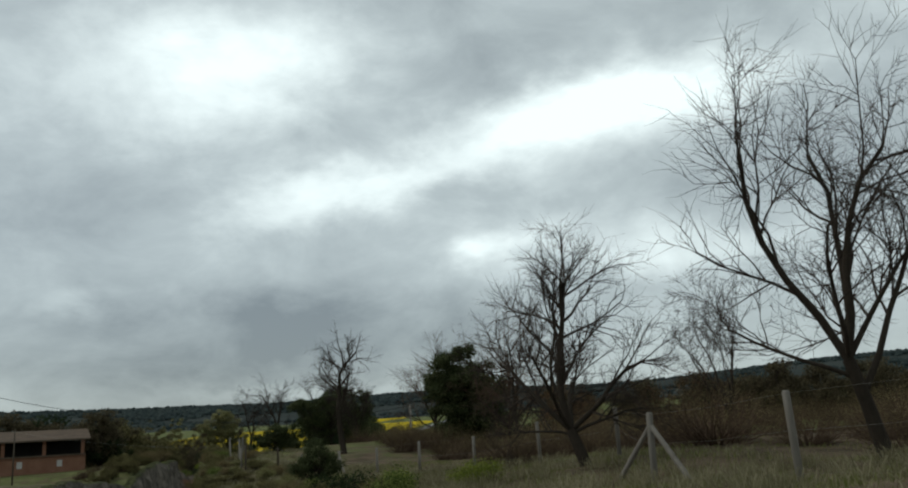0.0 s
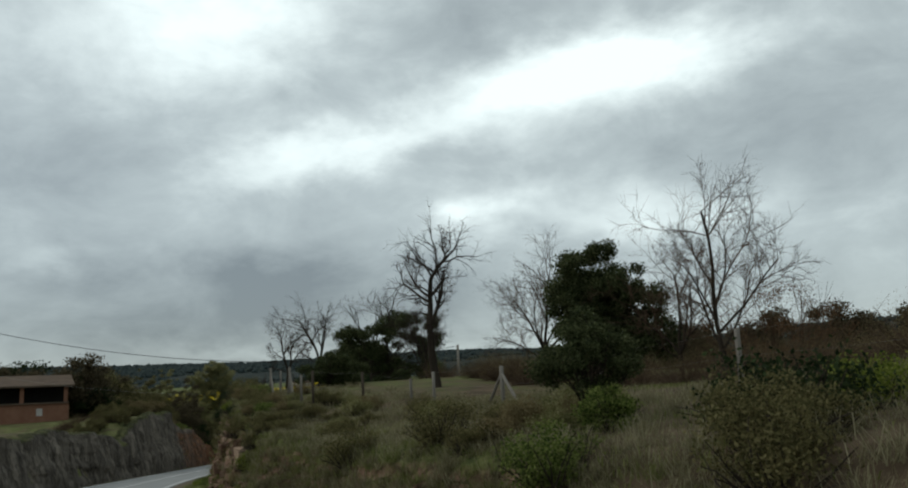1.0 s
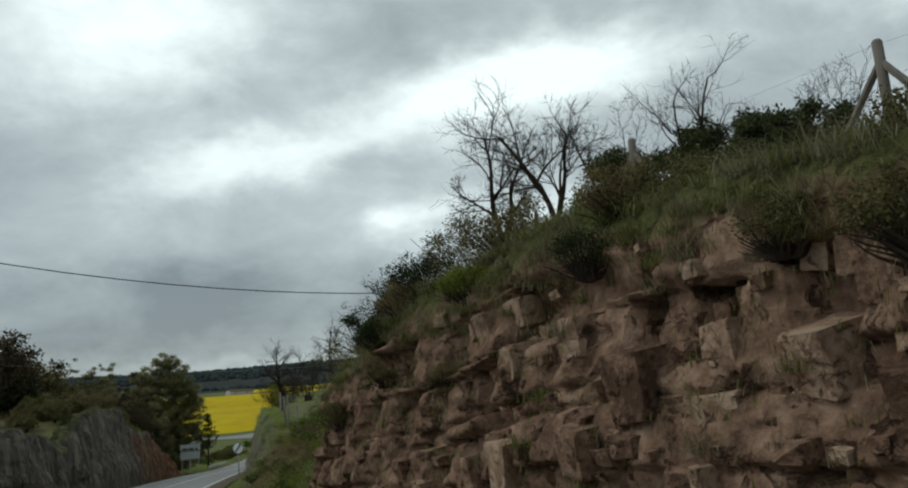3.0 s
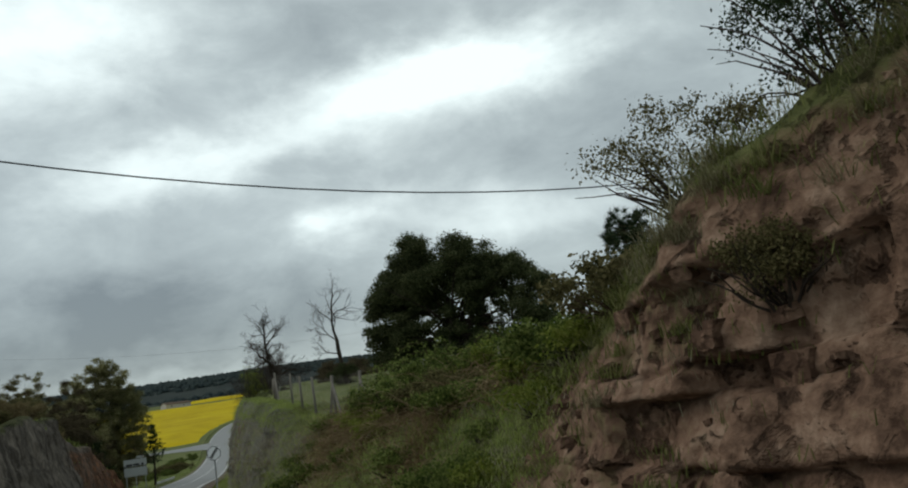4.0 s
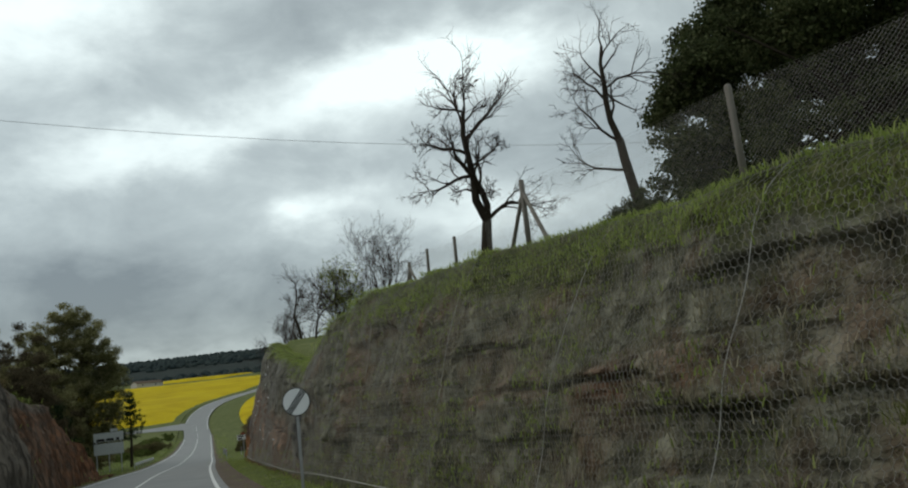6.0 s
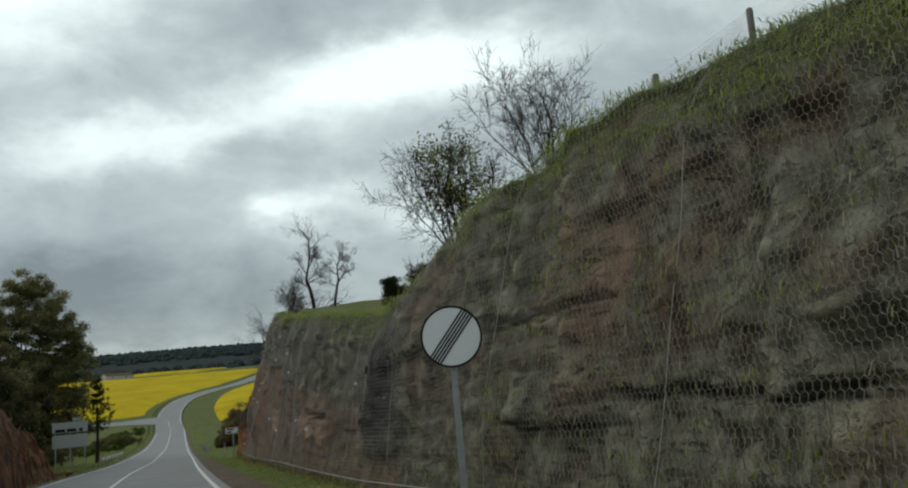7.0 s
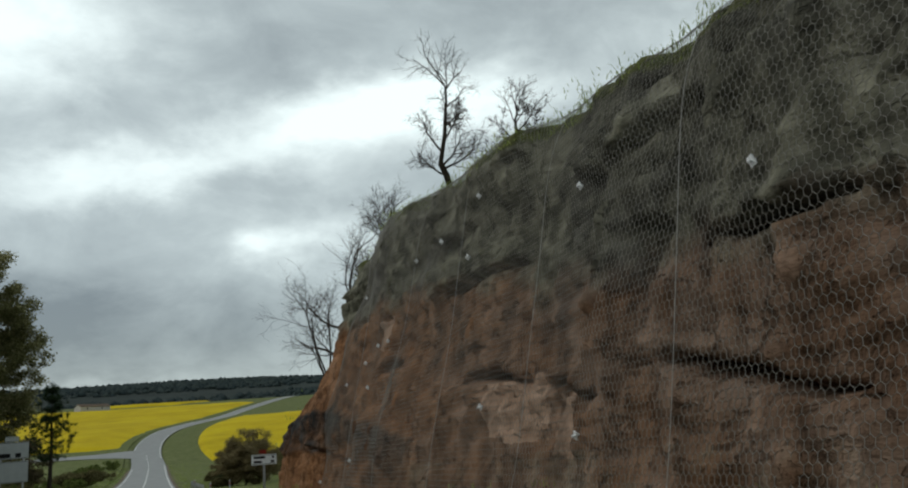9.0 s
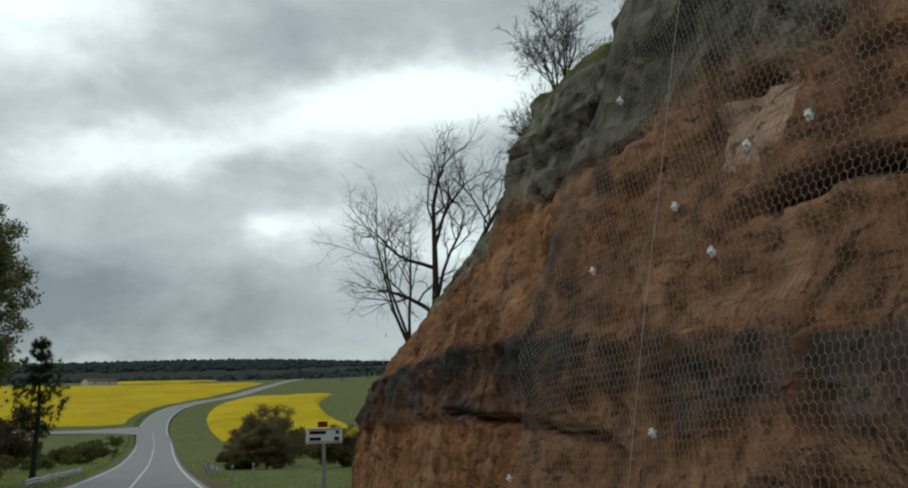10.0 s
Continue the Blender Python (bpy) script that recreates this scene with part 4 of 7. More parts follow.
def bare_crown(height, fork, spread, seed, stems=5, dense=1.0, lean=0.0, upright=0.5, girth=0.035, levels=4, main=None, gnarl=1.0, fineness=0.005):
    """Trunk with main limbs, and the finer branches, as two meshes."""
    rng = random.Random(seed)
    wood, fine, limbs, tips = Mesh(), Mesh(), [], []
    r = height * girth
    pts, rad, d = limb(wood, Vector((0, 0, -0.3)), Vector((lean, 0.1 * rng.uniform(-1, 1), 1)), fork + 0.3, r * 1.15, r * 0.8, 5, 0.05, 0.02, rng, 8)
    top = pts[-1]
    crown = height - fork

    def grow(p, d, length, rr, level):
        if level == 1:
            limbs.append(Mesh())
        target = limbs[-1] if level == 1 else fine
        sides = (7, 6, 4, 3, 3)[level]
        segs = (6, 5, 4, 3, 3)[level]
        pts, rad, dd = limb(target, p, d, length, rr, rr * (0.45 if level < 2 else 0.3), segs, (0.10, 0.14, 0.18, 0.2, 0.2)[level] * gnarl, (0.06, 0.07, 0.06, 0.05, 0.03)[level] * upright * 2, rng, sides)
        if level >= levels:
            tips.append(pts[-1])
            return pts
        count = int(((0, 7, 7, 6, 4)[level] if level else 6) * dense + rng.random())
        for k in range(count):
            u = rng.uniform(0.25, 1.0) if k else 1.0
            i = min(int(u * (len(pts) - 1)), len(pts) - 2)
            q = pts[i].lerp(pts[i + 1], u * (len(pts) - 1) - i)
            axis = (pts[i + 1] - pts[i]).normalized()
            side = axis.orthogonal().normalized()
            side.rotate(Matrix.Rotation(rng.uniform(0, 6.283), 3, axis))
            a = rng.uniform(0.35, 1.0)
            nd = axis * math.cos(a) + side * math.sin(a)
            grow(q, nd, length * rng.uniform(0.42, 0.68) * (1.15 - 0.35 * u), max(rad[i] * 0.58, fineness), level + 1)
        return pts

    if main:
        # main limbs: place on the trunk (past 1: along the first limb), tilt sideways and in depth, length, girth
        lead = None
        for u, tilt, depth, length, thick in main:
            line = lead if u > 1 and lead else pts
            f = min(u - 1 if u > 1 and lead else u, 0.999) * (len(line) - 1)
            q = line[int(f)].lerp(line[int(f) + 1], f - int(f))
            nd = Vector((math.sin(radians(tilt)), math.sin(radians(depth)), math.cos(radians(tilt)) * math.cos(radians(depth))))
            way = grow(q, nd, length * 0.8, r * thick, 1)
            lead = lead or way
        return wood, limbs, fine, tips
    for k in range(stems):
        a = 6.283 * k / stems + rng.uniform(-0.5, 0.5)
        out = rng.uniform(0.3, 1.0) * spread / crown * 1.1 if k else 0.15
        nd = Vector((math.cos(a) * out + lean, math.sin(a) * out, 1.0 if k else 1.2)).normalized()
        start = top if k < 2 else pts[-2].lerp(top, rng.random())
        grow(start, nd, crown * rng.uniform(0.55, 0.75) * (1.0 if k else 1.12), r * rng.uniform(0.42, 0.62), 1)
    return wood, limbs, fine, tips


def bare_tree(s, d, height, fork, spread, seed, label, name="bare_tree", twig=None, turn=0.0, leaves=None, leaf_count=0, leaf_size=0.05, leaf_core=99.0, sink=0.05, **kw):
    t = thing(name, spot(s, d, sink), label, "tree", turn=turn)
    wood, limbs, fine, tips = bare_crown(height, fork, spread, seed, **kw)
    part("trunk", wood, m_bark, t, smooth=True)
    for one in limbs:
        part("limb", one, m_bark, t, smooth=True)
    tagged(part("crown", fine, twig or m_twig, t), kind="stuff")
    if leaves:
        rng = np.random.RandomState(seed)
        tp = np.array([tuple(p) for p in tips])
        tp = tp[np.hypot(tp[:, 0], tp[:, 1]) < leaf_core]
        c = tp[rng.randint(0, len(tp), leaf_count)] + rng.normal(0, 0.06, (leaf_count, 3))
        tagged(part("foliage", leaf_mesh("foliage", c, leaf_size, rng), leaves, t), kind="stuff")
    return t


def leaf_mesh(name, centres, size, rng, droop=0.0):
    """Small folded leaves, each a pair of triangles."""
    n = len(centres)
    a = rng.normal(0, 1, (n, 3))
    a /= np.linalg.norm(a, axis=1, keepdims=True)
    b = np.cross(a, rng.normal(0, 1, (n, 3)))
    b /= np.linalg.norm(b, axis=1, keepdims=True)
    c = np.cross(a, b)
    z = size * rng.uniform(0.6, 1.35, (n, 1))
    v = np.stack([centres - a * z, centres + b * z * 0.55 + c * z * 0.15, centres + a * z, centres - b * z * 0.55 + c * z * 0.15], 1).reshape(-1, 3)
    k = np.arange(n)[:, None] * 4
    return quick_mesh(name, v, np.concatenate([k + [0, 1, 2], k + [0, 2, 3]]), 3)


def clump_cloud(rng, blobs, count):
    """Points in the outer part of many small clumps: blobs of (x, y, z, rx, ry, rz)."""
    blobs = np.array(blobs)
    vol = (blobs[:, 3] * blobs[:, 4] * blobs[:, 5]) ** 0.67
    which = rng.choice(len(blobs), count, p=vol / vol.sum())
    d = rng.normal(0, 0.42, (count, 3))
    d *= np.minimum(1, 1.1 / np.maximum(np.linalg.norm(d, axis=1, keepdims=True), 1e-6))
    return blobs[which, :3] + d * blobs[which, 3:] + rng.normal(0, 0.03, (count, 3))


def clumps(rng, centre, size, count, clump):
    """Small clumps spread over an uneven crown."""
    out = []
    for _ in range(count):
        d = rng.normal(0, 1, 3)
        d /= np.linalg.norm(d)
        r = rng.uniform(0.08, 1.0) ** 0.5
        k = clump * rng.uniform(0.6, 1.4)
        out.append((*(np.array(centre) + d * r * np.array(size)), k * 1.15, k * 1.15, k * 0.8))
    return out


def leafy_tree(name, where, label, lobes, trunk, leaves, leaf_size, mat, seed, clump=0.5, group="", twig_count=60, category="tree", turn=0.0):
    """lobes: (x, y, z, rx, ry, rz, clumps) of the crown; trunk: (height, radius, lean)."""
    rng = np.random.RandomState(seed)
    r2 = random.Random(seed)
    t = thing(name, where, label, category, group, turn)
    wood, boughs = Mesh(), Mesh()
    h, r, lean = trunk
    blobs = []
    for x, y, z, rx, ry, rz, k in lobes:
        blobs += clumps(rng, (x, y, z), (rx, ry, rz), k, clump)
    if h > 0:
        pts, rad, _ = limb(wood, Vector((0, 0, -0.2)), Vector((lean, 0, 1)), h, r, r * 0.6, 6, 0.05, 0.02, r2, 8)
        for b in blobs[:: max(1, len(blobs) // twig_count)]:
            i = r2.randint(2, len(pts) - 1)
            e = Vector(b[:3])
            m = pts[i].lerp(e, 0.5) + Vector((r2.gauss(0, 0.15), r2.gauss(0, 0.15), 0.15))
            boughs.tube([pts[i], m, e], [rad[i] * 0.4, rad[i] * 0.22, 0.008], 4, cap=False)
        part("trunk", wood, m_bark, t, smooth=True)
        tagged(part("branchwork", boughs, m_bark, t), kind="stuff")
    tagged(part("crown", leaf_mesh("crown", clump_cloud(rng, blobs, leaves), leaf_size, rng), mat, t), kind="stuff")
    return t


def shrub(name, where, label, width, height, leaves, leaf_size, mat, seed, twigs=40, twig_mat=None, clump=0.3, group="", category="shrub", turn=0.0):
    rng = np.random.RandomState(seed)
    r2 = random.Random(seed)
    t = thing(name, where, label, category, group, turn)
    wood = Mesh()
    for k in range(twigs):
        a = r2.uniform(0, 6.283)
        limb(wood, Vector((0.2 * width * math.cos(a) * r2.random(), 0.2 * width * math.sin(a) * r2.random(), -0.1)),
             Vector((math.cos(a) * r2.uniform(0.1, 1.0) * width / height, math.sin(a) * r2.uniform(0.1, 1.0) * width / height, 1.0)), height * r2.uniform(0.6, 1.15), 0.016, 0.004, 5, 0.16, -0.01, r2, 3)
    tagged(part("stem_tangle", wood, twig_mat or m_twig, t), kind="stuff")
    blobs = clumps(rng, (0, 0, height * 0.5), (width * 0.5, width * 0.5, height * 0.45), int(20 + 18 * width), clump)
    tagged(part("foliage", leaf_mesh("foliage", clump_cloud(rng, blobs, leaves), leaf_size, rng), mat, t), kind="stuff")
    return t


def pine_tree(name, where, label, height, width, seed, whorls=7, group="", bare=0.25, needles=0.14):
    rng = np.random.RandomState(seed)
    r2 = random.Random(seed)
    t = thing(name, where, label, "tree", group)
    wood, boughs, pts_all = Mesh(), Mesh(), []
    limb(wood, Vector((0, 0, -0.2)), Vector((0.03, 0.02, 1)), height, height * 0.02 + 0.03, 0.015, 8, 0.02, 0.02, r2, 7)
    for k in range(whorls):
        u = bare + (1 - bare) * k / whorls
        z = height * u
        reach = width * 0.5 * (1.1 - u) ** 0.7 * r2.uniform(0.8, 1.2)
        for j in range(5):
            a = 6.283 * j / 5 + r2.uniform(-0.4, 0.4)
            pts, rad, _ = limb(boughs, Vector((0, 0, z)), Vector((math.cos(a), math.sin(a), 0.35)), reach, 0.022, 0.008, 4, 0.10, 0.12, r2, 4)
            for q in range(9):
                i = r2.randint(1, 4)
                e = pts[i] + Vector((r2.gauss(0, 0.14), r2.gauss(0, 0.14), r2.gauss(0.08, 0.10))) * (0.6 + reach * 0.35)
                pts_all.append(tuple(e))
    pts_all.append((0, 0, height))
    part("trunk", wood, m_bark, t, smooth=True)
    tagged(part("branchwork", boughs, m_bark, t), kind="stuff")
    tufts = np.array(pts_all)
    n = 46
    c = np.repeat(tufts, n, 0)
    d = rng.normal(0, 1, c.shape) + (0, 0, 0.7)
    d /= np.linalg.norm(d, axis=1, keepdims=True)
    ln = needles * rng.uniform(0.6, 1.3, (len(c), 1))
    side = np.cross(d, rng.normal(0, 1, d.shape))
    side /= np.linalg.norm(side, axis=1, keepdims=True)
    v = np.stack([c - side * 0.012, c + side * 0.012, c + d * ln], 1).reshape(-1, 3)
    tagged(part("needle_foliage", quick_mesh("needle_foliage", v, np.arange(len(c) * 3).reshape(-1, 3), 3), m_pine, t), kind="stuff")
    return t


def blades(name, label, spots, mat, height, width, seed, bend=0.35, per=7, spread=0.12, category="grass"):
    """Tufts of bent grass blades standing on the ground at the given places."""
    rng = np.random.RandomState(seed)
    base = np.repeat(np.array(spots), per, 0)
    n = len(base)
    base = base + np.concatenate([rng.normal(0, spread, (n, 2)), np.full((n, 1), -0.03)], 1)
    h = height * rng.uniform(0.45, 1.3, (n, 1))
    a = rng.uniform(0, 6.283, n)
    lean = np.stack([np.cos(a), np.sin(a), np.zeros(n)], 1) * bend * rng.uniform(0.2, 1.6, (n, 1))
    up = np.array([0, 0, 1.0])
    w = np.stack([-np.sin(a), np.cos(a), np.zeros(n)], 1) * width * rng.uniform(0.6, 1.3, (n, 1))
    m = base + (up * 0.6 + lean * 0.35) * h
    tip = base + (up * (1.0 - 0.25 * bend) + lean) * h
    v = np.stack([base - w, base + w, m + w * 0.7, m - w * 0.7, tip], 1).reshape(-1, 3)
    k = np.arange(n)[:, None] * 5
    f = np.concatenate([k + [0, 1, 2], k + [0, 2, 3], k + [3, 2, 4]])
    me = quick_mesh(name, v, f, 3)
    me.materials.append(mat)
    return tagged(new(name, me), label, category, kind="stuff")


def scatter(count, s0, s1, d0, d1, seed, keep=None):
    rng = random.Random(seed)
    out = []
    while len(out) < count:
        s, u = rng.uniform(s0, s1), rng.random()
        d = d0 + (d1 - d0) * u if not callable(d0) else d0(s) + (d1(s) - d0(s)) * u
        if keep and not keep(s, d, rng):
            continue
        p = spot(s, d, 0.0)
        out.append((p.x, p.y, p.z))
    return out


# ---------------------------------------------------------------- trees on the bank
# main limbs of the trees that stand out against the sky
TALL = [(1.0, -22, 0, 4.3, 0.62), (1.0, -4, 12, 4.2, 0.6), (1.0, 14, -8, 4.1, 0.55), (0.85, -66, 0, 2.3, 0.34), (1.0, 34, 0, 3.0, 0.45), (0.7, 26, 15, 4.2, 0.5), (1.0, -12, -45, 2.6, 0.36), (1.0, 6, 45, 2.6, 0.36)]
ROUND = [(1.0, -10, 0, 3.0, 0.72), (1.0, -52, 0, 2.3, 0.46), (1.0, 46, 0, 2.0, 0.46), (0.95, 80, 0, 1.5, 0.30), (0.92, -78, 10, 1.4, 0.28), (1.25, 22, 0, 2.3, 0.48), (1.0, 8, 48, 2.1, 0.4), (1.0, -8, -48, 2.1, 0.4), (1.2, -30, 12, 1.8, 0.34)]
NEST = [(1.0, -6, 0, 3.9, 0.80), (1.0, 30, 0, 2.7, 0.56), (1.35, 24, 10, 1.6, 0.38), (1.42, -40, 0, 1.1, 0.26), (1.25, -72, 0, 0.7, 0.24), (1.15, -78, 20, 0.8, 0.24), (1.7, -44, 0, 1.4, 0.34), (1.95, -24, 0, 1.2, 0.3), (1.62, 42, -30, 0.9, 0.26)]
SPREAD = [(1.0, -4, 0, 3.6, 0.66), (1.0, -34, 8, 3.0, 0.54), (1.0, 40, 0, 2.8, 0.5), (0.85, -62, 0, 2.1, 0.36), (1.0, 17, 0, 3.2, 0.46), (1.0, -12, 42, 2.4, 0.4), (1.0, 14, -42, 2.4, 0.4)]
LEADER = [(1.0, -9, 0, 4.6, 0.7), (1.12, 44, 0, 3.2, 0.46), (1.0, -36, 10, 2.6, 0.42), (1.3, 24, 0, 2.4, 0.34), (1.2, -26, -15, 2.2, 0.34), (1.0, 20, 35, 2.6, 0.4), (1.45, -20, 0, 1.7, 0.28)]
FORKED = [(1.0, -16, 0, 3.2, 0.68), (1.0, 20, 0, 2.7, 0.62), (1.3, -46, 10, 1.4, 0.34), (1.45, 28, -15, 1.4, 0.34), (1.0, 4, 25, 2.4, 0.42), (0.95, -55, 0, 1.4, 0.3)]
SPLIT = [(1.0, -17, 0, 3.0, 0.80), (1.0, 9, 0, 2.1, 0.70), (1.95, 2, 0, 0.9, 0.2), (1.42, -76, 0, 1.2, 0.34), (1.62, -64, 0, 1.2, 0.30), (1.28, -82, 20, 0.8, 0.24), (1.5, 56, 0, 0.9, 0.24), (1.0, 34, 10, 1.7, 0.42), (1.25, 62, -10, 0.7, 0.24)]
IVIED = [(1.0, -12, 0, 3.0, 0.66), (0.98, -66, 0, 1.5, 0.3), (0.72, -80, 0, 1.5, 0.28), (1.2, 30, 0, 1.1, 0.28), (1.4, -36, 10, 1.2, 0.28)]
CLIFF = [(1.0, -4, 0, 3.2, 0.72), (1.15, -52, 0, 1.3, 0.34), (1.3, 50, 0, 1.3, 0.34), (0.8, -78, 0, 1.3, 0.3), (0.9, 62, 0, 1.5, 0.34), (1.5, 36, 20, 1.0, 0.26), (0.95, 25, 30, 1.8, 0.36)]
VEE = [(1.0, -8, 0, 6.2, 0.7), (1.0, 30, 0, 6.4, 0.66), (1.28, -52, 0, 3.2, 0.4), (0.9, -42, 10, 4.4, 0.48), (1.45, 32, 0, 3.4, 0.36), (0.95, 52, 15, 4.2, 0.4), (1.0, 10, 30, 4.8, 0.42)]
bare_tree(8.2, 10.6, 6.4, 1.5, 1.75, 12, "tall leafless tree with a forked dark trunk beside the fence", dense=1.15, girth=0.0165, upright=0.16, lean=-0.2, turn=-32, main=TALL, fineness=0.004)
bare_tree(12.9, 8.75, 4.9, 0.95, 2.1, 5, "leafless round-crowned tree with dense fine twigs", dense=1.2, sink=0.25, girth=0.024, upright=0.25, lean=-0.14, turn=-36, main=[(u, t - 4, d, n * 1.16, g) for u, t, d, n, g in ROUND], fineness=0.003)
bare_tree(17.7, 16.4, 4.3, 0.8, 1.5, 21, "thin leafless tree with reddish lower twigs", stems=6, dense=0.8, girth=0.014, upright=0.8)
shrub("red_twig_shrub", spot(18.4, 15.4), "reddish-brown leafless shrub under the trees", 3.2, 2.4, 2600, 0.016, m_dryleaf, 31, 130, m_redtwig)
bare_tree(33.4, 17.8, 6.4, 1.0, 2.6, 8, "leafless tree with pale upright branches", dense=1.1, girth=0.017, upright=0.45, lean=-0.1, turn=-34, main=[(u, t, d, n * 1.15, g) for u, t, d, n, g in LEADER], twig=m_redtwig)
bare_tree(37.4, 19.0, 5.2, 1.0, 2.4, 9, "leafless tree with pale upright branches", dense=0.9, girth=0.017, upright=0.5, turn=-34, main=SPREAD, twig=m_redtwig)
shrub("red_twig_shrub", spot(33.0, 19.6), "reddish-brown leafless shrub under the trees", 4.5, 3.2, 9000, 0.024, m_dryleaf, 33, 150, m_redtwig)
bare_tree(43.0, 12.0, 6.0, 2.35, 1.5, 3, "tall slender leafless tree with a bare dark trunk", dense=0.95, girth=0.026, upright=0.25, lean=-0.04, turn=-32, main=[(u, t - 3, d, n * 0.92, g) for u, t, d, n, g in NEST], gnarl=1.35)
bare_tree(45.6, 17.8, 5.4, 1.0, 2.6, 14, "leafless tree with spreading fine branches", dense=1.15, girth=0.021, upright=0.42, turn=-34, main=[(u, t, d, n * 1.2, g) for u, t, d, n, g in SPREAD], twig=m_redtwig)
bare_tree(57.2, 8.1, 5.2, 1.75, 2.0, 17, "small leafless tree on the edge of the bank", dense=0.95, girth=0.019, upright=0.3, turn=-28, main=[(u, t, d, n * 0.8, g) for u, t, d, n, g in FORKED], gnarl=1.2)
bare_tree(57.9, 10.0, 5.6, 2.3, 2.0, 18, "small leafless tree on the edge of the bank", dense=0.95, girth=0.019, upright=0.3, turn=-28, main=FORKED)
bare_tree(60.2, 13.0, 6.8, 2.9, 1.3, 19, "slender leafless tree above dark bushes", stems=3, dense=0.8, girth=0.014, upright=0.8)
bare_tree(57.0, 13.4, 6.3, 2.9, 1.2, 20, "slender leafless tree above dark bushes", stems=3, dense=0.8, girth=0.014, upright=0.8)
bare_tree(97.6, 6.8, 4.4, 0.95, 1.5, 42, "gnarled leafless tree with a split trunk at the fence", dense=0.95, girth=0.028, upright=0.22, turn=-30, main=SPLIT, gnarl=1.5, lean=-0.06)
bare_tree(96.7, 10.3, 5.4, 2.4, 1.3, 46, "slender leafless tree with an ivy-clad trunk", dense=0.85, girth=0.022, upright=0.42, turn=-30, lean=-0.1, main=IVIED, gnarl=1.2)
bare_tree(146.6, 8.9, 5.0, 1.9, 1.7, 51, "leafless tree standing on top of the rock face", dense=1.05, girth=0.023, upright=0.4, turn=-32, main=CLIFF, gnarl=1.2)
bare_tree(143.6, 9.6, 4.0, 1.6, 1.8, 52, "leafless tree standing on top of the rock face", dense=1.0, girth=0.02, upright=0.4, turn=-32, main=[(u, t, d, n * 0.72, g) for u, t, d, n, g in CLIFF])
bare_tree(152.4, 8.2, 3.4, 0.9, 1.4, 53, "small leafless tree standing on top of the rock face", stems=6, dense=0.95, girth=0.016, upright=0.5)
bare_tree(155.5, 9.2, 3.0, 0.6, 1.4, 54, "small leafless tree standing on top of the rock face", stems=6, dense=0.95, girth=0.016, upright=0.5)
bare_tree(167.6, 10.2, 10.0, 3.4, 4.2, 61, "leafless tree with pale forked limbs beyond the rock face", dense=0.95, girth=0.021, upright=0.35, turn=-30, main=[(u, t, d, n * 1.14, g) for u, t, d, n, g in VEE], gnarl=1.3)
bare_tree(166.2, 9.0, 8.2, 1.8, 2.4, 62, "leafless tree leaning over the end of the rock face", stems=3, dense=0.9, girth=0.017, upright=0.55, lean=-0.35, turn=-30)
bare_tree(112.3, 6.6, 3.4, 0.45, 2.5, 71, "young tree coming into leaf above the rock face", stems=10, dense=1.0, girth=0.014, upright=0.25, leaves=m_fresh, leaf_count=3800, leaf_size=0.036, leaf_core=0.9)
bare_tree(109.6, 7.6, 3.6, 0.3, 1.9, 74, "slender leafless tree behind the leafing one", stems=8, dense=0.9, girth=0.012, upright=0.6)
bare_tree(125.5, 9.6, 1.7, 0.3, 1.2, 72, "small twiggy tree above the rock face", stems=6, dense=0.9, girth=0.015, upright=0.6)

leafy_tree("holm_oak", Vector((9.9, 94.0, ground_z(95.4, 15.6) - 0.1)), "broad dark green holm oak behind the fence",
           [(-1.9, 0.6, 6.0, 1.25, 1.5, 1.15, 30), (-1.3, 0.2, 6.4, 0.9, 1.1, 0.8, 18), (1.1, 0, 5.6, 1.55, 1.7, 1.15, 44), (-3.7, 1.4, 4.0, 1.25, 1.4, 1.1, 30), (3.3, -0.8, 4.5, 1.3, 1.4, 1.0, 30), (-2.6, 0.4, 4.4, 1.7, 1.8, 1.4, 50), (-0.4, 0, 4.4, 2.0, 2.0, 1.3, 60), (2.2, -0.4, 3.9, 1.7, 1.8, 1.3, 50), (-2.9, 1.2, 5.3, 1.0, 1.3, 0.9, 24), (-3.9, 1.2, 2.2, 1.1, 1.3, 1.2, 30), (-1.8, 0.4, 2.4, 1.9, 1.8, 1.2, 44), (1.2, 0, 2.3, 2.2, 1.9, 1.2, 50), (4.3, -1.4, 2.9, 1.2, 1.4, 1.3, 36), (4.6, -1.6, 1.4, 1.2, 1.4, 1.1, 30), (-2.8, 0.8, 0.9, 1.9, 1.4, 0.8, 34), (0.8, 0, 0.9, 2.4, 1.6, 0.8, 40), (3.2, -1.0, 0.9, 1.8, 1.4, 0.8, 30)],
           (3.6, 0.28, 0.03), 240000, 0.055, m_oakleaf, 7, clump=0.42, twig_count=70, turn=-34)
shrub("ivy_bush", spot(97.0, 10.2), "dark leafy bush at the foot of the ivy-clad tree", 1.7, 1.1, 9000, 0.03, m_oakleaf, 48, 40, m_twig, 0.16)
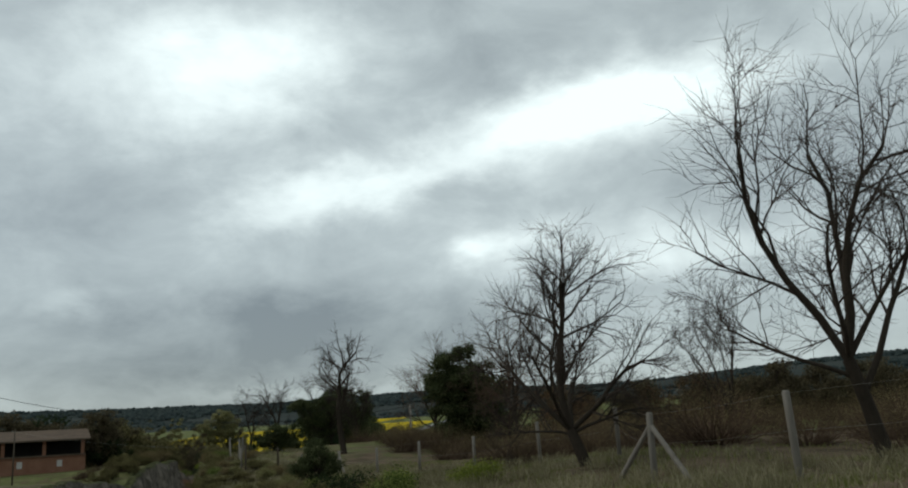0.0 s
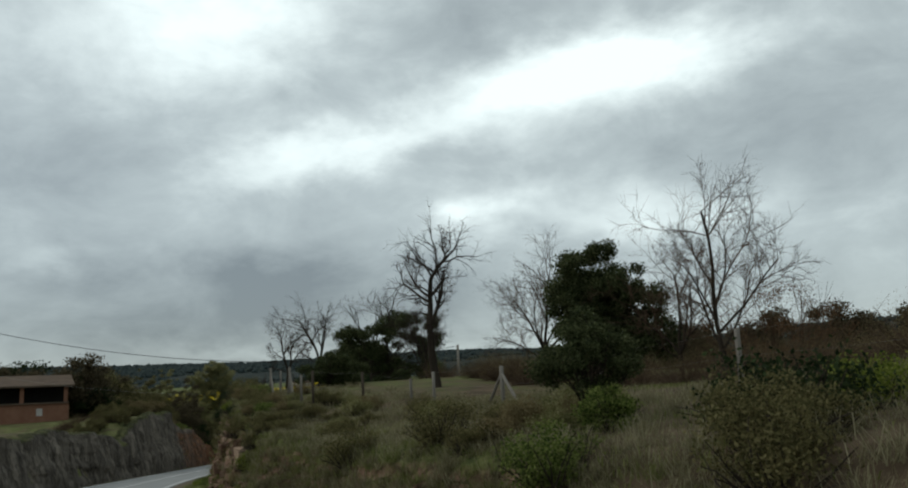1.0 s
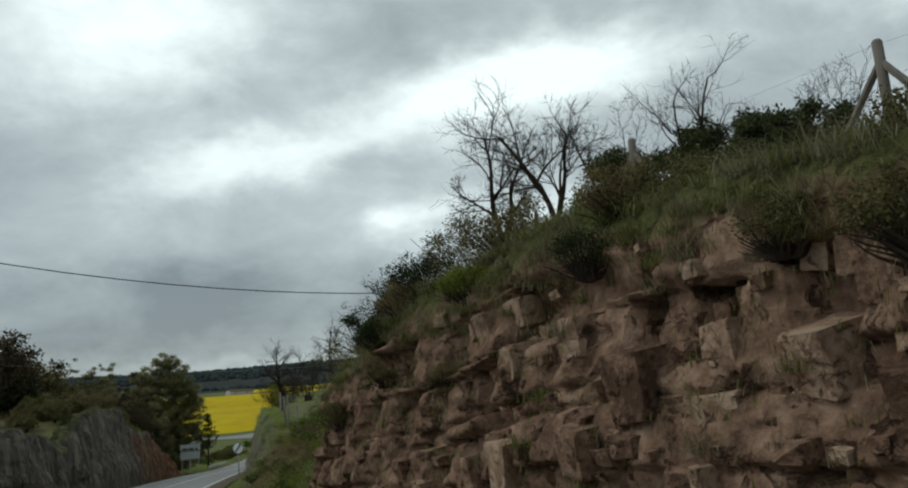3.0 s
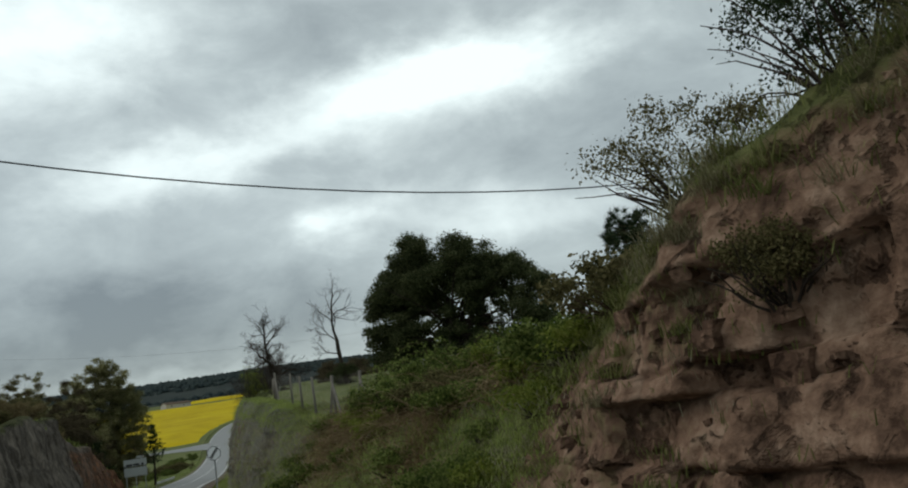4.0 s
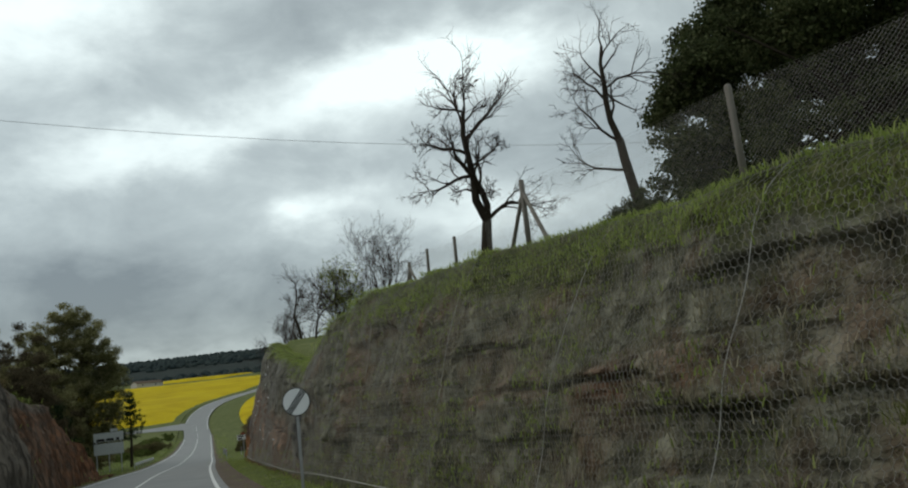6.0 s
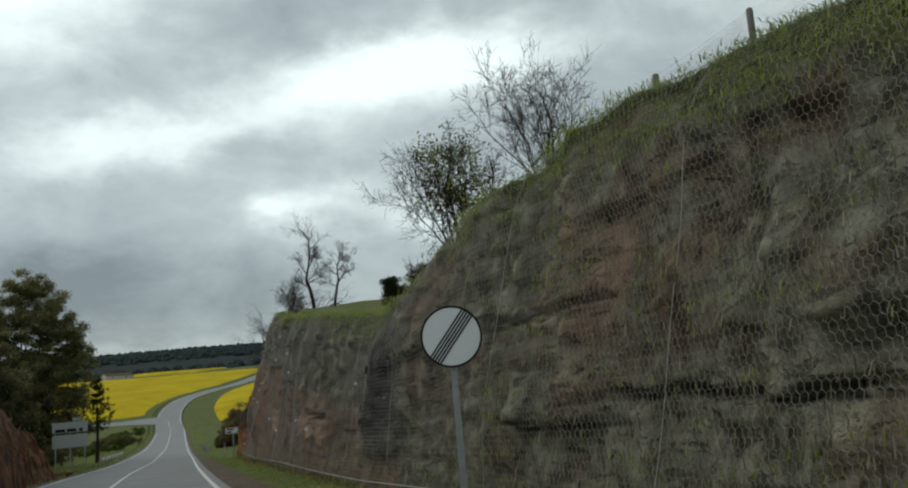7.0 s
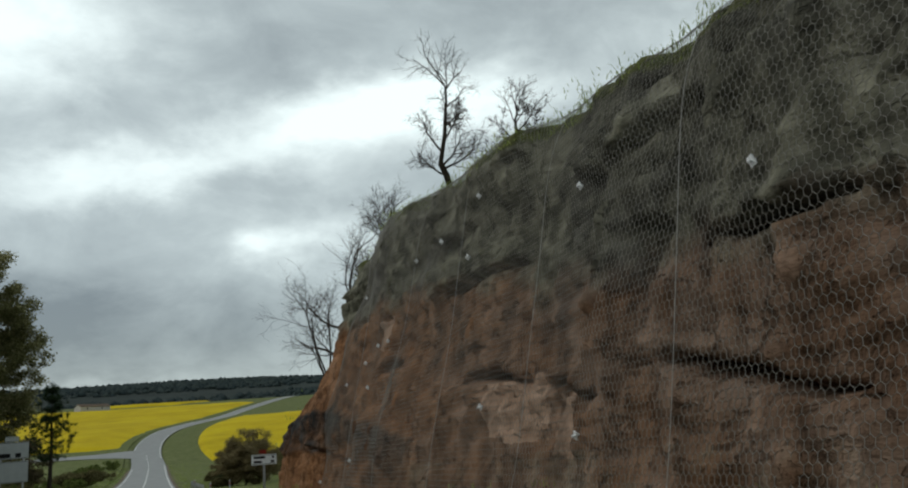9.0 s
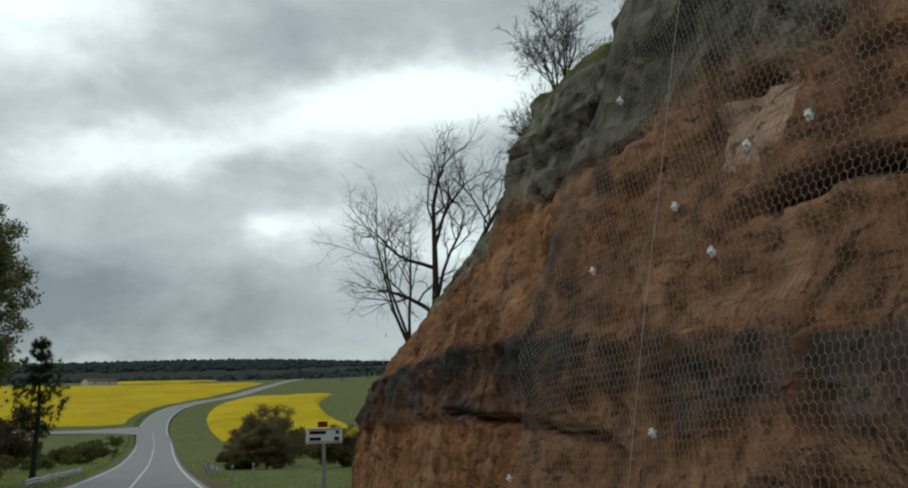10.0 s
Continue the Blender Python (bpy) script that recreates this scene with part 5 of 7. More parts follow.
leafy_tree("evergreen_oak", spot(41.0, 17.6), "dark evergreen oak among leafless trees",
           [(0.1, 0, 4.2, 1.25, 1.3, 0.85, 34), (-0.3, 0, 3.2, 1.5, 1.5, 1.0, 44), (0.5, 0, 3.0, 1.4, 1.5, 1.1, 40), (-0.5, 0, 1.9, 1.3, 1.4, 1.0, 34), (0.8, 0, 1.6, 1.6, 1.5, 0.9, 34), (0.6, 0, 4.9, 0.6, 0.6, 0.4, 8), (0.0, 0, 0.9, 1.2, 1.2, 0.7, 20), (1.7, 0, 3.2, 1.2, 1.3, 1.1, 34), (1.8, 0, 1.6, 1.3, 1.3, 1.0, 30)],
           (2.4, 0.16, 0.02), 76000, 0.055, m_oakleaf, 8, clump=0.34, twig_count=40, turn=-34)
leafy_tree("juniper", spot(22.8, 6.3), "small dark green juniper on the bank",
           [(0, 0, 1.05, 0.62, 0.55, 0.32, 34), (-0.35, 0, 0.9, 0.4, 0.4, 0.3, 16), (0.4, 0, 0.9, 0.4, 0.4, 0.28, 16), (-0.05, 0, 1.4, 0.3, 0.3, 0.25, 10), (0.1, 0, 0.6, 0.3, 0.3, 0.2, 6)], (0.8, 0.05, 0.1), 16000, 0.022, m_oakleaf, 9, clump=0.12, twig_count=30, turn=-34)
leafy_tree("evergreen_shrub", spot(21.9, 6.0), "small yellowish-green shrub beside the juniper", [(0, 0, 0.3, 0.34, 0.3, 0.26, 16)], (0.3, 0.02, 0), 5000, 0.02, m_bramble, 11, clump=0.10, twig_count=10)
leafy_tree("evergreen_bush", spot(56.5, 13.0), "dark evergreen bush behind the leafless trees",
           [(-1.2, 0, 3.0, 1.5, 1.3, 0.9, 40), (0.8, 0.3, 3.4, 1.2, 1.2, 1.0, 36), (-0.4, 0, 1.8, 2.2, 1.4, 1.2, 40), (2.4, 0, 3.0, 0.7, 0.8, 1.3, 26), (2.3, 0, 1.4, 0.9, 0.9, 1.0, 20)], (1.6, 0.10, 0), 60000, 0.042, m_oakleaf, 10, clump=0.28, turn=-28)
bare_tree(53.6, 14.6, 4.3, 0.8, 1.1, 12, "small leafless tree with dense upright twigs", stems=6, dense=1.0, girth=0.016, upright=0.8)
leafy_tree("evergreen_bush", spot(49.6, 9.3), "round dark evergreen bush on the brow of the bank",
           [(0, 0, 0.9, 1.3, 1.1, 0.7, 40), (-0.7, 0.2, 0.6, 0.8, 0.8, 0.5, 20), (0.8, 0, 0.6, 0.8, 0.8, 0.5, 20)], (0.7, 0.06, 0), 30000, 0.034, m_oakleaf, 16, clump=0.2)
leafy_tree("evergreen_bush", spot(63.5, 17.5), "dark evergreen bush behind the leafless trees",
           [(0, 0, 2.4, 1.4, 1.3, 1.1, 40), (0.3, 0.2, 1.0, 1.5, 1.3, 0.9, 30)], (1.2, 0.08, 0), 26000, 0.045, m_oakleaf, 17, clump=0.28)
leafy_tree("evergreen_bush", spot(64.0, 30.0), "dark evergreen bush behind the leafless trees",
           [(0, 0, 1.4, 3.2, 1.8, 1.3, 30)], (0.8, 0.08, 0), 9000, 0.08, m_evergreen, 15, clump=0.45)
pine_tree("young_pine", spot(74.8, 14.6), "young pine with long tufted needles in the brambles", 4.3, 3.6, 4, whorls=9, bare=0.26, needles=0.2)

# brambles and shrubs on the slope between the two rock faces
k = 0
for s, d, w, h, n, mat, lab in (
        (62.8, 6.4, 2.2, 1.1, 4200, m_olive, "olive-green shrub on the edge of the bank"), (64.5, 6.6, 2.4, 1.0, 4200, m_bramble, "leafy bramble thicket on the slope"),
        (65.6, 7.6, 2.2, 1.2, 4600, m_bramble, "leafy bramble thicket on the slope"), (68.6, 6.6, 2.2, 0.65, 4600, m_bramble, "leafy bramble thicket on the slope"),
        (70.5, 6.9, 2.4, 0.95, 5600, m_olive, "tangled bramble thicket with arching stems"), (72.3, 7.0, 2.8, 1.3, 6000, m_bramble, "leafy bramble thicket on the slope"),
        (74.6, 7.2, 2.6, 1.2, 5200, m_bramble, "leafy bramble thicket on the slope"), (71.6, 8.3, 1.6, 1.5, 4600, m_fresh, "yellow-green shrub coming into leaf"),
        (73.0, 8.2, 2.4, 1.6, 4600, m_bramble, "leafy bramble thicket on the slope"), (76.6, 7.4, 2.0, 0.8, 3200, m_olive, "low olive shrub on the slope"),
        (64.2, 8.6, 1.2, 1.1, 3600, m_fresh, "yellow-green shrub coming into leaf"), (66.1, 6.5, 0.8, 0.7, 2600, m_fresh, "yellow-green shrub coming into leaf"), (75.6, 8.6, 2.8, 1.75, 9000, m_bramble, "tangled bramble thicket with arching stems"), (73.4, 8.8, 2.6, 1.6, 8000, m_olive, "tangled bramble thicket with arching stems"), (77.6, 8.8, 2.2, 1.2, 6000, m_bramble, "leafy bramble thicket on the slope")):
    k += 1
    shrub("bramble", spot(s, d), lab, w * 1.1, h * (0.74 if s > 72 and d > 7.8 else 0.95 if s > 69.5 else 0.6), int(n * 1.9), 0.036, mat, 100 + k, 80, m_redtwig if k % 2 else m_twig, 0.17, "brambles on the slope")
for s, d, w, h, mat in ((51.5, 5.9, 1.7, 0.8, m_olive), (53.2, 5.9, 1.8, 0.9, m_olive), (54.6, 5.6, 1.6, 0.8, m_evergreen), (56.2, 5.7, 1.8, 0.9, m_evergreen), (58.5, 5.6, 2.0, 1.0, m_evergreen), (60.5, 5.6, 1.8, 0.9, m_olive), (49.5, 6.2, 1.3, 0.7, m_bramble),
                        (47.0, 5.8, 1.2, 0.6, m_olive), (44.6, 5.8, 1.2, 0.6, m_olive), (42.0, 5.6, 1.0, 0.5, m_bramble), (38.5, 5.6, 1.1, 0.45, m_olive), (36.0, 5.2, 0.9, 0.4, m_olive), (31.0, 5.4, 1.2, 0.6, m_olive), (27.5, 4.6, 1.1, 0.7, m_olive), (25.0, 5.2, 1.3, 0.8, m_olive), (21.0, 4.6, 1.2, 0.8, m_bramble), (18.0, 4.6, 1.2, 0.8, m_olive), (15.5, 5.6, 1.3, 0.9, m_olive),
                        (12.5, 4.8, 1.1, 0.7, m_bramble), (19.4, 7.4, 1.1, 0.9, m_fresh), (14.0, 7.0, 1.2, 0.7, m_fresh)):
    k += 1
    shrub("bank_shrub", spot(s, d), "low scrubby bush on the stony bank", w * (1.0 if 51 < s < 61 else 0.8), h * (1.15 if 51 < s < 61 else 0.95 if s < 29 and d < 5.5 else 0.6), int(3600 * w), 0.019, mat, 200 + k, 36, m_twig, 0.17, "scrub on the bank")

def cane_tangle(s, d, width, count, seed, lift=0.0):
    """Dead bramble canes, bent over one another close to the ground."""
    rng = random.Random(seed)
    t = thing("dead_bramble", spot(s, d), "tangle of dead pale brown bramble canes on the slope", "bramble", "dead brambles")
    wood = Mesh()
    o = t.matrix_basis.translation
    for _ in range(count):
        q = spot(s + rng.gauss(0, width * 0.45), d + rng.gauss(0, width * 0.17)) - o + Vector((0, 0, rng.uniform(0.0, 0.25) + lift * rng.random()))
        a = rng.uniform(0, 6.283)
        limb(wood, q, Vector((math.cos(a), math.sin(a), rng.uniform(0.2, 0.9))), rng.uniform(0.5, 1.3), rng.uniform(0.006, 0.011), 0.003, 6, 0.2, -0.17, rng, 3)
    tagged(part("cane_tangle", wood, m_fern, t), kind="stuff")


for j, (s, d, w, n, lift) in enumerate(((71.4, 6.2, 1.4, 150, 0.0), (73.4, 6.2, 1.5, 170, 0.0), (75.4, 6.2, 1.5, 170, 0.0), (77.2, 6.3, 1.3, 130, 0.0), (66.5, 6.4, 1.5, 110, 0.1), (69.0, 6.3, 1.5, 130, 0.1),
                                        (70.5, 7.3, 1.4, 120, 0.5), (72.6, 7.4, 1.5, 130, 0.7), (74.8, 7.5, 1.5, 130, 0.7), (76.8, 7.6, 1.4, 110, 0.5), (68.0, 5.2, 1.4, 60, 0.0), (72.0, 5.2, 1.6, 70, 0.0), (76.0, 5.3, 1.6, 70, 0.0))):
    cane_tangle(s, d, w, n, 900 + j, lift)


def arching_bramble(s, d, lift, reach, rise, toward, seed):
    """A few long leafy canes that rise out of the thicket and bend over."""
    rng, r2 = np.random.RandomState(seed), random.Random(seed)
    t = thing("arching_bramble", spot(s, d), "long arching bramble canes with dark leaves above the thicket", "bramble", "arching brambles")
    wood, leaves = Mesh(), []
    for k in range(4):
        a = math.radians(toward + r2.uniform(-28, 28))
        far, up = reach * r2.uniform(0.6, 1.1), rise * r2.uniform(0.6, 1.1)
        x0, y0 = r2.uniform(-0.3, 0.3), r2.uniform(-0.3, 0.3)
        pts = []
        for i in range(15):
            u = i / 14
            pts.append(Vector((x0 + far * u * math.cos(a) + r2.gauss(0, 0.015), y0 + far * u * math.sin(a) + r2.gauss(0, 0.015), -0.1 + (lift + 0.1) * min(u * 3, 1) + up * 4 * u * (0.85 - 0.8 * u) * 0.9 + r2.gauss(0, 0.012))))
        wood.tube(pts, [0.009 - 0.0004 * i for i in range(15)], 5)
        for p in pts[4:]:
            for _ in range(9):
                leaves.append(tuple(p + Vector((r2.gauss(0, 0.05), r2.gauss(0, 0.05), r2.gauss(0.01, 0.045)))))
    tagged(part("canes", wood, m_redtwig, t), kind="stuff")
    tagged(part("foliage", leaf_mesh("foliage", np.array(leaves), 0.036, rng), m_bramble, t), kind="stuff")


for j, (s, d, lift, reach, rise, toward) in enumerate(((77.4, 8.0, 0.8, 1.9, 0.7, 235), (74.4, 8.4, 1.0, 2.0, 0.8, 225), (73.2, 8.2, 0.9, 1.7, 0.9, 30), (71.0, 7.6, 0.7, 1.6, 0.7, 210), (76.0, 8.6, 0.9, 1.5, 0.7, 60))):
    arching_bramble(s, d, lift, reach, rise, toward, 970 + j)
rngh = random.Random(27)
herb0 = None
for j in range(42):
    s = rngh.uniform(63.5, 80)
    d = rngh.uniform(3.4, 6.4)
    if j % 16 == 0:
        herb0 = shrub("slope_herb", spot(s, d), "low leafy green herbs on the grass slope", 1.0, 0.26, 2600, 0.026, (m_bramble, m_fresh, m_bramble)[min(j // 16, 2)], 950 + j, 24, m_twig, 0.13, "herbs on the slope", "plant")
    else:
        copy_thing(herb0, Matrix.Translation(spot(s, d)) @ pose(0, 0, 0, 0, 0, rngh.uniform(0, 360)) @ Matrix.Scale(rngh.uniform(0.7, 1.5), 4))
for j, (s, v, w, h, mat) in enumerate(((38.0, 0.72, 0.8, 0.55, m_olive), (38.6, 0.55, 0.6, 0.45, m_evergreen), (37.2, 0.55, 0.7, 0.6, m_fresh), (37.4, 0.85, 0.9, 0.5, m_olive), (42.2, 0.86, 0.6, 0.4, m_olive), (45.5, 0.82, 0.7, 0.4, m_olive), (48.5, 0.85, 0.8, 0.5, m_evergreen), (52.0, 0.9, 0.9, 0.5, m_fresh), (56.0, 0.85, 1.0, 0.6, m_evergreen), (40.6, 0.72, 0.5, 0.35, m_olive), (59.0, 0.6, 1.0, 0.6, m_olive))):
    shrub("bank_shrub", surface(s, v, 0.8)[0] - Vector((0, 0, 0.12)), "low scrubby bush rooted among the broken rocks", w, h, int(8000 * w), 0.015, mat, 600 + j, 60, m_twig, 0.12, "scrub on the bank")
rngc = random.Random(61)
cushion = None
for j in range(60):
    s = rngc.uniform(18, 59)
    edge = section(s)[2][0]
    d = rngc.uniform(edge - (1.6 if s < 36 else 0.5), edge + 3.2)
    if j % 14 == 0:
        cushion = shrub("cushion_shrub", spot(s, d), "rounded grey-green cushion of heath and grass on the bank", 0.85, 0.42, 6000, 0.014, (m_olive, m_brownbush, m_palespring)[j // 14 % 3], 640 + j, 50, m_twig, 0.10, "cushions on the bank")
    else:
        copy_thing(cushion, Matrix.Translation(spot(s, d)) @ pose(0, 0, 0, 0, 0, rngc.uniform(0, 360)) @ Matrix.Scale(rngc.uniform(0.6, 1.35), 4))
# ---------------------------------------------------------------- far side of the road
leafy_tree("tall_leafing_tree", spot(183.6, -12.8), "tall tree with pale new leaves beside the direction sign",
           [(x, y, z * 1.12, rx, ry, rz * 1.08, n) for x, y, z, rx, ry, rz, n in ((0.0, 0, 15.4, 2.2, 2.2, 1.7, 60), (1.6, 0, 13.4, 2.6, 2.4, 2.0, 76), (-2.6, 0.5, 13.0, 2.8, 2.6, 2.2, 80), (3.2, 0, 11.0, 2.4, 2.2, 2.0, 70), (-5.2, 1, 10.2, 3.0, 2.8, 2.4, 80), (0.0, 0, 10.6, 3.4, 3.0, 2.6, 100), (4.0, 0, 8.6, 2.2, 2.0, 2.0, 60), (0.8, 0, 7.6, 3.6, 3.0, 2.4, 90), (-4.4, 1, 7.0, 3.6, 3.0, 2.6, 90), (3.2, 0.5, 6.2, 2.2, 1.8, 1.8, 50), (-7.6, 1.6, 7.0, 2.6, 2.4, 2.6, 60), (-1.2, -1, 4.4, 4.2, 2.6, 2.4, 90), (2.6, 1.0, 3.4, 1.8, 1.6, 1.8, 40), (-6.0, 0.5, 3.6, 3.4, 2.4, 2.4, 60))],
           (13.0, 0.32, 0.0), 190000, 0.085, m_palespring, 81, clump=0.52, twig_count=90, turn=-10)
for j, (s, d, h, w, mat) in enumerate(((157.0, -12.5, 12.0, 7.0, m_hedge), (164.0, -14.0, 14.5, 7.0, m_hedge), (153.0, -15.5, 12.0, 7.0, m_hedge), (150.0, -11.0, 6.5, 5.0, m_hedge), (156.0, -10.5, 6.2, 4.4, m_evergreen), (162.0, -11.0, 8.0, 5.0, m_olive), (168.0, -13.0, 14.0, 6.0, m_palespring), (160.0, -17.0, 14.0, 8.0, m_olive), (148.0, -17.0, 12.0, 7.5, m_olive), (142.0, -13.5, 6.5, 5.5, m_olive), (172.0, -20.0, 16.0, 9.0, m_palespring), (152.0, -25.0, 12.0, 9.0, m_olive), (142.0, -22.0, 9.0, 7.0, m_evergreen), (166.0, -29.0, 13.0, 10.0, m_olive))):
    leafy_tree("roadside_bush", spot(s, d), "tall brownish roadside bush across the road",
               [(0, 0, h * 0.55, w * 0.42, w * 0.42, h * 0.4, 60), (w * 0.2, 0.3, h * 0.3, w * 0.42, w * 0.4, h * 0.3, 40), (-w * 0.25, 0.2, h * 0.42, w * 0.3, w * 0.3, h * 0.36, 30)], (h * 0.5, 0.09, 0.05), 34000, 0.065, mat, 300 + j, clump=0.42, group="roadside bushes", category="bush")
pine_tree("slim_conifer", spot(198.0, -8.0), "slim dark pine beside the road", 9.4, 5.4, 91, whorls=8, bare=0.34, needles=0.34)
bush0 = None
rng0 = random.Random(5)
for j in range(44):
    s, d = rng0.uniform(118, 250), rng0.uniform(-70, -17)
    if s > 190:
        d = rng0.uniform(-60, -16)
    h = rng0.uniform(5.5, 10.0)
    if bush0 is None or j in (9, 18):
        bush0 = leafy_tree("hedge_tree", spot(s, d), "olive-brown tree in the hedges beyond the road",
                           [(0, 0, 2.0, 2.0, 2.0, 1.5, 26), (1.2, 0.5, 1.4, 1.6, 1.6, 1.1, 14)], (1.4, 0.1, 0), 9000, 0.075, (m_olive, m_evergreen, m_hedge)[min(j // 9, 2)], 400 + j, clump=0.5, group="trees in the hedges", category="tree")
    else:
        copy_thing(bush0, Matrix.Translation(spot(s, d)) @ pose(0, 0, 0, 0, 0, rng0.uniform(0, 360)) @ Matrix.Scale(h / 3.5, 4))
for j in range(20):
    s, d = 142 + 3.4 * j + rng0.uniform(-3, 3), rng0.uniform(-46, -15)
    copy_thing(bush0, Matrix.Translation(spot(s, d)) @ pose(0, 0, 0, 0, 0, rng0.uniform(0, 360)) @ Matrix.Scale(rng0.uniform(1.8, 2.9), 4))
for j in range(16):
    s, d = rng0.uniform(84, 135), rng0.uniform(36, 62)
    copy_thing(bush0, Matrix.Translation(spot(s, d)) @ pose(0, 0, 0, 0, 0, rng0.uniform(0, 360)) @ Matrix.Scale(rng0.uniform(0.7, 1.1), 4))
for j in range(30):
    s, d = rng0.uniform(36, 84), rng0.uniform(27, 60)
    copy_thing(bush0, Matrix.Translation(spot(s, d)) @ pose(0, 0, 0, 0, 0, rng0.uniform(0, 360)) @ Matrix.Scale(rng0.uniform(0.7, 1.2), 4))
for j in range(18):
    s, d = rng0.uniform(122, 150), rng0.uniform(13, 28)
    copy_thing(bush0, Matrix.Translation(spot(s, d)) @ pose(0, 0, 0, 0, 0, rng0.uniform(0, 360)) @ Matrix.Scale(rng0.uniform(0.45, 0.75), 4))
hedge0 = None
for j in range(44):
    s = 104 + 1.0 * j + rng0.uniform(-1, 1)
    d = -6.6 - 0.3 * left_edge(s) - rng0.uniform(1.0, 4.5)
    if j % 15 == 0:
        hedge0 = leafy_tree("bank_bush", spot(s, d), "dark olive bush along the top of the opposite bank",
                            [(0, 0, 0.9, 1.2, 1.2, 0.8, 24), (0.8, 0.3, 0.6, 0.9, 0.9, 0.6, 14)], (0.6, 0.05, 0), 8000, 0.045, (m_olive, m_brownbush, m_bramble)[min(j // 15, 2)], 700 + j, clump=0.26, group="bushes on the opposite bank", category="bush")
    else:
        copy_thing(hedge0, Matrix.Translation(spot(s, d)) @ pose(0, 0, 0, 0, 0, rng0.uniform(0, 360)) @ Matrix.Scale(rng0.uniform(0.5, 1.1), 4))
# undergrowth behind the fence and on the far bank
under = shrub("undergrowth", spot(24.0, 15.0), "grey-brown leafless undergrowth", 3.0, 1.4, 2600, 0.014, m_brownbush, 35, 200, m_redtwig, 0.35, "undergrowth")
rng1 = random.Random(15)
for j in range(250):
    if j < 80:
        s, d = rng1.uniform(30, 95), rng1.uniform(19, 46)
    elif j < 100:
        s, d = rng1.uniform(14, 34), rng1.uniform(13, 24)
    elif j < 122:
        s, d = rng1.uniform(33, 60), rng1.uniform(15.5, 22)
    elif j < 160:
        s, d = rng1.uniform(3, 22), rng1.uniform(10.5, 18)
    elif j < 200:
        s, d = rng1.uniform(34, 58), rng1.uniform(14.5, 20)
    else:
        s, d = rng1.uniform(106, 150), rng1.uniform(-15, -9.5)
    copy_thing(under, Matrix.Translation(spot(s, d)) @ pose(0, 0, 0, 0, 0, rng1.uniform(0, 360)) @ Matrix.Scale(rng1.uniform(0.9, 1.8) if d > 27 else rng1.uniform(0.5, 0.95), 4))
gorse = shrub("gorse_bush", spot(19.2, 6.0), "dark brown dead-looking gorse bush on the bank", 1.5, 0.8, 2600, 0.03, m_evergreen, 36, 90, m_twig, 0.22)
# dark hedge on the cutting's edge
leafy_tree("clipped_hedge", spot(119.4, 8.15), "short dark clipped hedge on top of the rock face",
           [(-1.35 + 0.3 * i, 0, 0.18 + 0.22 * j, 0.2, 0.22, 0.12, 5) for i in range(10) for j in range(3)], (0.3, 0.05, 0), 26000, 0.03, m_evergreen, 73, clump=0.16, category="hedge", turn=heading(120) + 90)
leafy_tree("clipped_bush", spot(128.8, 9.3), "small dark clipped bush on top of the rock face",
           [(-0.5 + 0.33 * i, 0, 0.2 + 0.27 * j, 0.2, 0.25, 0.15, 5) for i in range(4) for j in range(4)], (0.3, 0.04, 0), 9000, 0.035, m_evergreen, 75, clump=0.16, category="bush", turn=heading(128) + 90)
# by the road beyond the cutting
for j, (s, d, h, w, mat) in enumerate(((258.0, 13.5, 8.5, 9.0, m_brownbush), (212.0, 8.5, 5.0, 5.5, m_brownbush), (222.0, 10.0, 7.6, 7.5, m_brownbush), (236.0, 9.5, 6.6, 7.0, m_brownbush), (206.0, 14.0, 4.4, 6.0, m_olive), (250.0, 17.0, 4.4, 7.0, m_palespring), (196.0, 15.0, 3.0, 5.0, m_olive), (230.0, 8.0, 1.6, 3.4, m_evergreen), (214.0, 6.5, 1.4, 2.8, m_olive), (245.0, 8.0, 2.0, 4.0, m_olive))):
    leafy_tree("verge_bush", spot(s, d), "brownish bush beside the road beyond the cutting",
               [(0, 0, h * 0.45, w * 0.36, w * 0.36, h * 0.36, 60), (w * 0.2, 0, h * 0.3, w * 0.28, w * 0.28, h * 0.28, 34), (-w * 0.22, 0, h * 0.34, w * 0.26, w * 0.26, h * 0.3, 34)], (h * 0.4, 0.1, 0.05), 34000, 0.065, mat, 500 + j, clump=0.07 * w, group="bushes by the road", category="bush")

low0 = None
for j in range(34):
    s, d = rng0.uniform(188, 330), rng0.uniform(-26, -8.5)
    if s < 215 and d > -10.5:
        d -= 4
    if j in (0, 12):
        low0 = leafy_tree("low_bush", spot(s, d), "low dark green bush on the verge before the junction",
                          [(0, 0, 0.7, 1.1, 1.1, 0.6, 24), (0.8, 0.3, 0.5, 0.9, 0.9, 0.5, 14)], (0.5, 0.05, 0), 7000, 0.05, m_bramble if j else m_olive, 800 + j, clump=0.25, group="bushes before the junction", category="bush")
    else:
        copy_thing(low0, Matrix.Translation(spot(s, d)) @ pose(0, 0, 0, 0, 0, rng0.uniform(0, 360)) @ Matrix.Scale(rng0.uniform(0.8, 1.9), 4))

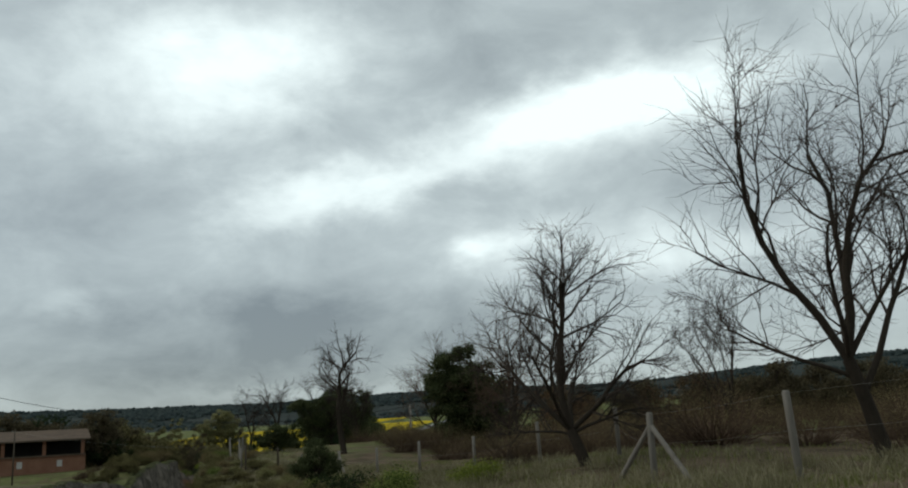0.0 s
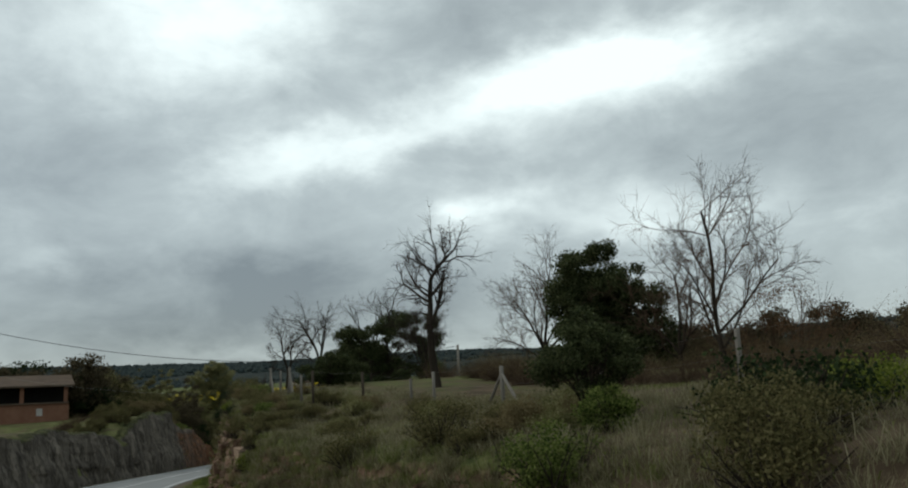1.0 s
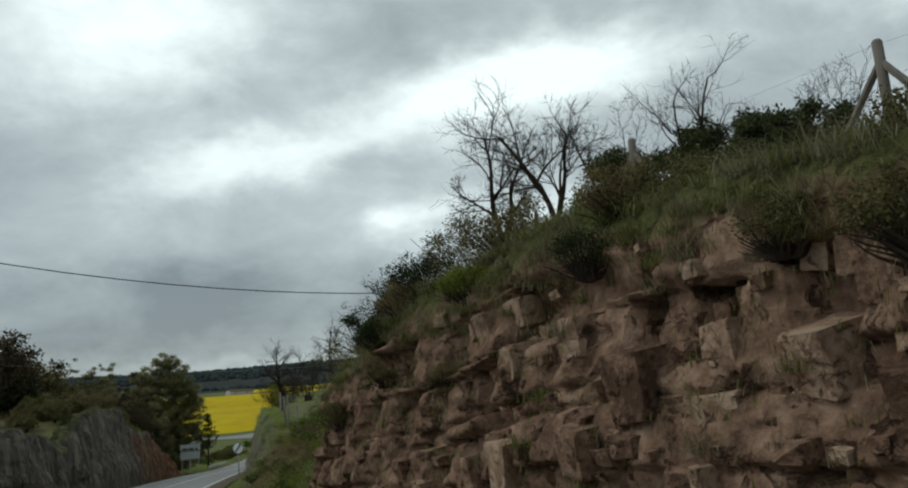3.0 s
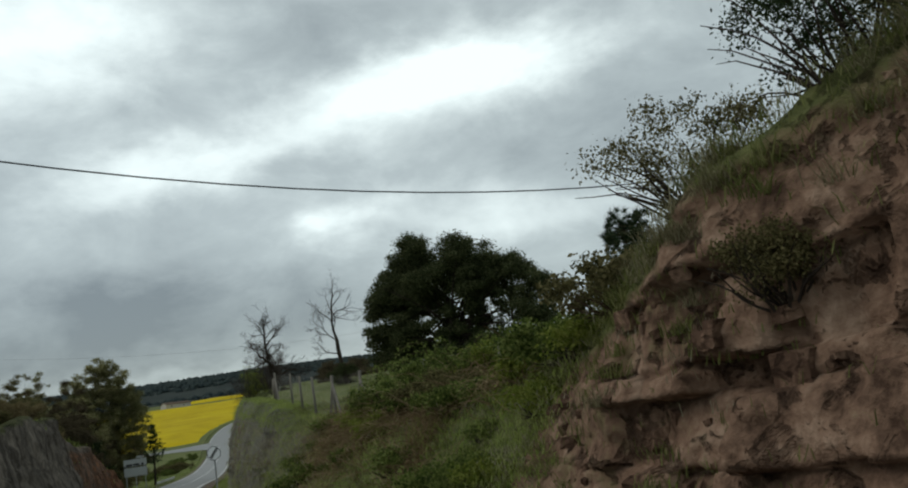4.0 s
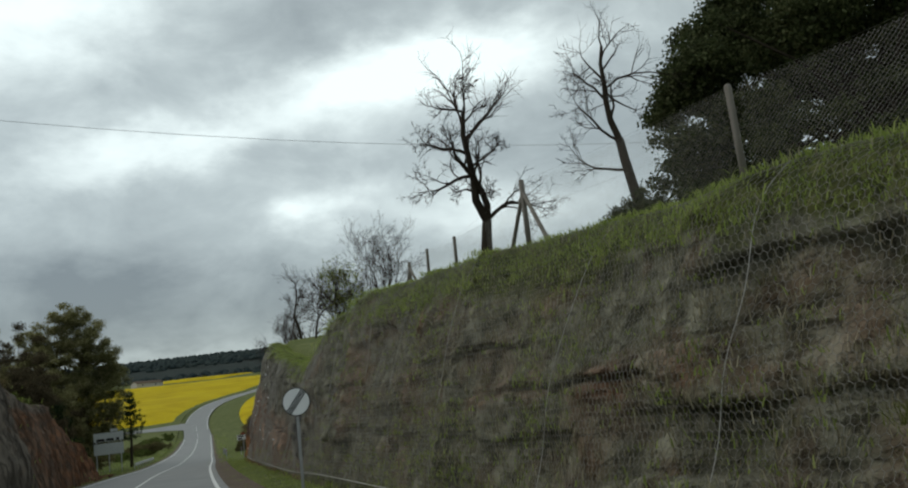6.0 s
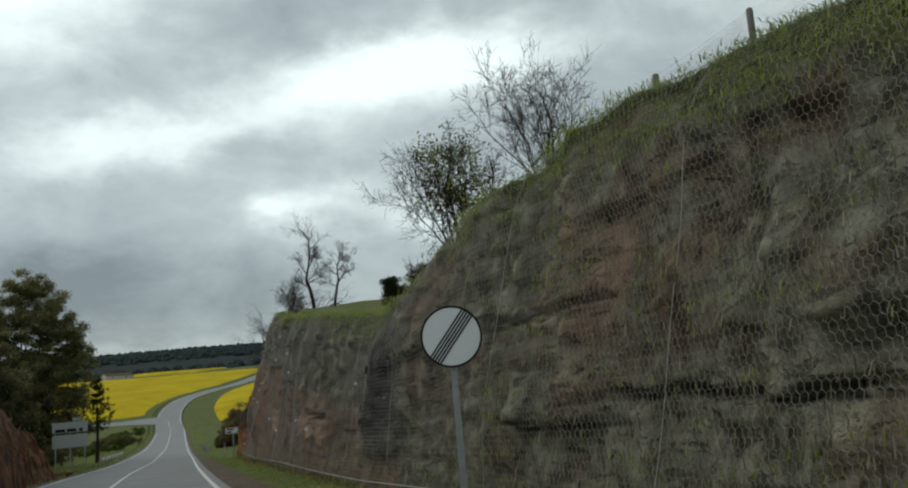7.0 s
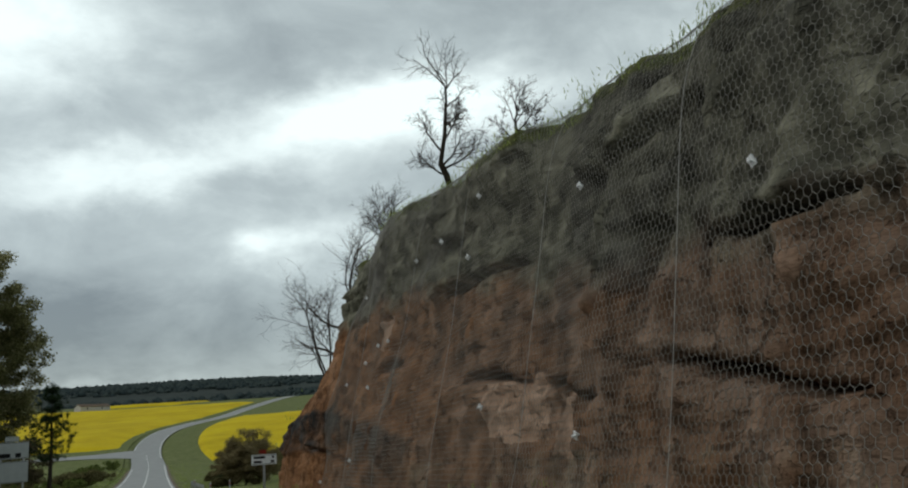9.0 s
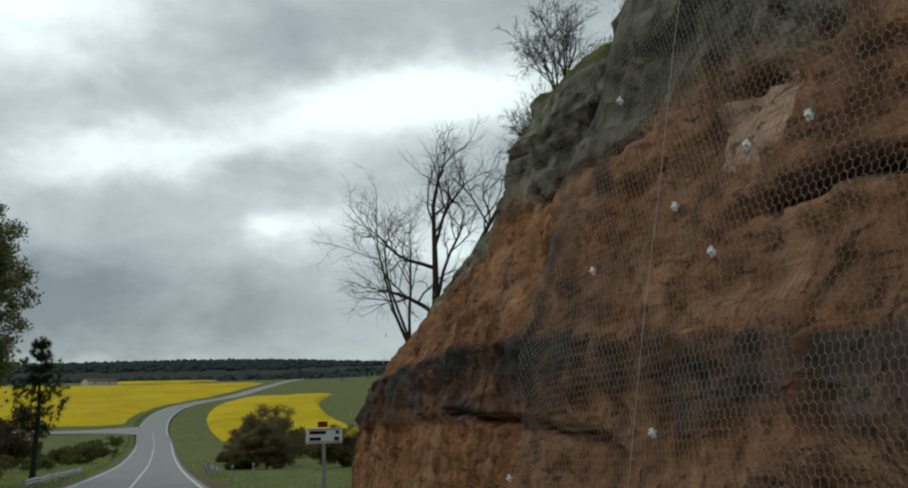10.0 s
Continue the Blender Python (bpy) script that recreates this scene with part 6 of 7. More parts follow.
# ---------------------------------------------------------------- rapeseed fields and far woods
def field(name, label, s0, s1, d_of, lift, seed):
    ss = np.arange(s0, s1 + 0.1, 5.0)
    us = np.linspace(0, 1, 26)
    verts = []
    for s in ss:
        a, b = d_of(s)
        for u in us:
            d = a + (b - a) * u
            p = spot(s, d, 0.0)
            rim = min(u, 1 - u, (s - s0) / (s1 - s0), (s1 - s) / (s1 - s0))
            verts.append((p.x, p.y, p.z + (lift + 0.25 * rough(p.x, p.y, seed, 6.0) if rim > 0.001 else -0.1)))
    n = len(us)
    i, j = np.meshgrid(np.arange(len(ss) - 1), np.arange(n - 1), indexing="ij")
    a = (i * n + j).ravel()
    me = quick_mesh(name, np.array(verts), np.stack([a, a + 1, a + n + 1, a + n], 1), 4)
    me.materials.append(m_rape)
    tagged(new(name, me), label, "crop field", kind="stuff")


field("rapeseed_field", "bright yellow flowering rapeseed field on the far slope", 385, 660, lambda s: (-260 + 0.1 * s, -9 - 0.01 * (s - 385)), 1.0, 1)
field("rapeseed_field", "bright yellow flowering rapeseed field on the far slope", 690, 760, lambda s: (-120, -70), 1.0, 2)
field("rapeseed_field", "bright yellow flowering rapeseed field beside the climbing road", 330, 530, lambda s: (12, 48), 1.0, 3)


def far_wood():
    rng = random.Random(77)
    verts, faces = [], []
    ico = [(0, 0, 1.0), (0.5, 0, 0.45), (-0.25, 0.43, 0.5), (-0.25, -0.43, 0.42), (0.42, 0.3, 0.1), (-0.45, 0.2, 0.08), (0.02, -0.5, 0.1)]
    tri = [(0, 1, 2), (0, 2, 3), (0, 3, 1), (1, 4, 2), (2, 5, 3), (3, 6, 1), (1, 6, 4), (2, 4, 5), (3, 5, 6), (4, 6, 5)]
    for _ in range(24000):
        a = radians(rng.uniform(-45, 75))
        r = 760 + 760 * rng.random() ** 0.7
        if rng.random() < 0.08:
            r = rng.uniform(520, 760)
            a = radians(rng.uniform(20, 75))
        x, y = r * math.sin(a), 120 + r * math.cos(a)
        if rough(x, y, 5, 160) < -0.12 and r < 1150:
            continue
        verts.append((x, y, rng.uniform(3, 6.5) * (1 if r > 700 else 0.7), rng.uniform(0, 6.283)))
    return ico, tri, verts


ico, tri, trees = far_wood()
gs, gd = np.arange(250, 2400, 30.0), np.arange(-1500, 1500, 30.0)
GP = np.array([[tuple(at(s, d))[:2] + (ground_z(s, d),) for d in gd] for s in gs]).reshape(-1, 3)
vs, fs = [], []
base = np.array(ico)
for x, y, h, turn in trees:
    i = int(np.argmin((GP[:, 0] - x) ** 2 + (GP[:, 1] - y) ** 2))
    z = GP[i, 2]
    o = len(vs)
    c, s_ = math.cos(turn), math.sin(turn)
    w = h * 1.7
    for px, py, pz in ico:
        vs.append((x + (px * c - py * s_) * w, y + (px * s_ + py * c) * w, z - 1.5 + pz * h))
    fs += [(a + o, b + o, e + o) for a, b, e in tri]
me = quick_mesh("far_wood", np.array(vs), np.array(fs), 3)
me.materials.append(m_forest)
tagged(new("far_wood", me), "dark wooded ridge along the horizon", "woods", kind="stuff")


# ---------------------------------------------------------------- netting, ropes and anchors on the rock face
def net_grid():
    """A smooth drape a hand's width in front of the rock: rows along the road, columns up the face."""
    ss = np.arange(79.0, 147.01, 0.5)
    vv = np.linspace(0.03, 1.06, 30)
    pts = np.zeros((len(ss), len(vv), 3))
    for i, s in enumerate(ss):
        for j, v in enumerate(vv):
            best = None
            for dv in (-0.03, 0.0, 0.03):
                p, way, h = surface(s, v + dv, 1.0)
                q = surface(s, v, 0.0)[0]
                out = (p - q).dot(way)
                best = out if best is None else max(best, out)
            pts[i, j] = tuple(q + way * (best + 0.03))
    # let it hang: even out bumps along both ways
    for _ in range(2):
        pts[1:-1] = 0.25 * pts[:-2] + 0.5 * pts[1:-1] + 0.25 * pts[2:]
        pts[:, 1:-1] = 0.25 * pts[:, :-2] + 0.5 * pts[:, 1:-1] + 0.25 * pts[:, 2:]
    for i in range(len(ss)):
        w = on_road(ss[i])[1]
        pts[i, :, 0] -= 0.05 * w[1]
        pts[i, :, 1] += 0.05 * w[0]
    return ss, vv, pts


NET_S, NET_V, NET_P = net_grid()


def net_at(s, v):
    """Places on the drape for arrays of s and v."""
    i = np.clip((s - NET_S[0]) / 0.5, 0, len(NET_S) - 1.001)
    j = np.clip((v - NET_V[0]) / (NET_V[1] - NET_V[0]), 0, len(NET_V) - 1.001)
    a, b = i.astype(int), j.astype(int)
    u, w = (i - a)[:, None], (j - b)[:, None]
    return (NET_P[a, b] * (1 - u) + NET_P[a + 1, b] * u) * (1 - w) + (NET_P[a, b + 1] * (1 - u) + NET_P[a + 1, b + 1] * u) * w


def netting(cell_w, cell_h, radius):
    starts, ends = [], []
    lengths = np.linalg.norm(np.diff(NET_P, axis=1), axis=2).sum(1)
    n = int((NET_S[-1] - NET_S[0]) / cell_w)
    for k in range(n):
        s = NET_S[0] + k * cell_w
        tall = float(np.interp(s, NET_S, lengths))
        rows = int(tall / (cell_h * 0.75))
        r = np.arange(rows)
        span = NET_V[-1] - NET_V[0]
        x = s + (r % 2) * cell_w / 2
        y0 = NET_V[0] + r * cell_h * 0.75 / tall * span
        twist = NET_V[0] + (r * 0.75 + 0.5) * cell_h / tall * span
        nxt = NET_V[0] + (r + 1) * cell_h * 0.75 / tall * span
        starts += [(x, y0), (x, twist), (x, twist)]
        ends += [(x, twist), (x + cell_w / 2, nxt), (x - cell_w / 2, nxt)]
    a = net_at(np.concatenate([p[0] for p in starts]), np.concatenate([p[1] for p in starts]))
    b = net_at(np.concatenate([p[0] for p in ends]), np.concatenate([p[1] for p in ends]))
    d = b - a
    ln = np.linalg.norm(d, axis=1, keepdims=True)
    ok = (ln[:, 0] > 0.01) & (ln[:, 0] < 0.4)
    a, b, d = a[ok], b[ok], d[ok] / ln[ok]
    u = np.cross(d, [0.3, 0.5, 0.8])
    u /= np.linalg.norm(u, axis=1, keepdims=True)
    w = np.cross(d, u)
    ring = [u, -0.5 * u + 0.866 * w, -0.5 * u - 0.866 * w]
    v = np.stack([a + radius * q for q in ring] + [b + radius * q for q in ring], 1).reshape(-1, 3)
    k = np.arange(len(a))[:, None] * 6
    f = np.concatenate([k + [0, 1, 4, 3], k + [1, 2, 5, 4], k + [2, 0, 3, 5]])
    return quick_mesh("rockfall_netting", v, f, 4)


net = thing("rockfall_netting", Vector(net_at(np.array([120.0]), np.array([0.05]))[0]), "grey hexagonal wire netting hung over the rock face", "netting")
no = net.matrix_basis.translation
me = netting(0.088, 0.115, 0.0031)
me.transform(Matrix.Translation(-no))
tagged(part("wire_mesh", me, m_wire, net, "twisted hexagonal wire mesh"), kind="stuff")
rngn = random.Random(4)
s = 84.0
while s < 146:
    mb = Mesh()
    vs_ = np.linspace(0.04, 1.04, 22)
    pts = net_at(s + 0.12 * vs_ * math.sin(s * 7), vs_)
    for _ in range(8):
        pts[1:-1] = 0.25 * pts[:-2] + 0.5 * pts[1:-1] + 0.25 * pts[2:]
    w = on_road(s)[1]
    mb.tube([Vector(p) - no + Vector((-w[1], w[0], 0)) * 0.05 for p in pts], [0.0048] * 22, 5, cap=False)
    part("rope", mb, m_rope, net, "pale steel rope")
    s += rngn.uniform(3.2, 5.4)
mb = Mesh()
ss_ = np.arange(80, 146.5, 0.8)
pts = net_at(ss_, 0.04 + 0.006 * np.sin(ss_ * 0.31))
for _ in range(12):
    pts[1:-1] = 0.25 * pts[:-2] + 0.5 * pts[1:-1] + 0.25 * pts[2:]
mb.tube([Vector(p) - no + Vector((-0.05, 0.0, 0.06)) for p in pts], [0.013] * len(ss_), 5, cap=False)
part("bottom_rope", mb, m_rope, net, "pale steel rope along the foot of the netting")
# anchor plates with their bolts: s and height
for s, h in ((145.5, 5.82), (142.4, 4.05), (142.8, 3.10), (143.6, 3.78), (145.2, 3.41), (147.0, 1.10), (143.5, 1.43), (136.1, 5.83), (138.3, 5.55), (136.3, 4.75), (140.4, 5.65), (134.6, 2.03), (141.6, 4.04), (124.0, 1.73), (121.9, 1.40), (131.4, 1.47), (131.9, 4.66), (128.0, 3.6), (116.0, 2.4)):
    v = h / max(edge_height(s), 0.1)
    if s > 147:
        v = 0.45 * h / 3.2
    p = Vector(net_at(np.array([s]), np.array([v]))[0]) - no
    w = on_road(s)[1]
    m = Matrix.Translation(p + Vector((-w[1], w[0], 0)) * 0.03) @ pose(0, 0, 0, 0, 0, heading(s) + 90) @ pose(0, 0, 0, -12, rngn.uniform(-25, 25), 0)
    mb = Mesh()
    mb.box(-0.035, 0.035, -0.008, 0.008, -0.05, 0.05, m)
    pl = part("anchor_plate", mb, m_plate, net, "small pale steel anchor plate")
    mb = Mesh()
    mb.tube([m @ Vector((0, 0.0, 0)), m @ Vector((0, 0.045, 0)), m @ Vector((0, 0.05, 0))], [0.018, 0.018, 0.008], 6)
    mb.tube([m @ Vector((0, -0.045, 0)), m @ Vector((0, 0.0, 0))], [0.018, 0.018], 6)
    part("bolt", mb, m_plate, pl)


# ---------------------------------------------------------------- grass and stalks
def on_face(count, s0, s1, v0, v1, strength, seed, keep=None):
    rng = random.Random(seed)
    out = []
    while len(out) < count:
        s, v = rng.uniform(s0, s1), rng.uniform(v0, v1)
        if keep and rng.random() > keep(s, v):
            continue
        p, way, h = surface(s, v, strength)
        out.append((p.x, p.y, p.z))
    return out


def patchy(s, d, rng):
    p = at(s, d)
    return rough(p.x, p.y, 11, 2.6) + 0.4 * rng.random() > -0.05


blades("dry_grass", "tall pale dry grass on the bank", scatter(4200, -2, 36, 3.3, 11.0, 1, patchy), m_straw2, 0.17, 0.004, 1, 0.8, 8, 0.13)
blades("green_grass", "olive-green grass on the bank", scatter(6500, -2, 36, 2.9, 13.0, 2, patchy), m_olivegrass, 0.11, 0.006, 2, 0.8, 8, 0.15)
blades("grass_tussock", "olive and straw-coloured tussocks on the stony bank", on_face(620, 18, 62, 0.08, 1.25, 0.8, 31, lambda s, v: 1.0 if s < 38 or v > 0.72 else 0.08), m_straw2, 0.24, 0.004, 31, 1.5, 90, 0.09)
blades("grass_tussock", "green tussocks on the stony bank", on_face(420, 18, 62, 0.08, 1.25, 0.8, 32, lambda s, v: 1.0 if s < 38 or v > 0.72 else 0.10), m_olivegrass, 0.20, 0.005, 32, 1.5, 90, 0.09)
blades("dry_grass", "tall pale dry grass along the top of the broken rock", scatter(2600, 34, 66, lambda s: section(s)[2][0] - 0.5, lambda s: section(s)[2][0] + 4.0, 3, patchy), m_straw, 0.14, 0.004, 3, 0.8, 9, 0.13)
blades("green_grass", "olive-green grass along the top of the broken rock", scatter(2400, 34, 66, lambda s: section(s)[2][0] - 0.7, lambda s: section(s)[2][0] + 4.0, 4, patchy), m_olivegrass, 0.11, 0.006, 4, 0.7, 9, 0.14)
blades("dry_grass", "dry grass hanging on the ledges of the broken rock", on_face(2600, 24, 65, 0.1, 1.25, 0.8, 5, lambda s, v: 0.25 + 0.6 * (v > 0.8)), m_olivegrass, 0.16, 0.005, 5, 1.0, 9, 0.12)
blades("green_grass", "lush green grass on the slope between the rock faces", scatter(15000, 63, 84, 2.6, 10.5, 6), m_grassblade, 0.13, 0.006, 6, 1.3, 8, 0.16)
blades("dry_grass", "matted straw-coloured grass on the slope", scatter(4200, 63, 84, 2.8, 9.0, 26, lambda s, d, r: rough(s, d, 9, 1.3) + 0.4 * r.random() > 0.05), m_straw, 0.13, 0.005, 26, 2.2, 9, 0.16)
blades("dead_bracken", "brown dead bracken on the slope", scatter(1700, 66, 81, 4.6, 7.2, 7, lambda s, d, r: rough(s, d, 3, 1.6) + 0.25 * (69 < s < 79 and 5.5 < d < 6.8) + 0.35 * (r.random() - 0.5) > 0.14), m_fern, 0.20, 0.007, 7, 2.4, 10, 0.2)
blades("grass_tussock", "thick green grass tussocks on the slope", scatter(420, 62, 86, 2.7, 9.5, 21), m_olivegrass, 0.26, 0.005, 21, 1.5, 80, 0.10)
blades("grass_tussock", "thick olive grass tussocks on the bank", scatter(520, -2, 60, 3.2, 10.5, 22, lambda s, d, r: d > section(s)[2][0] or s < 34), m_straw2, 0.34, 0.004, 22, 1.4, 100, 0.11)
blades("green_grass", "green grass growing through the netting", on_face(5000, 80, 114, 0.05, 1.2, 1.0, 8, lambda s, v: min(1, max(0.05, (112 - s) / 16)) * (0.14 + 0.45 * (rough(s, v * 4, 12, 2.2) > 0.1) + 0.75 * (v > 0.82))), m_grassblade, 0.11, 0.008, 8, 0.9, 7, 0.12)
blades("dry_grass", "dry grass growing through the netting", on_face(4600, 80, 118, 0.05, 1.0, 1.0, 9, lambda s, v: min(1, max(0.05, (112 - s) / 16)) * (0.8 if v < 0.75 else 0.3)), m_straw, 0.16, 0.006, 9, 0.9, 6, 0.12)
blades("green_grass", "thick green grass hanging over the top of the netting", on_face(5200, 79, 121, 0.86, 1.25, 1.0, 33), m_grassblade, 0.07, 0.006, 33, 1.3, 9, 0.14)
blades("green_grass", "grass along the top edge of the rock face", on_face(4200, 104, 165, 0.95, 1.3, 1.0, 10), m_grassblade, 0.10, 0.007, 10, 0.8, 7, 0.16)
blades("green_grass", "short green grass on the road verge", scatter(4200, 60, 200, lambda s: 2.5, lambda s: foot(s) + 0.2, 11), m_grassblade, 0.14, 0.008, 11, 0.6, 7, 0.12)
blades("green_grass", "short green grass on the verge across the road", scatter(2200, 120, 330, -14.0, -5.7, 12), m_grassblade, 0.25, 0.02, 12, 0.6, 6, 0.3)
blades("green_grass", "short green grass beside the road beyond the cutting", scatter(2400, 158, 330, 2.8, 22.0, 13), m_grassblade, 0.28, 0.02, 13, 0.6, 6, 0.35)


# ---------------------------------------------------------------- signs
def disc(mb, radius, y0, y1, sides=40, x=0.0, z=0.0):
    o = len(mb.v)
    for y in (y0, y1):
        for k in range(sides):
            a = 2 * math.pi * k / sides
            mb.v.append(Vector((x + radius * math.cos(a), y, z + radius * math.sin(a))))
    mb.f.append(tuple(o + k for k in range(sides)))
    mb.f.append(tuple(o + sides + k for k in reversed(range(sides))))
    for k in range(sides):
        n = (k + 1) % sides
        mb.f.append((o + n, o + k, o + sides + k, o + sides + n))


def end_sign():
    """Round white sign with a black rim and slanting stripes; its face looks against the lane (-y)."""
    t = thing("road_sign", spot(105.05, 3.66, -0.05), "round white end-of-restriction sign with slanting black stripes on a steel post", "road sign", turn=heading(105) - 18)
    mb = Mesh()
    mb.box(-0.04, 0.04, 0.02, 0.06, -0.4, 2.5)
    part("post", mb, m_zinc, t)
    mb = Mesh()
    disc(mb, 0.385, -0.02, 0.015, 48, 0, 2.4)
    face = part("panel", mb, m_signback, t, "white round panel")
    mb = Mesh()
    disc(mb, 0.362, -0.026, -0.021, 48, 0, 2.4)
    part("face", mb, m_signwhite, face)
    mb = Mesh()
    o = 0
    for k in range(48):
        a0, a1 = 2 * math.pi * k / 48, 2 * math.pi * (k + 1) / 48
        q = [Vector((r * math.cos(a), -0.0285, 2.4 + r * math.sin(a))) for a, r in ((a0, 0.360), (a1, 0.360), (a1, 0.385), (a0, 0.385))]
        mb.add(q, [(0, 1, 2, 3)])
    part("rim", mb, m_black, face, "black rim")
    for j in range(5):
        mb = Mesh()
        off = (j - 2) * 0.036
        ln = math.sqrt(0.360**2 - off**2)
        m = pose(0, -0.0285, 2.4, 0, -52, 0)
        mb.box(-ln, ln, -0.001, 0.001, off - 0.011, off + 0.011, m)
        part("stripe", mb, m_black, face, "black slanting stripe")
    return t


end_sign()


def plate_sign(name, s, d, label, panels, posts, turn, sheet):
    """panels: (x0, x1, z0, z1, bars), bars: dark rows of writing (x0, x1, z0, z1)."""
    t = thing(name, spot(s, d), label, "road sign", turn=turn)
    for x0, x1, z0, z1, bars, tag in panels:
        mb = Mesh()
        mb.box(x0, x1, -0.03, 0.0, z0, z1)
        pn = part("panel", mb, sheet if tag != "red" else m_redsign, t, "red panel" if tag == "red" else "pale panel")
        mb = Mesh()
        mb.box(x0 + 0.03, x1 - 0.03, -0.034, -0.031, z0 + 0.03, z0 + 0.05)
        mb.box(x0 + 0.03, x1 - 0.03, -0.034, -0.031, z1 - 0.05, z1 - 0.03)
        part("border", mb, m_black, pn)
        for a, b, c, e in bars:
            mb = Mesh()
            mb.box(a, b, -0.035, -0.031, c, e)
            part("bar", mb, m_black, pn)
    for x, z in posts:
        mb = Mesh()
        mb.box(x - 0.05, x + 0.05, 0.002, 0.09, -0.4, z)
        part("post", mb, m_zinc, t)
    return t


plate_sign("direction_sign", 179.0, -8.6, "two pale grey direction panels with dark lettering on three steel posts",
           [(-1.45, 1.45, 3.3, 4.25, [(-1.2, -0.4, 3.38, 3.62), (-0.25, 0.5, 3.38, 3.62), (0.75, 1.05, 3.38, 3.62)], ""), (-1.45, 1.45, 1.95, 3.15, [], ""), (0.2, 0.9, 4.28, 4.6, [], "")],
           [(-1.2, 4.1), (0.0, 4.1), (1.2, 4.1)], heading(178) + 6, m_signgrey)
plate_sign("direction_sign", 162.3, 4.6, "white direction sign with dark lettering on one steel post",
           [(-0.55, 0.55, 1.85, 2.3, [(-0.45, 0.05, 2.12, 2.22), (-0.45, -0.1, 1.93, 2.03), (0.35, 0.45, 2.12, 2.22), (0.3, 0.45, 1.93, 2.03)], ""), (-0.2, 0.1, 2.33, 2.5, [], "red")],
           [(0.0, 2.3)], heading(162) - 4, m_signwhite)


def marker_post(s, d):
    t = thing("marker_post", spot(s, d), "slim pale delineator post with a reflector", "marker post", "marker posts")
    mb = Mesh()
    mb.tube([Vector((0, 0, -0.2)), Vector((0, 0, 1.0)), Vector((0, 0, 1.05))], [0.055, 0.055, 0.03], 8)
    part("post", mb, m_zinc, t)
    mb = Mesh()
    mb.box(-0.03, 0.03, -0.065, -0.05, 0.78, 0.92)
    part("reflector", mb, m_redsign, t, "reddish reflector")


for s, d in ((181.5, 3.3), (190.0, 5.2), (205.0, 3.3)):
    marker_post(s, d)


def guardrail(s0, s1, d, name="guardrail"):
    t = thing(name, spot(s0, d), "grey steel guardrail on short posts", "guardrail")
    o = t.matrix_basis.translation
    mb = Mesh()
    prof = [(-0.0, 0.0), (0.06, 0.05), (0.06, 0.11), (0.0, 0.16), (0.06, 0.21), (0.06, 0.27), (0.0, 0.31)]
    ss = np.arange(s0, s1 + 0.1, 2.0)
    for s in ss:
        for a, b in prof:
            p = spot(s, d + a, 0)
            mb.v.append(Vector((p.x, p.y, spot(s, d, 0).z + 0.42 + b)) - o)
    n = len(prof)
    for i in range(len(ss) - 1):
        for j in range(n - 1):
            mb.f.append((i * n + j, i * n + j + 1, (i + 1) * n + j + 1, (i + 1) * n + j))
    part("rail", mb, m_zinc, t)
    for s in ss[::2]:
        mb = Mesh()
        p = spot(s, d - 0.06, 0) - o
        mb.box(p.x - 0.05, p.x + 0.05, p.y - 0.03, p.y + 0.03, p.z - 0.3, p.z + 0.72)
        part("post", mb, m_zinc, t)


guardrail(183, 215, -6.4)
guardrail(196, 222, 3.6)


# ---------------------------------------------------------------- fence on the bank
def fence_post(mb, p, h, r=0.06, lean=(0, 0)):
    mb.tube([p + Vector((0, 0, -0.3)), p + Vector((lean[0] * h, lean[1] * h, h - 0.02)), p + Vector((lean[0] * h, lean[1] * h, h))], [r, r * 0.95, r * 0.7], 8)


FENCE = [(0.5, 7.4, 1.6, 0), (3.7, 7.4, 1.6, 0), (6.9, 7.4, 1.7, 0), (9.8, 7.7, 1.7, 1), (13.2, 9.6, 1.6, 0), (16.5, 9.8, 1.6, 0), (20.0, 9.8, 1.6, 0), (23.5, 9.6, 1.6, 0), (27.0, 9.4, 1.6, 0), (30.5, 9.0, 1.6, 1), (33.8, 8.6, 1.6, 0), (35.6, 8.6, 1.5, 0), (38.8, 8.1, 1.3, 0), (40.2, 6.8, 1.45, 0), (42.2, 6.8, 1.25, 0), (45.9, 7.0, 1.4, 1), (49.5, 6.7, 1.25, 1), (54.0, 7.6, 1.5, 0),
         (57.5, 7.8, 1.5, 0), (62.0, 8.0, 1.7, 0), (66.6, 8.0, 1.8, 1), (69.9, 7.8, 1.7, 0), (74.0, 7.6, 1.7, 0), (78.5, 7.1, 1.8, 1), (80.6, 6.7, 1.8, 1), (82.9, 6.5, 1.75, 0), (85.7, 6.5, 1.7, 0), (89.1, 6.6, 1.7, 0), (95.0, 6.6, 1.75, 1), (100.1, 7.0, 1.3, 0), (103.0, 7.2, 1.2, 0), (105.2, 7.3, 1.3, 1), (109.6, 8.0, 1.3, 0)]
fence = thing("wire_fence", spot(60, 7.5), "wire mesh fence on weathered wooden posts along the bank", "fence")
fo = fence.matrix_basis.translation
tops = []
rngf = random.Random(9)
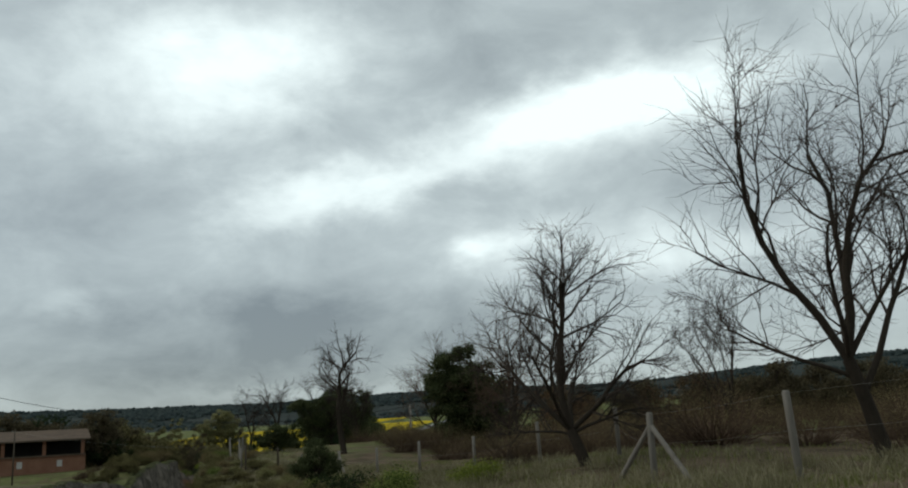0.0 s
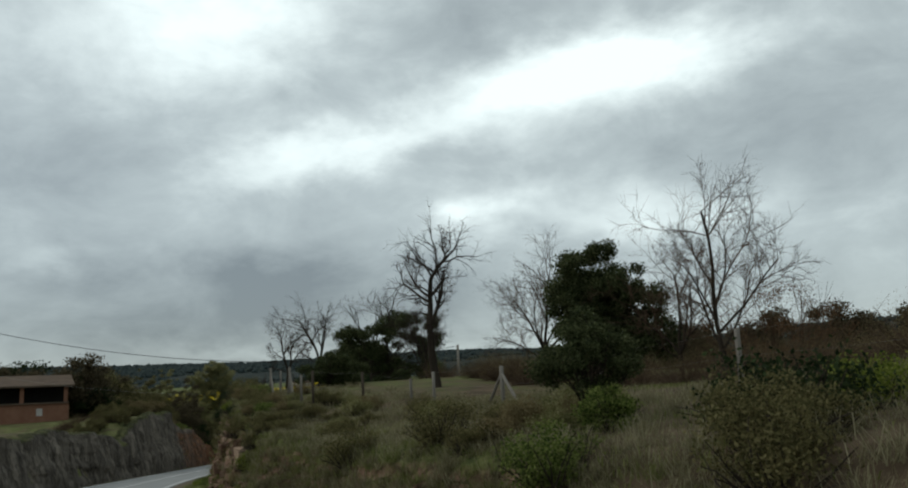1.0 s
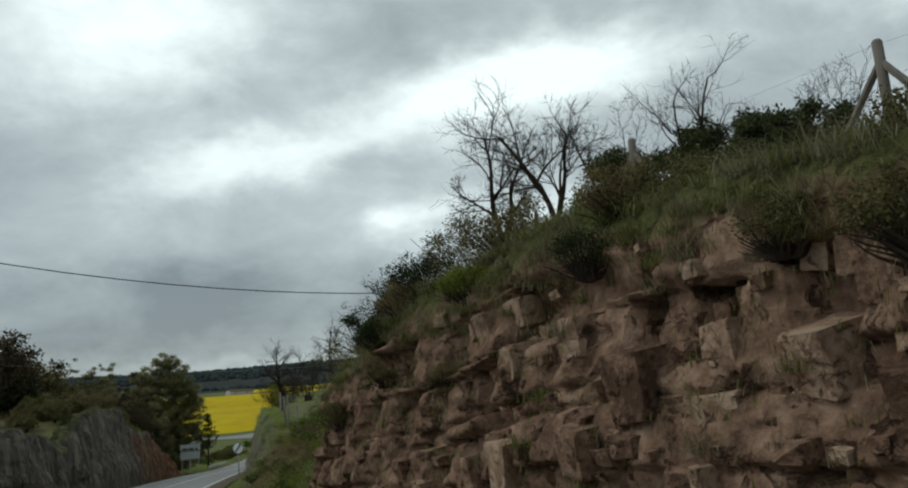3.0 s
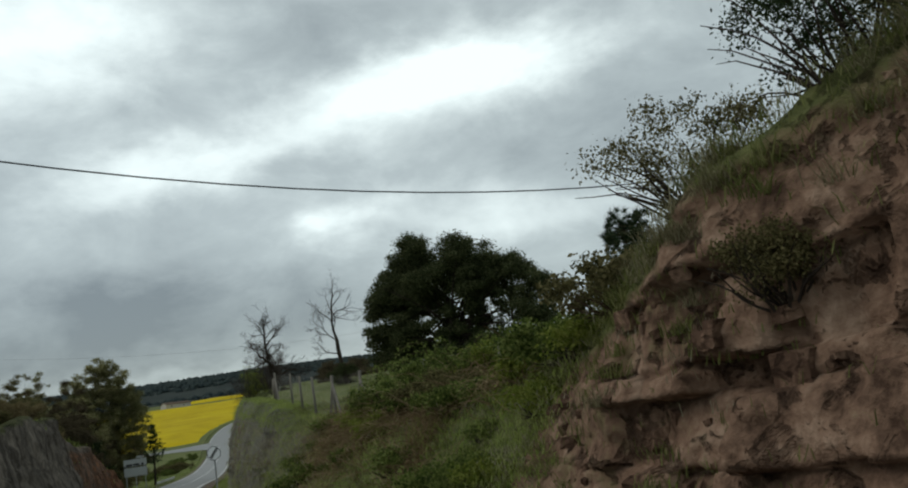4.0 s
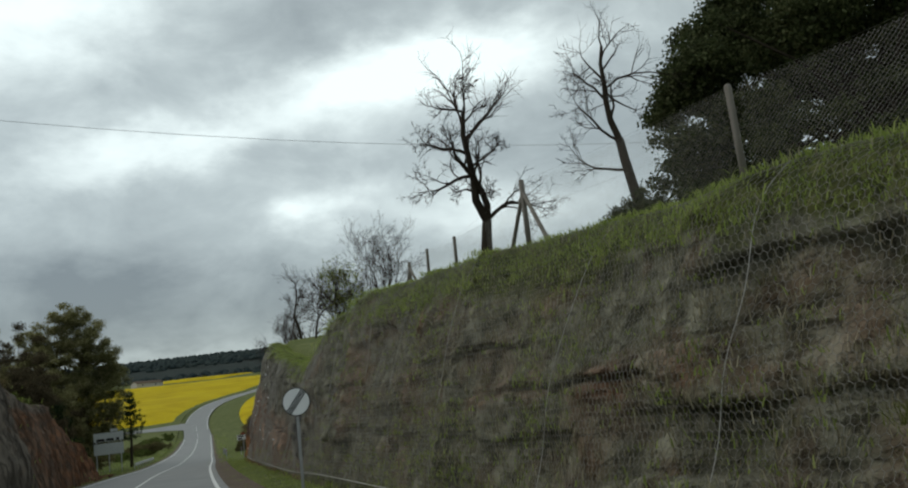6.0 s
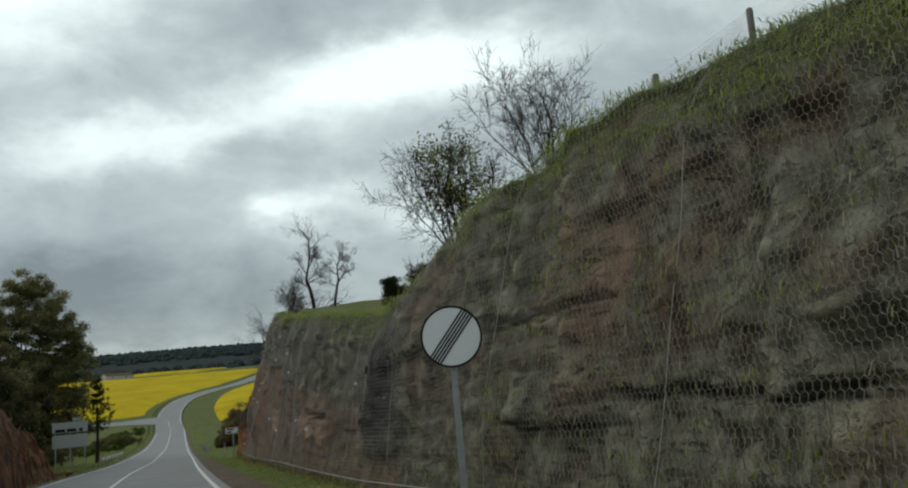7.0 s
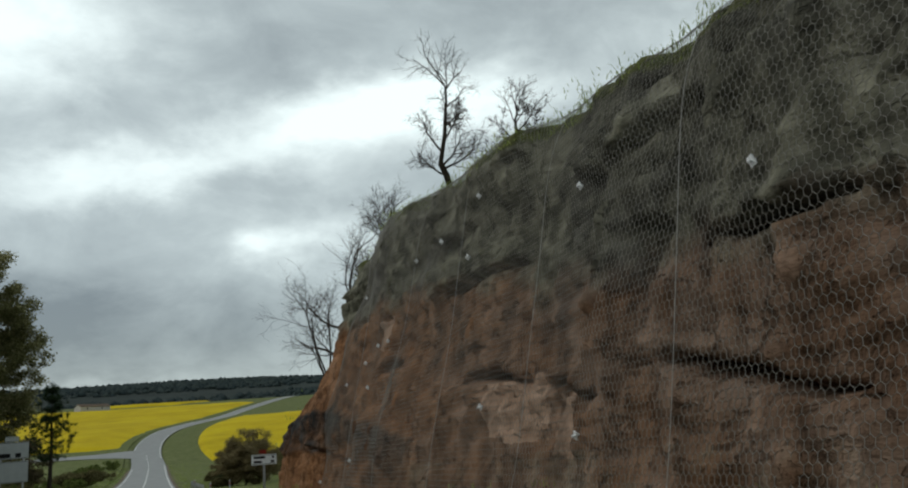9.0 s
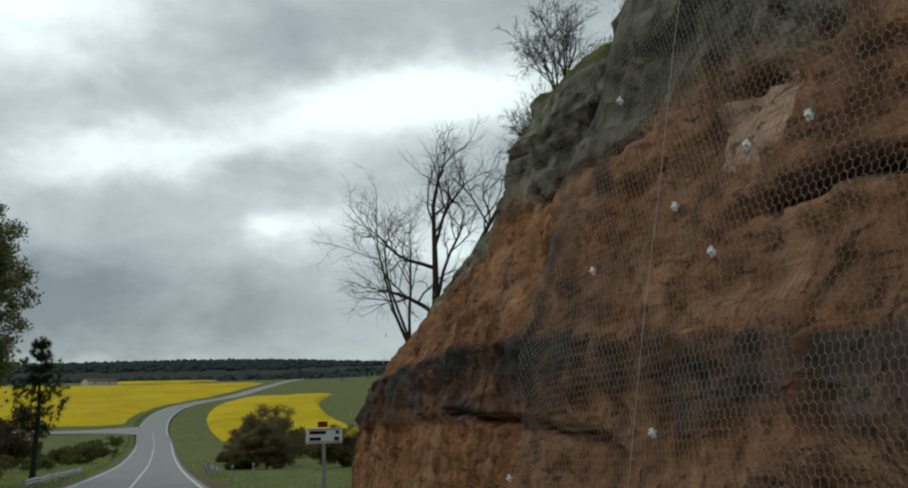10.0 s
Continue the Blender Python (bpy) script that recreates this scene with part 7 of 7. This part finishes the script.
for s, d, h, brace in FENCE:
    h *= 0.72 if s > 60 else 0.58 if s < 36 else 0.85
    p = spot(s, d, 0) - fo
    lean = (rngf.uniform(-0.03, 0.03), rngf.uniform(-0.03, 0.03))
    mb = Mesh()
    fence_post(mb, p, h, 0.045 if not brace else 0.052, lean)
    part("post", mb, m_pole if 38 < s < 41 else m_post, fence, smooth=True)
    w = on_road(s)[1]
    tops.append((p, h, lean))
    if brace:
        for side in (-1, 1):
            mb = Mesh()
            q = p + Vector((w[0], w[1], 0)) * side * 0.95
            q.z = spot(s + side * 0.95, d, 0).z - fo.z
            mb.tube([q + Vector((0, 0, -0.15)), p + Vector((lean[0], lean[1], 0)) + Vector((0, 0, h * 0.82))], [0.04, 0.036], 7)
            part("brace", mb, m_post, fence)


def chain_link(i0, i1, cell):
    """Diamond wire mesh between neighbouring posts, as crossed thin wires."""
    vs, fs = [], []
    for i in range(i0, i1):
        (a, ha, la), (b, hb, lb) = tops[i], tops[i + 1]
        run = (b - a).length
        n = max(int(run / cell), 1)
        for k in range(-int(1.6 / cell), n):
            for sgn in (1, -1):
                x0 = k * cell
                pts = []
                for st in range(9):
                    z = 1.55 * st / 8
                    x = x0 + z * 1.0 if sgn > 0 else x0 + 1.55 - z
                    if 0 <= x <= run:
                        u = x / run
                        p = a.lerp(b, u) + Vector((0, 0, z * min(ha, hb) / 1.6 * (1 - 0.04 * math.sin(math.pi * u))))
                        pts.append(p)
                if len(pts) < 2:
                    continue
                side = Vector((0, 0, 0.0016))
                across = (b - a).normalized() * 0.0016
                for p, q in zip(pts, pts[1:]):
                    o = len(vs)
                    vs += [p - side, q - side, q + side + across, p + side + across]
                    fs.append((o, o + 1, o + 2, o + 3))
    return vs, fs


vs, fs = chain_link(len([f for f in FENCE if f[0] < 78]), len(FENCE) - 1, 0.07)
part("wire_mesh", quick_mesh("wire_mesh", np.array([tuple(v) for v in vs]), np.array(fs), 4), m_wire, fence, "thin diamond wire mesh")
for i in range(len(tops) - 1):
    (a, ha, la), (b, hb, lb) = tops[i], tops[i + 1]
    mb = Mesh()
    for u in (0.97, 0.55, 0.08):
        mb.tube([a + Vector((0, 0, ha * u)), a.lerp(b, 0.5) + Vector((0, 0, (ha + hb) / 2 * u - 0.03)), b + Vector((0, 0, hb * u))], [0.0014] * 3, 3, cap=False)
    part("strand", mb, m_wire, fence, "thin tension wire")

# ---------------------------------------------------------------- power line
def pole(s, d, h, label, r=0.12, lean=0.0):
    t = thing("power_pole", spot(s, d), label, "utility pole", "power line")
    mb = Mesh()
    mb.tube([Vector((0, 0, -0.4)), Vector((lean * h * 0.5, 0, h * 0.5)), Vector((lean * h, 0, h))], [r, r * 0.85, r * 0.7], 10)
    part("pole", mb, m_pole if r < 0.13 else m_post, t, smooth=True)
    mb = Mesh()
    mb.tube([Vector((lean * h, 0, h - 0.25)), Vector((lean * h - 0.25, 0, h - 0.12))], [0.02, 0.02], 6)
    part("hook", mb, m_zinc, t)
    return t.matrix_basis.translation + Vector((lean * h - 0.25, 0, h - 0.12))


top_a = pole(76.7, 21.9, 4.95 - spot(76.7, 21.9).z, "tall wooden power pole behind the brambles", 0.13)
p = spot(186.0, -48.0)
top_b = pole(186.0, -48.0, 9.5, "thin dark power pole beside the brick barn", 0.11)


def cable(a, b, sag, label, r=0.018, mat=None):
    mb = Mesh()
    pts = [a.lerp(b, u / 24) - Vector((0, 0, sag * 4 * (u / 24) * (1 - u / 24))) for u in range(25)]
    mb.tube(pts, [r] * 25, 5, cap=False)
    tagged(part("power_cable", mb, mat or m_cable), label, "cable", "power line")


q = at(72.4, -22.5)
pole(72.4, -22.5, 11.0 - spot(72.4, -22.5).z + 0.2, "wooden power pole across the road", 0.13)
cable(top_a, Vector((-30.0, 73.7, 10.9)), 3.0, "black sagging power cable crossing above the road", 0.02)
cable(top_b, Vector((-30.0, 73.7, 10.7)), 2.0, "black sagging power cable above the fields", 0.02)
for along, aside, tall in ((96.5, -18.0, 6.0), (99.0, 20.5, 3.15)):
    pole(along, aside, tall, "thin wooden telephone pole", 0.09)
cable(spot(96.5, -18.0) + Vector((-0.25, 0, 5.85)), spot(99.0, 20.5) + Vector((-0.25, 0, 3.00)), 1.8, "thin pale telephone cable crossing above the road", 0.0045, m_zinc)
mb = Mesh()
mb.tube([top_a + Vector((0.1, 0, -0.1)), spot(73.5, 19.5)], [0.008, 0.008], 4, cap=False)
tagged(part("guy_wire", mb, m_cable), "thin steel guy wire stretched from the power pole", "cable", "power line")

# ---------------------------------------------------------------- buildings
def barn():
    """Open-sided brick barn with a low dark roof."""
    q = at(117, -17.5)
    z0 = 0.55
    t = thing("brick_barn", Vector((-19.8, 118.5, z0)), "old open-sided red brick barn with a dark low roof", "barn", turn=14)
    w, l, e = 14.0, 8.0, 4.4
    mb = Mesh()
    mb.box(-w, 0, 0, 0.3, -1.0, 2.4)
    part("front_wall", mb, m_brick, t, "red brick wall")
    mb = Mesh()
    mb.box(-w, -0.02, l - 0.3, l, -1.0, e)
    part("back_wall", mb, m_brick, t)
    # added sheets: shade behind the open bays, given as near-black colour
    mb = Mesh()
    mb.box(-w, 0, 0.4, l - 0.4, 0, 0.1)
    mb.box(-w, 0, 2.2, 2.4, 0, 4.3)
    part("shade_panel", mb, m_barnshade, t)
    for x in (-13.8, -9.4, -4.8, -0.35):
        mb = Mesh()
        mb.box(x - 0.2, x + 0.2, 0.02, 0.28, 2.4, e - 0.1)
        part("pillar", mb, m_brick, t)
    mb = Mesh()
    mb.box(-0.35, 0, 0.3, l - 0.3, -1.0, 2.4)
    part("gable_wall", mb, m_brick, t)
    mb = Mesh()
    for y0, z0_, y1, z1_ in ((-0.6, e - 0.15, l / 2, e + 1.2), (l / 2, e + 1.2, l + 0.6, e - 0.15)):
        vs_ = [Vector((x, y, z)) for x in (-w - 0.5, 0.5) for y, z in ((y0, z0_), (y1, z1_), (y1, z1_ + 0.18), (y0, z0_ + 0.18))]
        mb.add(vs_, [(0, 1, 2, 3), (7, 6, 5, 4), (0, 4, 5, 1), (3, 2, 6, 7), (0, 3, 7, 4), (1, 5, 6, 2)])
    part("roof", mb, m_roof, t)
    mb = Mesh()
    mb.box(-w, 0, -0.25, 0.05, 2.4, 2.55)
    part("ledge", mb, m_roof, t)
    for x in (-3.0, -7.5, -11.0):
        mb = Mesh()
        mb.box(x - 0.3, x + 0.3, -0.03, 0.0, 1.1, 1.9)
        part("notice", mb, m_plaster, t, "pale patch on the wall")


barn()


def cottage(where, turn, w, l, e, rise, label, wall_mat):
    t = thing("house", where, label, "house", turn=turn)
    mb = Mesh()
    mb.box(-w / 2, w / 2, -l / 2, l / 2, -1.0, e)
    part("wall", mb, wall_mat, t)
    mb = Mesh()
    for sg in (-1, 1):
        vs_ = [Vector((x, y, z)) for x in (-w / 2 - 0.4, w / 2 + 0.4) for y, z in ((sg * (l / 2 + 0.4), e - 0.1), (0, e + rise), (0, e + rise + 0.15), (sg * (l / 2 + 0.4), e + 0.05))]
        mb.add(vs_, [(0, 1, 2, 3), (7, 6, 5, 4), (0, 4, 5, 1), (3, 2, 6, 7), (0, 3, 7, 4), (1, 5, 6, 2)])
    part("roof", mb, m_roof, t)
    mb = Mesh()
    mb.add([Vector((x, y, z)) for x in (-w / 2, -w / 2 + 0.05) for y, z in ((-l / 2, e), (l / 2, e), (0, e + rise))], [(0, 1, 2), (3, 5, 4)])
    mb.add([Vector((x, y, z)) for x in (w / 2 - 0.05, w / 2) for y, z in ((-l / 2, e), (l / 2, e), (0, e + rise))], [(0, 1, 2), (3, 5, 4)])
    part("gable", mb, wall_mat, t)
    for x in (-w * 0.28, w * 0.22):
        mb = Mesh()
        mb.box(x - 0.4, x + 0.4, -l / 2 - 0.02, -l / 2 + 0.01, e * 0.45, e * 0.8)
        win = part("window", mb, m_glass, t, "dark window")
        mb = Mesh()
        mb.box(x - 0.5, x + 0.5, -l / 2 - 0.10, -l / 2 - 0.021, e * 0.45 - 0.1, e * 0.45)
        part("sill", mb, wall_mat, win)
    return t


cottage(Vector(tuple(at(89.0, 24.8))[:2] + (at(89.0, 24.8).z + 2.8,)), heading(88) - 35, 5.6, 5.0, 2.1, 1.1, "low white house with a brown tiled roof behind the pine", m_plaster)
cottage(spot(61.5, 23.5, 0.8), heading(60) - 70, 5.0, 3.5, 1.9, 0.6, "small pale shed behind the fence", m_plaster)
cottage(spot(668, -112, 0.3), 20, 18, 9, 3.0, 1.6, "long pale farm building below the wooded ridge", m_plaster)


# ---------------------------------------------------------------- broken stones of the ledges
def stone_mesh(seed):
    """A split block: a box with its corners knocked off, skewed sides and a slightly uneven skin."""
    rng = random.Random(seed)
    bm = bmesh.new()
    for x in (-0.5, 0.5):
        for y in (-0.5, 0.5):
            for z in (-0.5, 0.5):
                c = Vector((x * rng.uniform(0.8, 1.08), y * rng.uniform(0.8, 1.08), z * rng.uniform(0.8, 1.08)))
                cut = rng.uniform(0.06, 0.30)
                for i in range(3):
                    q = c.copy()
                    q[i] *= 1 - cut * rng.uniform(0.5, 1.5)
                    bm.verts.new(q)
    bmesh.ops.convex_hull(bm, input=bm.verts)
    bmesh.ops.delete(bm, geom=[v for v in bm.verts if not v.link_faces], context="VERTS")
    bmesh.ops.subdivide_edges(bm, edges=bm.edges, cuts=1, use_grid_fill=True)
    for v in bm.verts:
        v.co *= 1 + 0.10 * noise.noise(v.co * 2.6 + Vector((seed * 3.1, 0, 0))) + 0.05 * noise.noise(v.co * 6 + Vector((0, seed * 1.7, 0)))
    bmesh.ops.triangulate(bm, faces=bm.faces)
    me = bpy.data.meshes.new("stone")
    bm.to_mesh(me)
    bm.free()
    me.materials.append(m_block)
    return me


STONES = [stone_mesh(k) for k in range(16)]
ledges = bpy.data.objects["rock_face_ledges"]
rngs = random.Random(3)
placed, rest = 0, []
# big blocks that stand out of the bank: s, height, width, depth, height of the block
BIG = [(47.2, 1.75, 0.62, 0.9, 0.72), (46.2, 1.95, 0.45, 0.8, 0.42), (45.2, 1.75, 0.5, 0.8, 0.5), (47.9, 1.2, 0.5, 0.8, 0.55), (48.9, 1.05, 0.36, 0.7, 0.5), (49.7, 1.1, 0.5, 0.8, 0.6), (44.2, 1.35, 0.8, 0.8, 0.5), (43.2, 1.8, 0.7, 0.8, 0.62), (42.2, 1.1, 0.9, 0.9, 0.45), (41.2, 1.55, 0.8, 0.9, 0.5), (40.2, 1.0, 0.9, 0.9, 0.4), (39.0, 1.1, 0.6, 0.8, 0.35), (50.9, 1.0, 0.45, 0.7, 0.5)]
SPOTS = [(s, h, w, d, t, 0.02, 0.35) for s, h, w, d, t in BIG]
while len(SPOTS) < 190:
    s = rngs.uniform(38.0, 60.0)
    top = edge_height(s)
    h = top * rngs.uniform(0.04, 0.78)
    if rough(s, h * 1.5, 31, 1.4) < -0.05:
        continue
    w = 0.14 + 0.36 * rngs.random() ** 1.6
    SPOTS.append((s, h, w, rngs.uniform(0.35, 0.6), w * rngs.uniform(0.4, 1.0), rngs.uniform(-0.16, 0.02), 0.3))
while len(SPOTS) < 430:
    s = rngs.uniform(24.0, 63.5)
    h = edge_height(s) * rngs.uniform(0.02, 0.90)
    w = 0.08 + 0.24 * rngs.random() ** 2.0
    SPOTS.append((s, h, w, w * rngs.uniform(0.9, 1.6), w * rngs.uniform(0.4, 0.9), rngs.uniform(-0.05, 0.04), 1.0))
for s, h, wide, deep, tall, out, loose in SPOTS:
    v = h / edge_height(s)
    p, way, hh = surface(s, v, 0.8)
    m = Matrix.Translation(p + way * (out - deep * 0.28)) @ pose(0, 0, 0, 0, 0, heading(s) + 90 + rngs.uniform(-30, 30) * loose) @ pose(0, 0, 0, rngs.uniform(-16, 16) * loose - 6, rngs.uniform(-18, 18) * loose, 0)
    m = m @ Matrix.Diagonal((wide, deep, tall, 1))
    me = STONES[rngs.randrange(16)]
    if placed < 300 and 38.0 < s < 58.0:
        ob = new("stone", me)
        ob.parent = ledges
        ob.matrix_basis = m
        placed += 1
    else:
        rest.append((me, m))
mb = Mesh()
for me, m in rest:
    mb.add([m @ v.co for v in me.vertices], [tuple(p.vertices) for p in me.polygons])
tagged(part("rubble", mb, m_block, ledges), kind="stuff")
# the pale box caught in the grass slope
mb = Mesh()
p, way, hh = surface(78.4, 0.62, 1.0)
mb.box(-0.10, 0.10, -0.065, 0.065, -0.12, 0.12, Matrix.Translation(spot(78.60, 4.95) + Vector((0, 0, 0.09))) @ pose(0, 0, 0, 25, 12, 30))
tagged(part("plastic_box", mb, m_white), "small white plastic box lying in the grass", "litter")
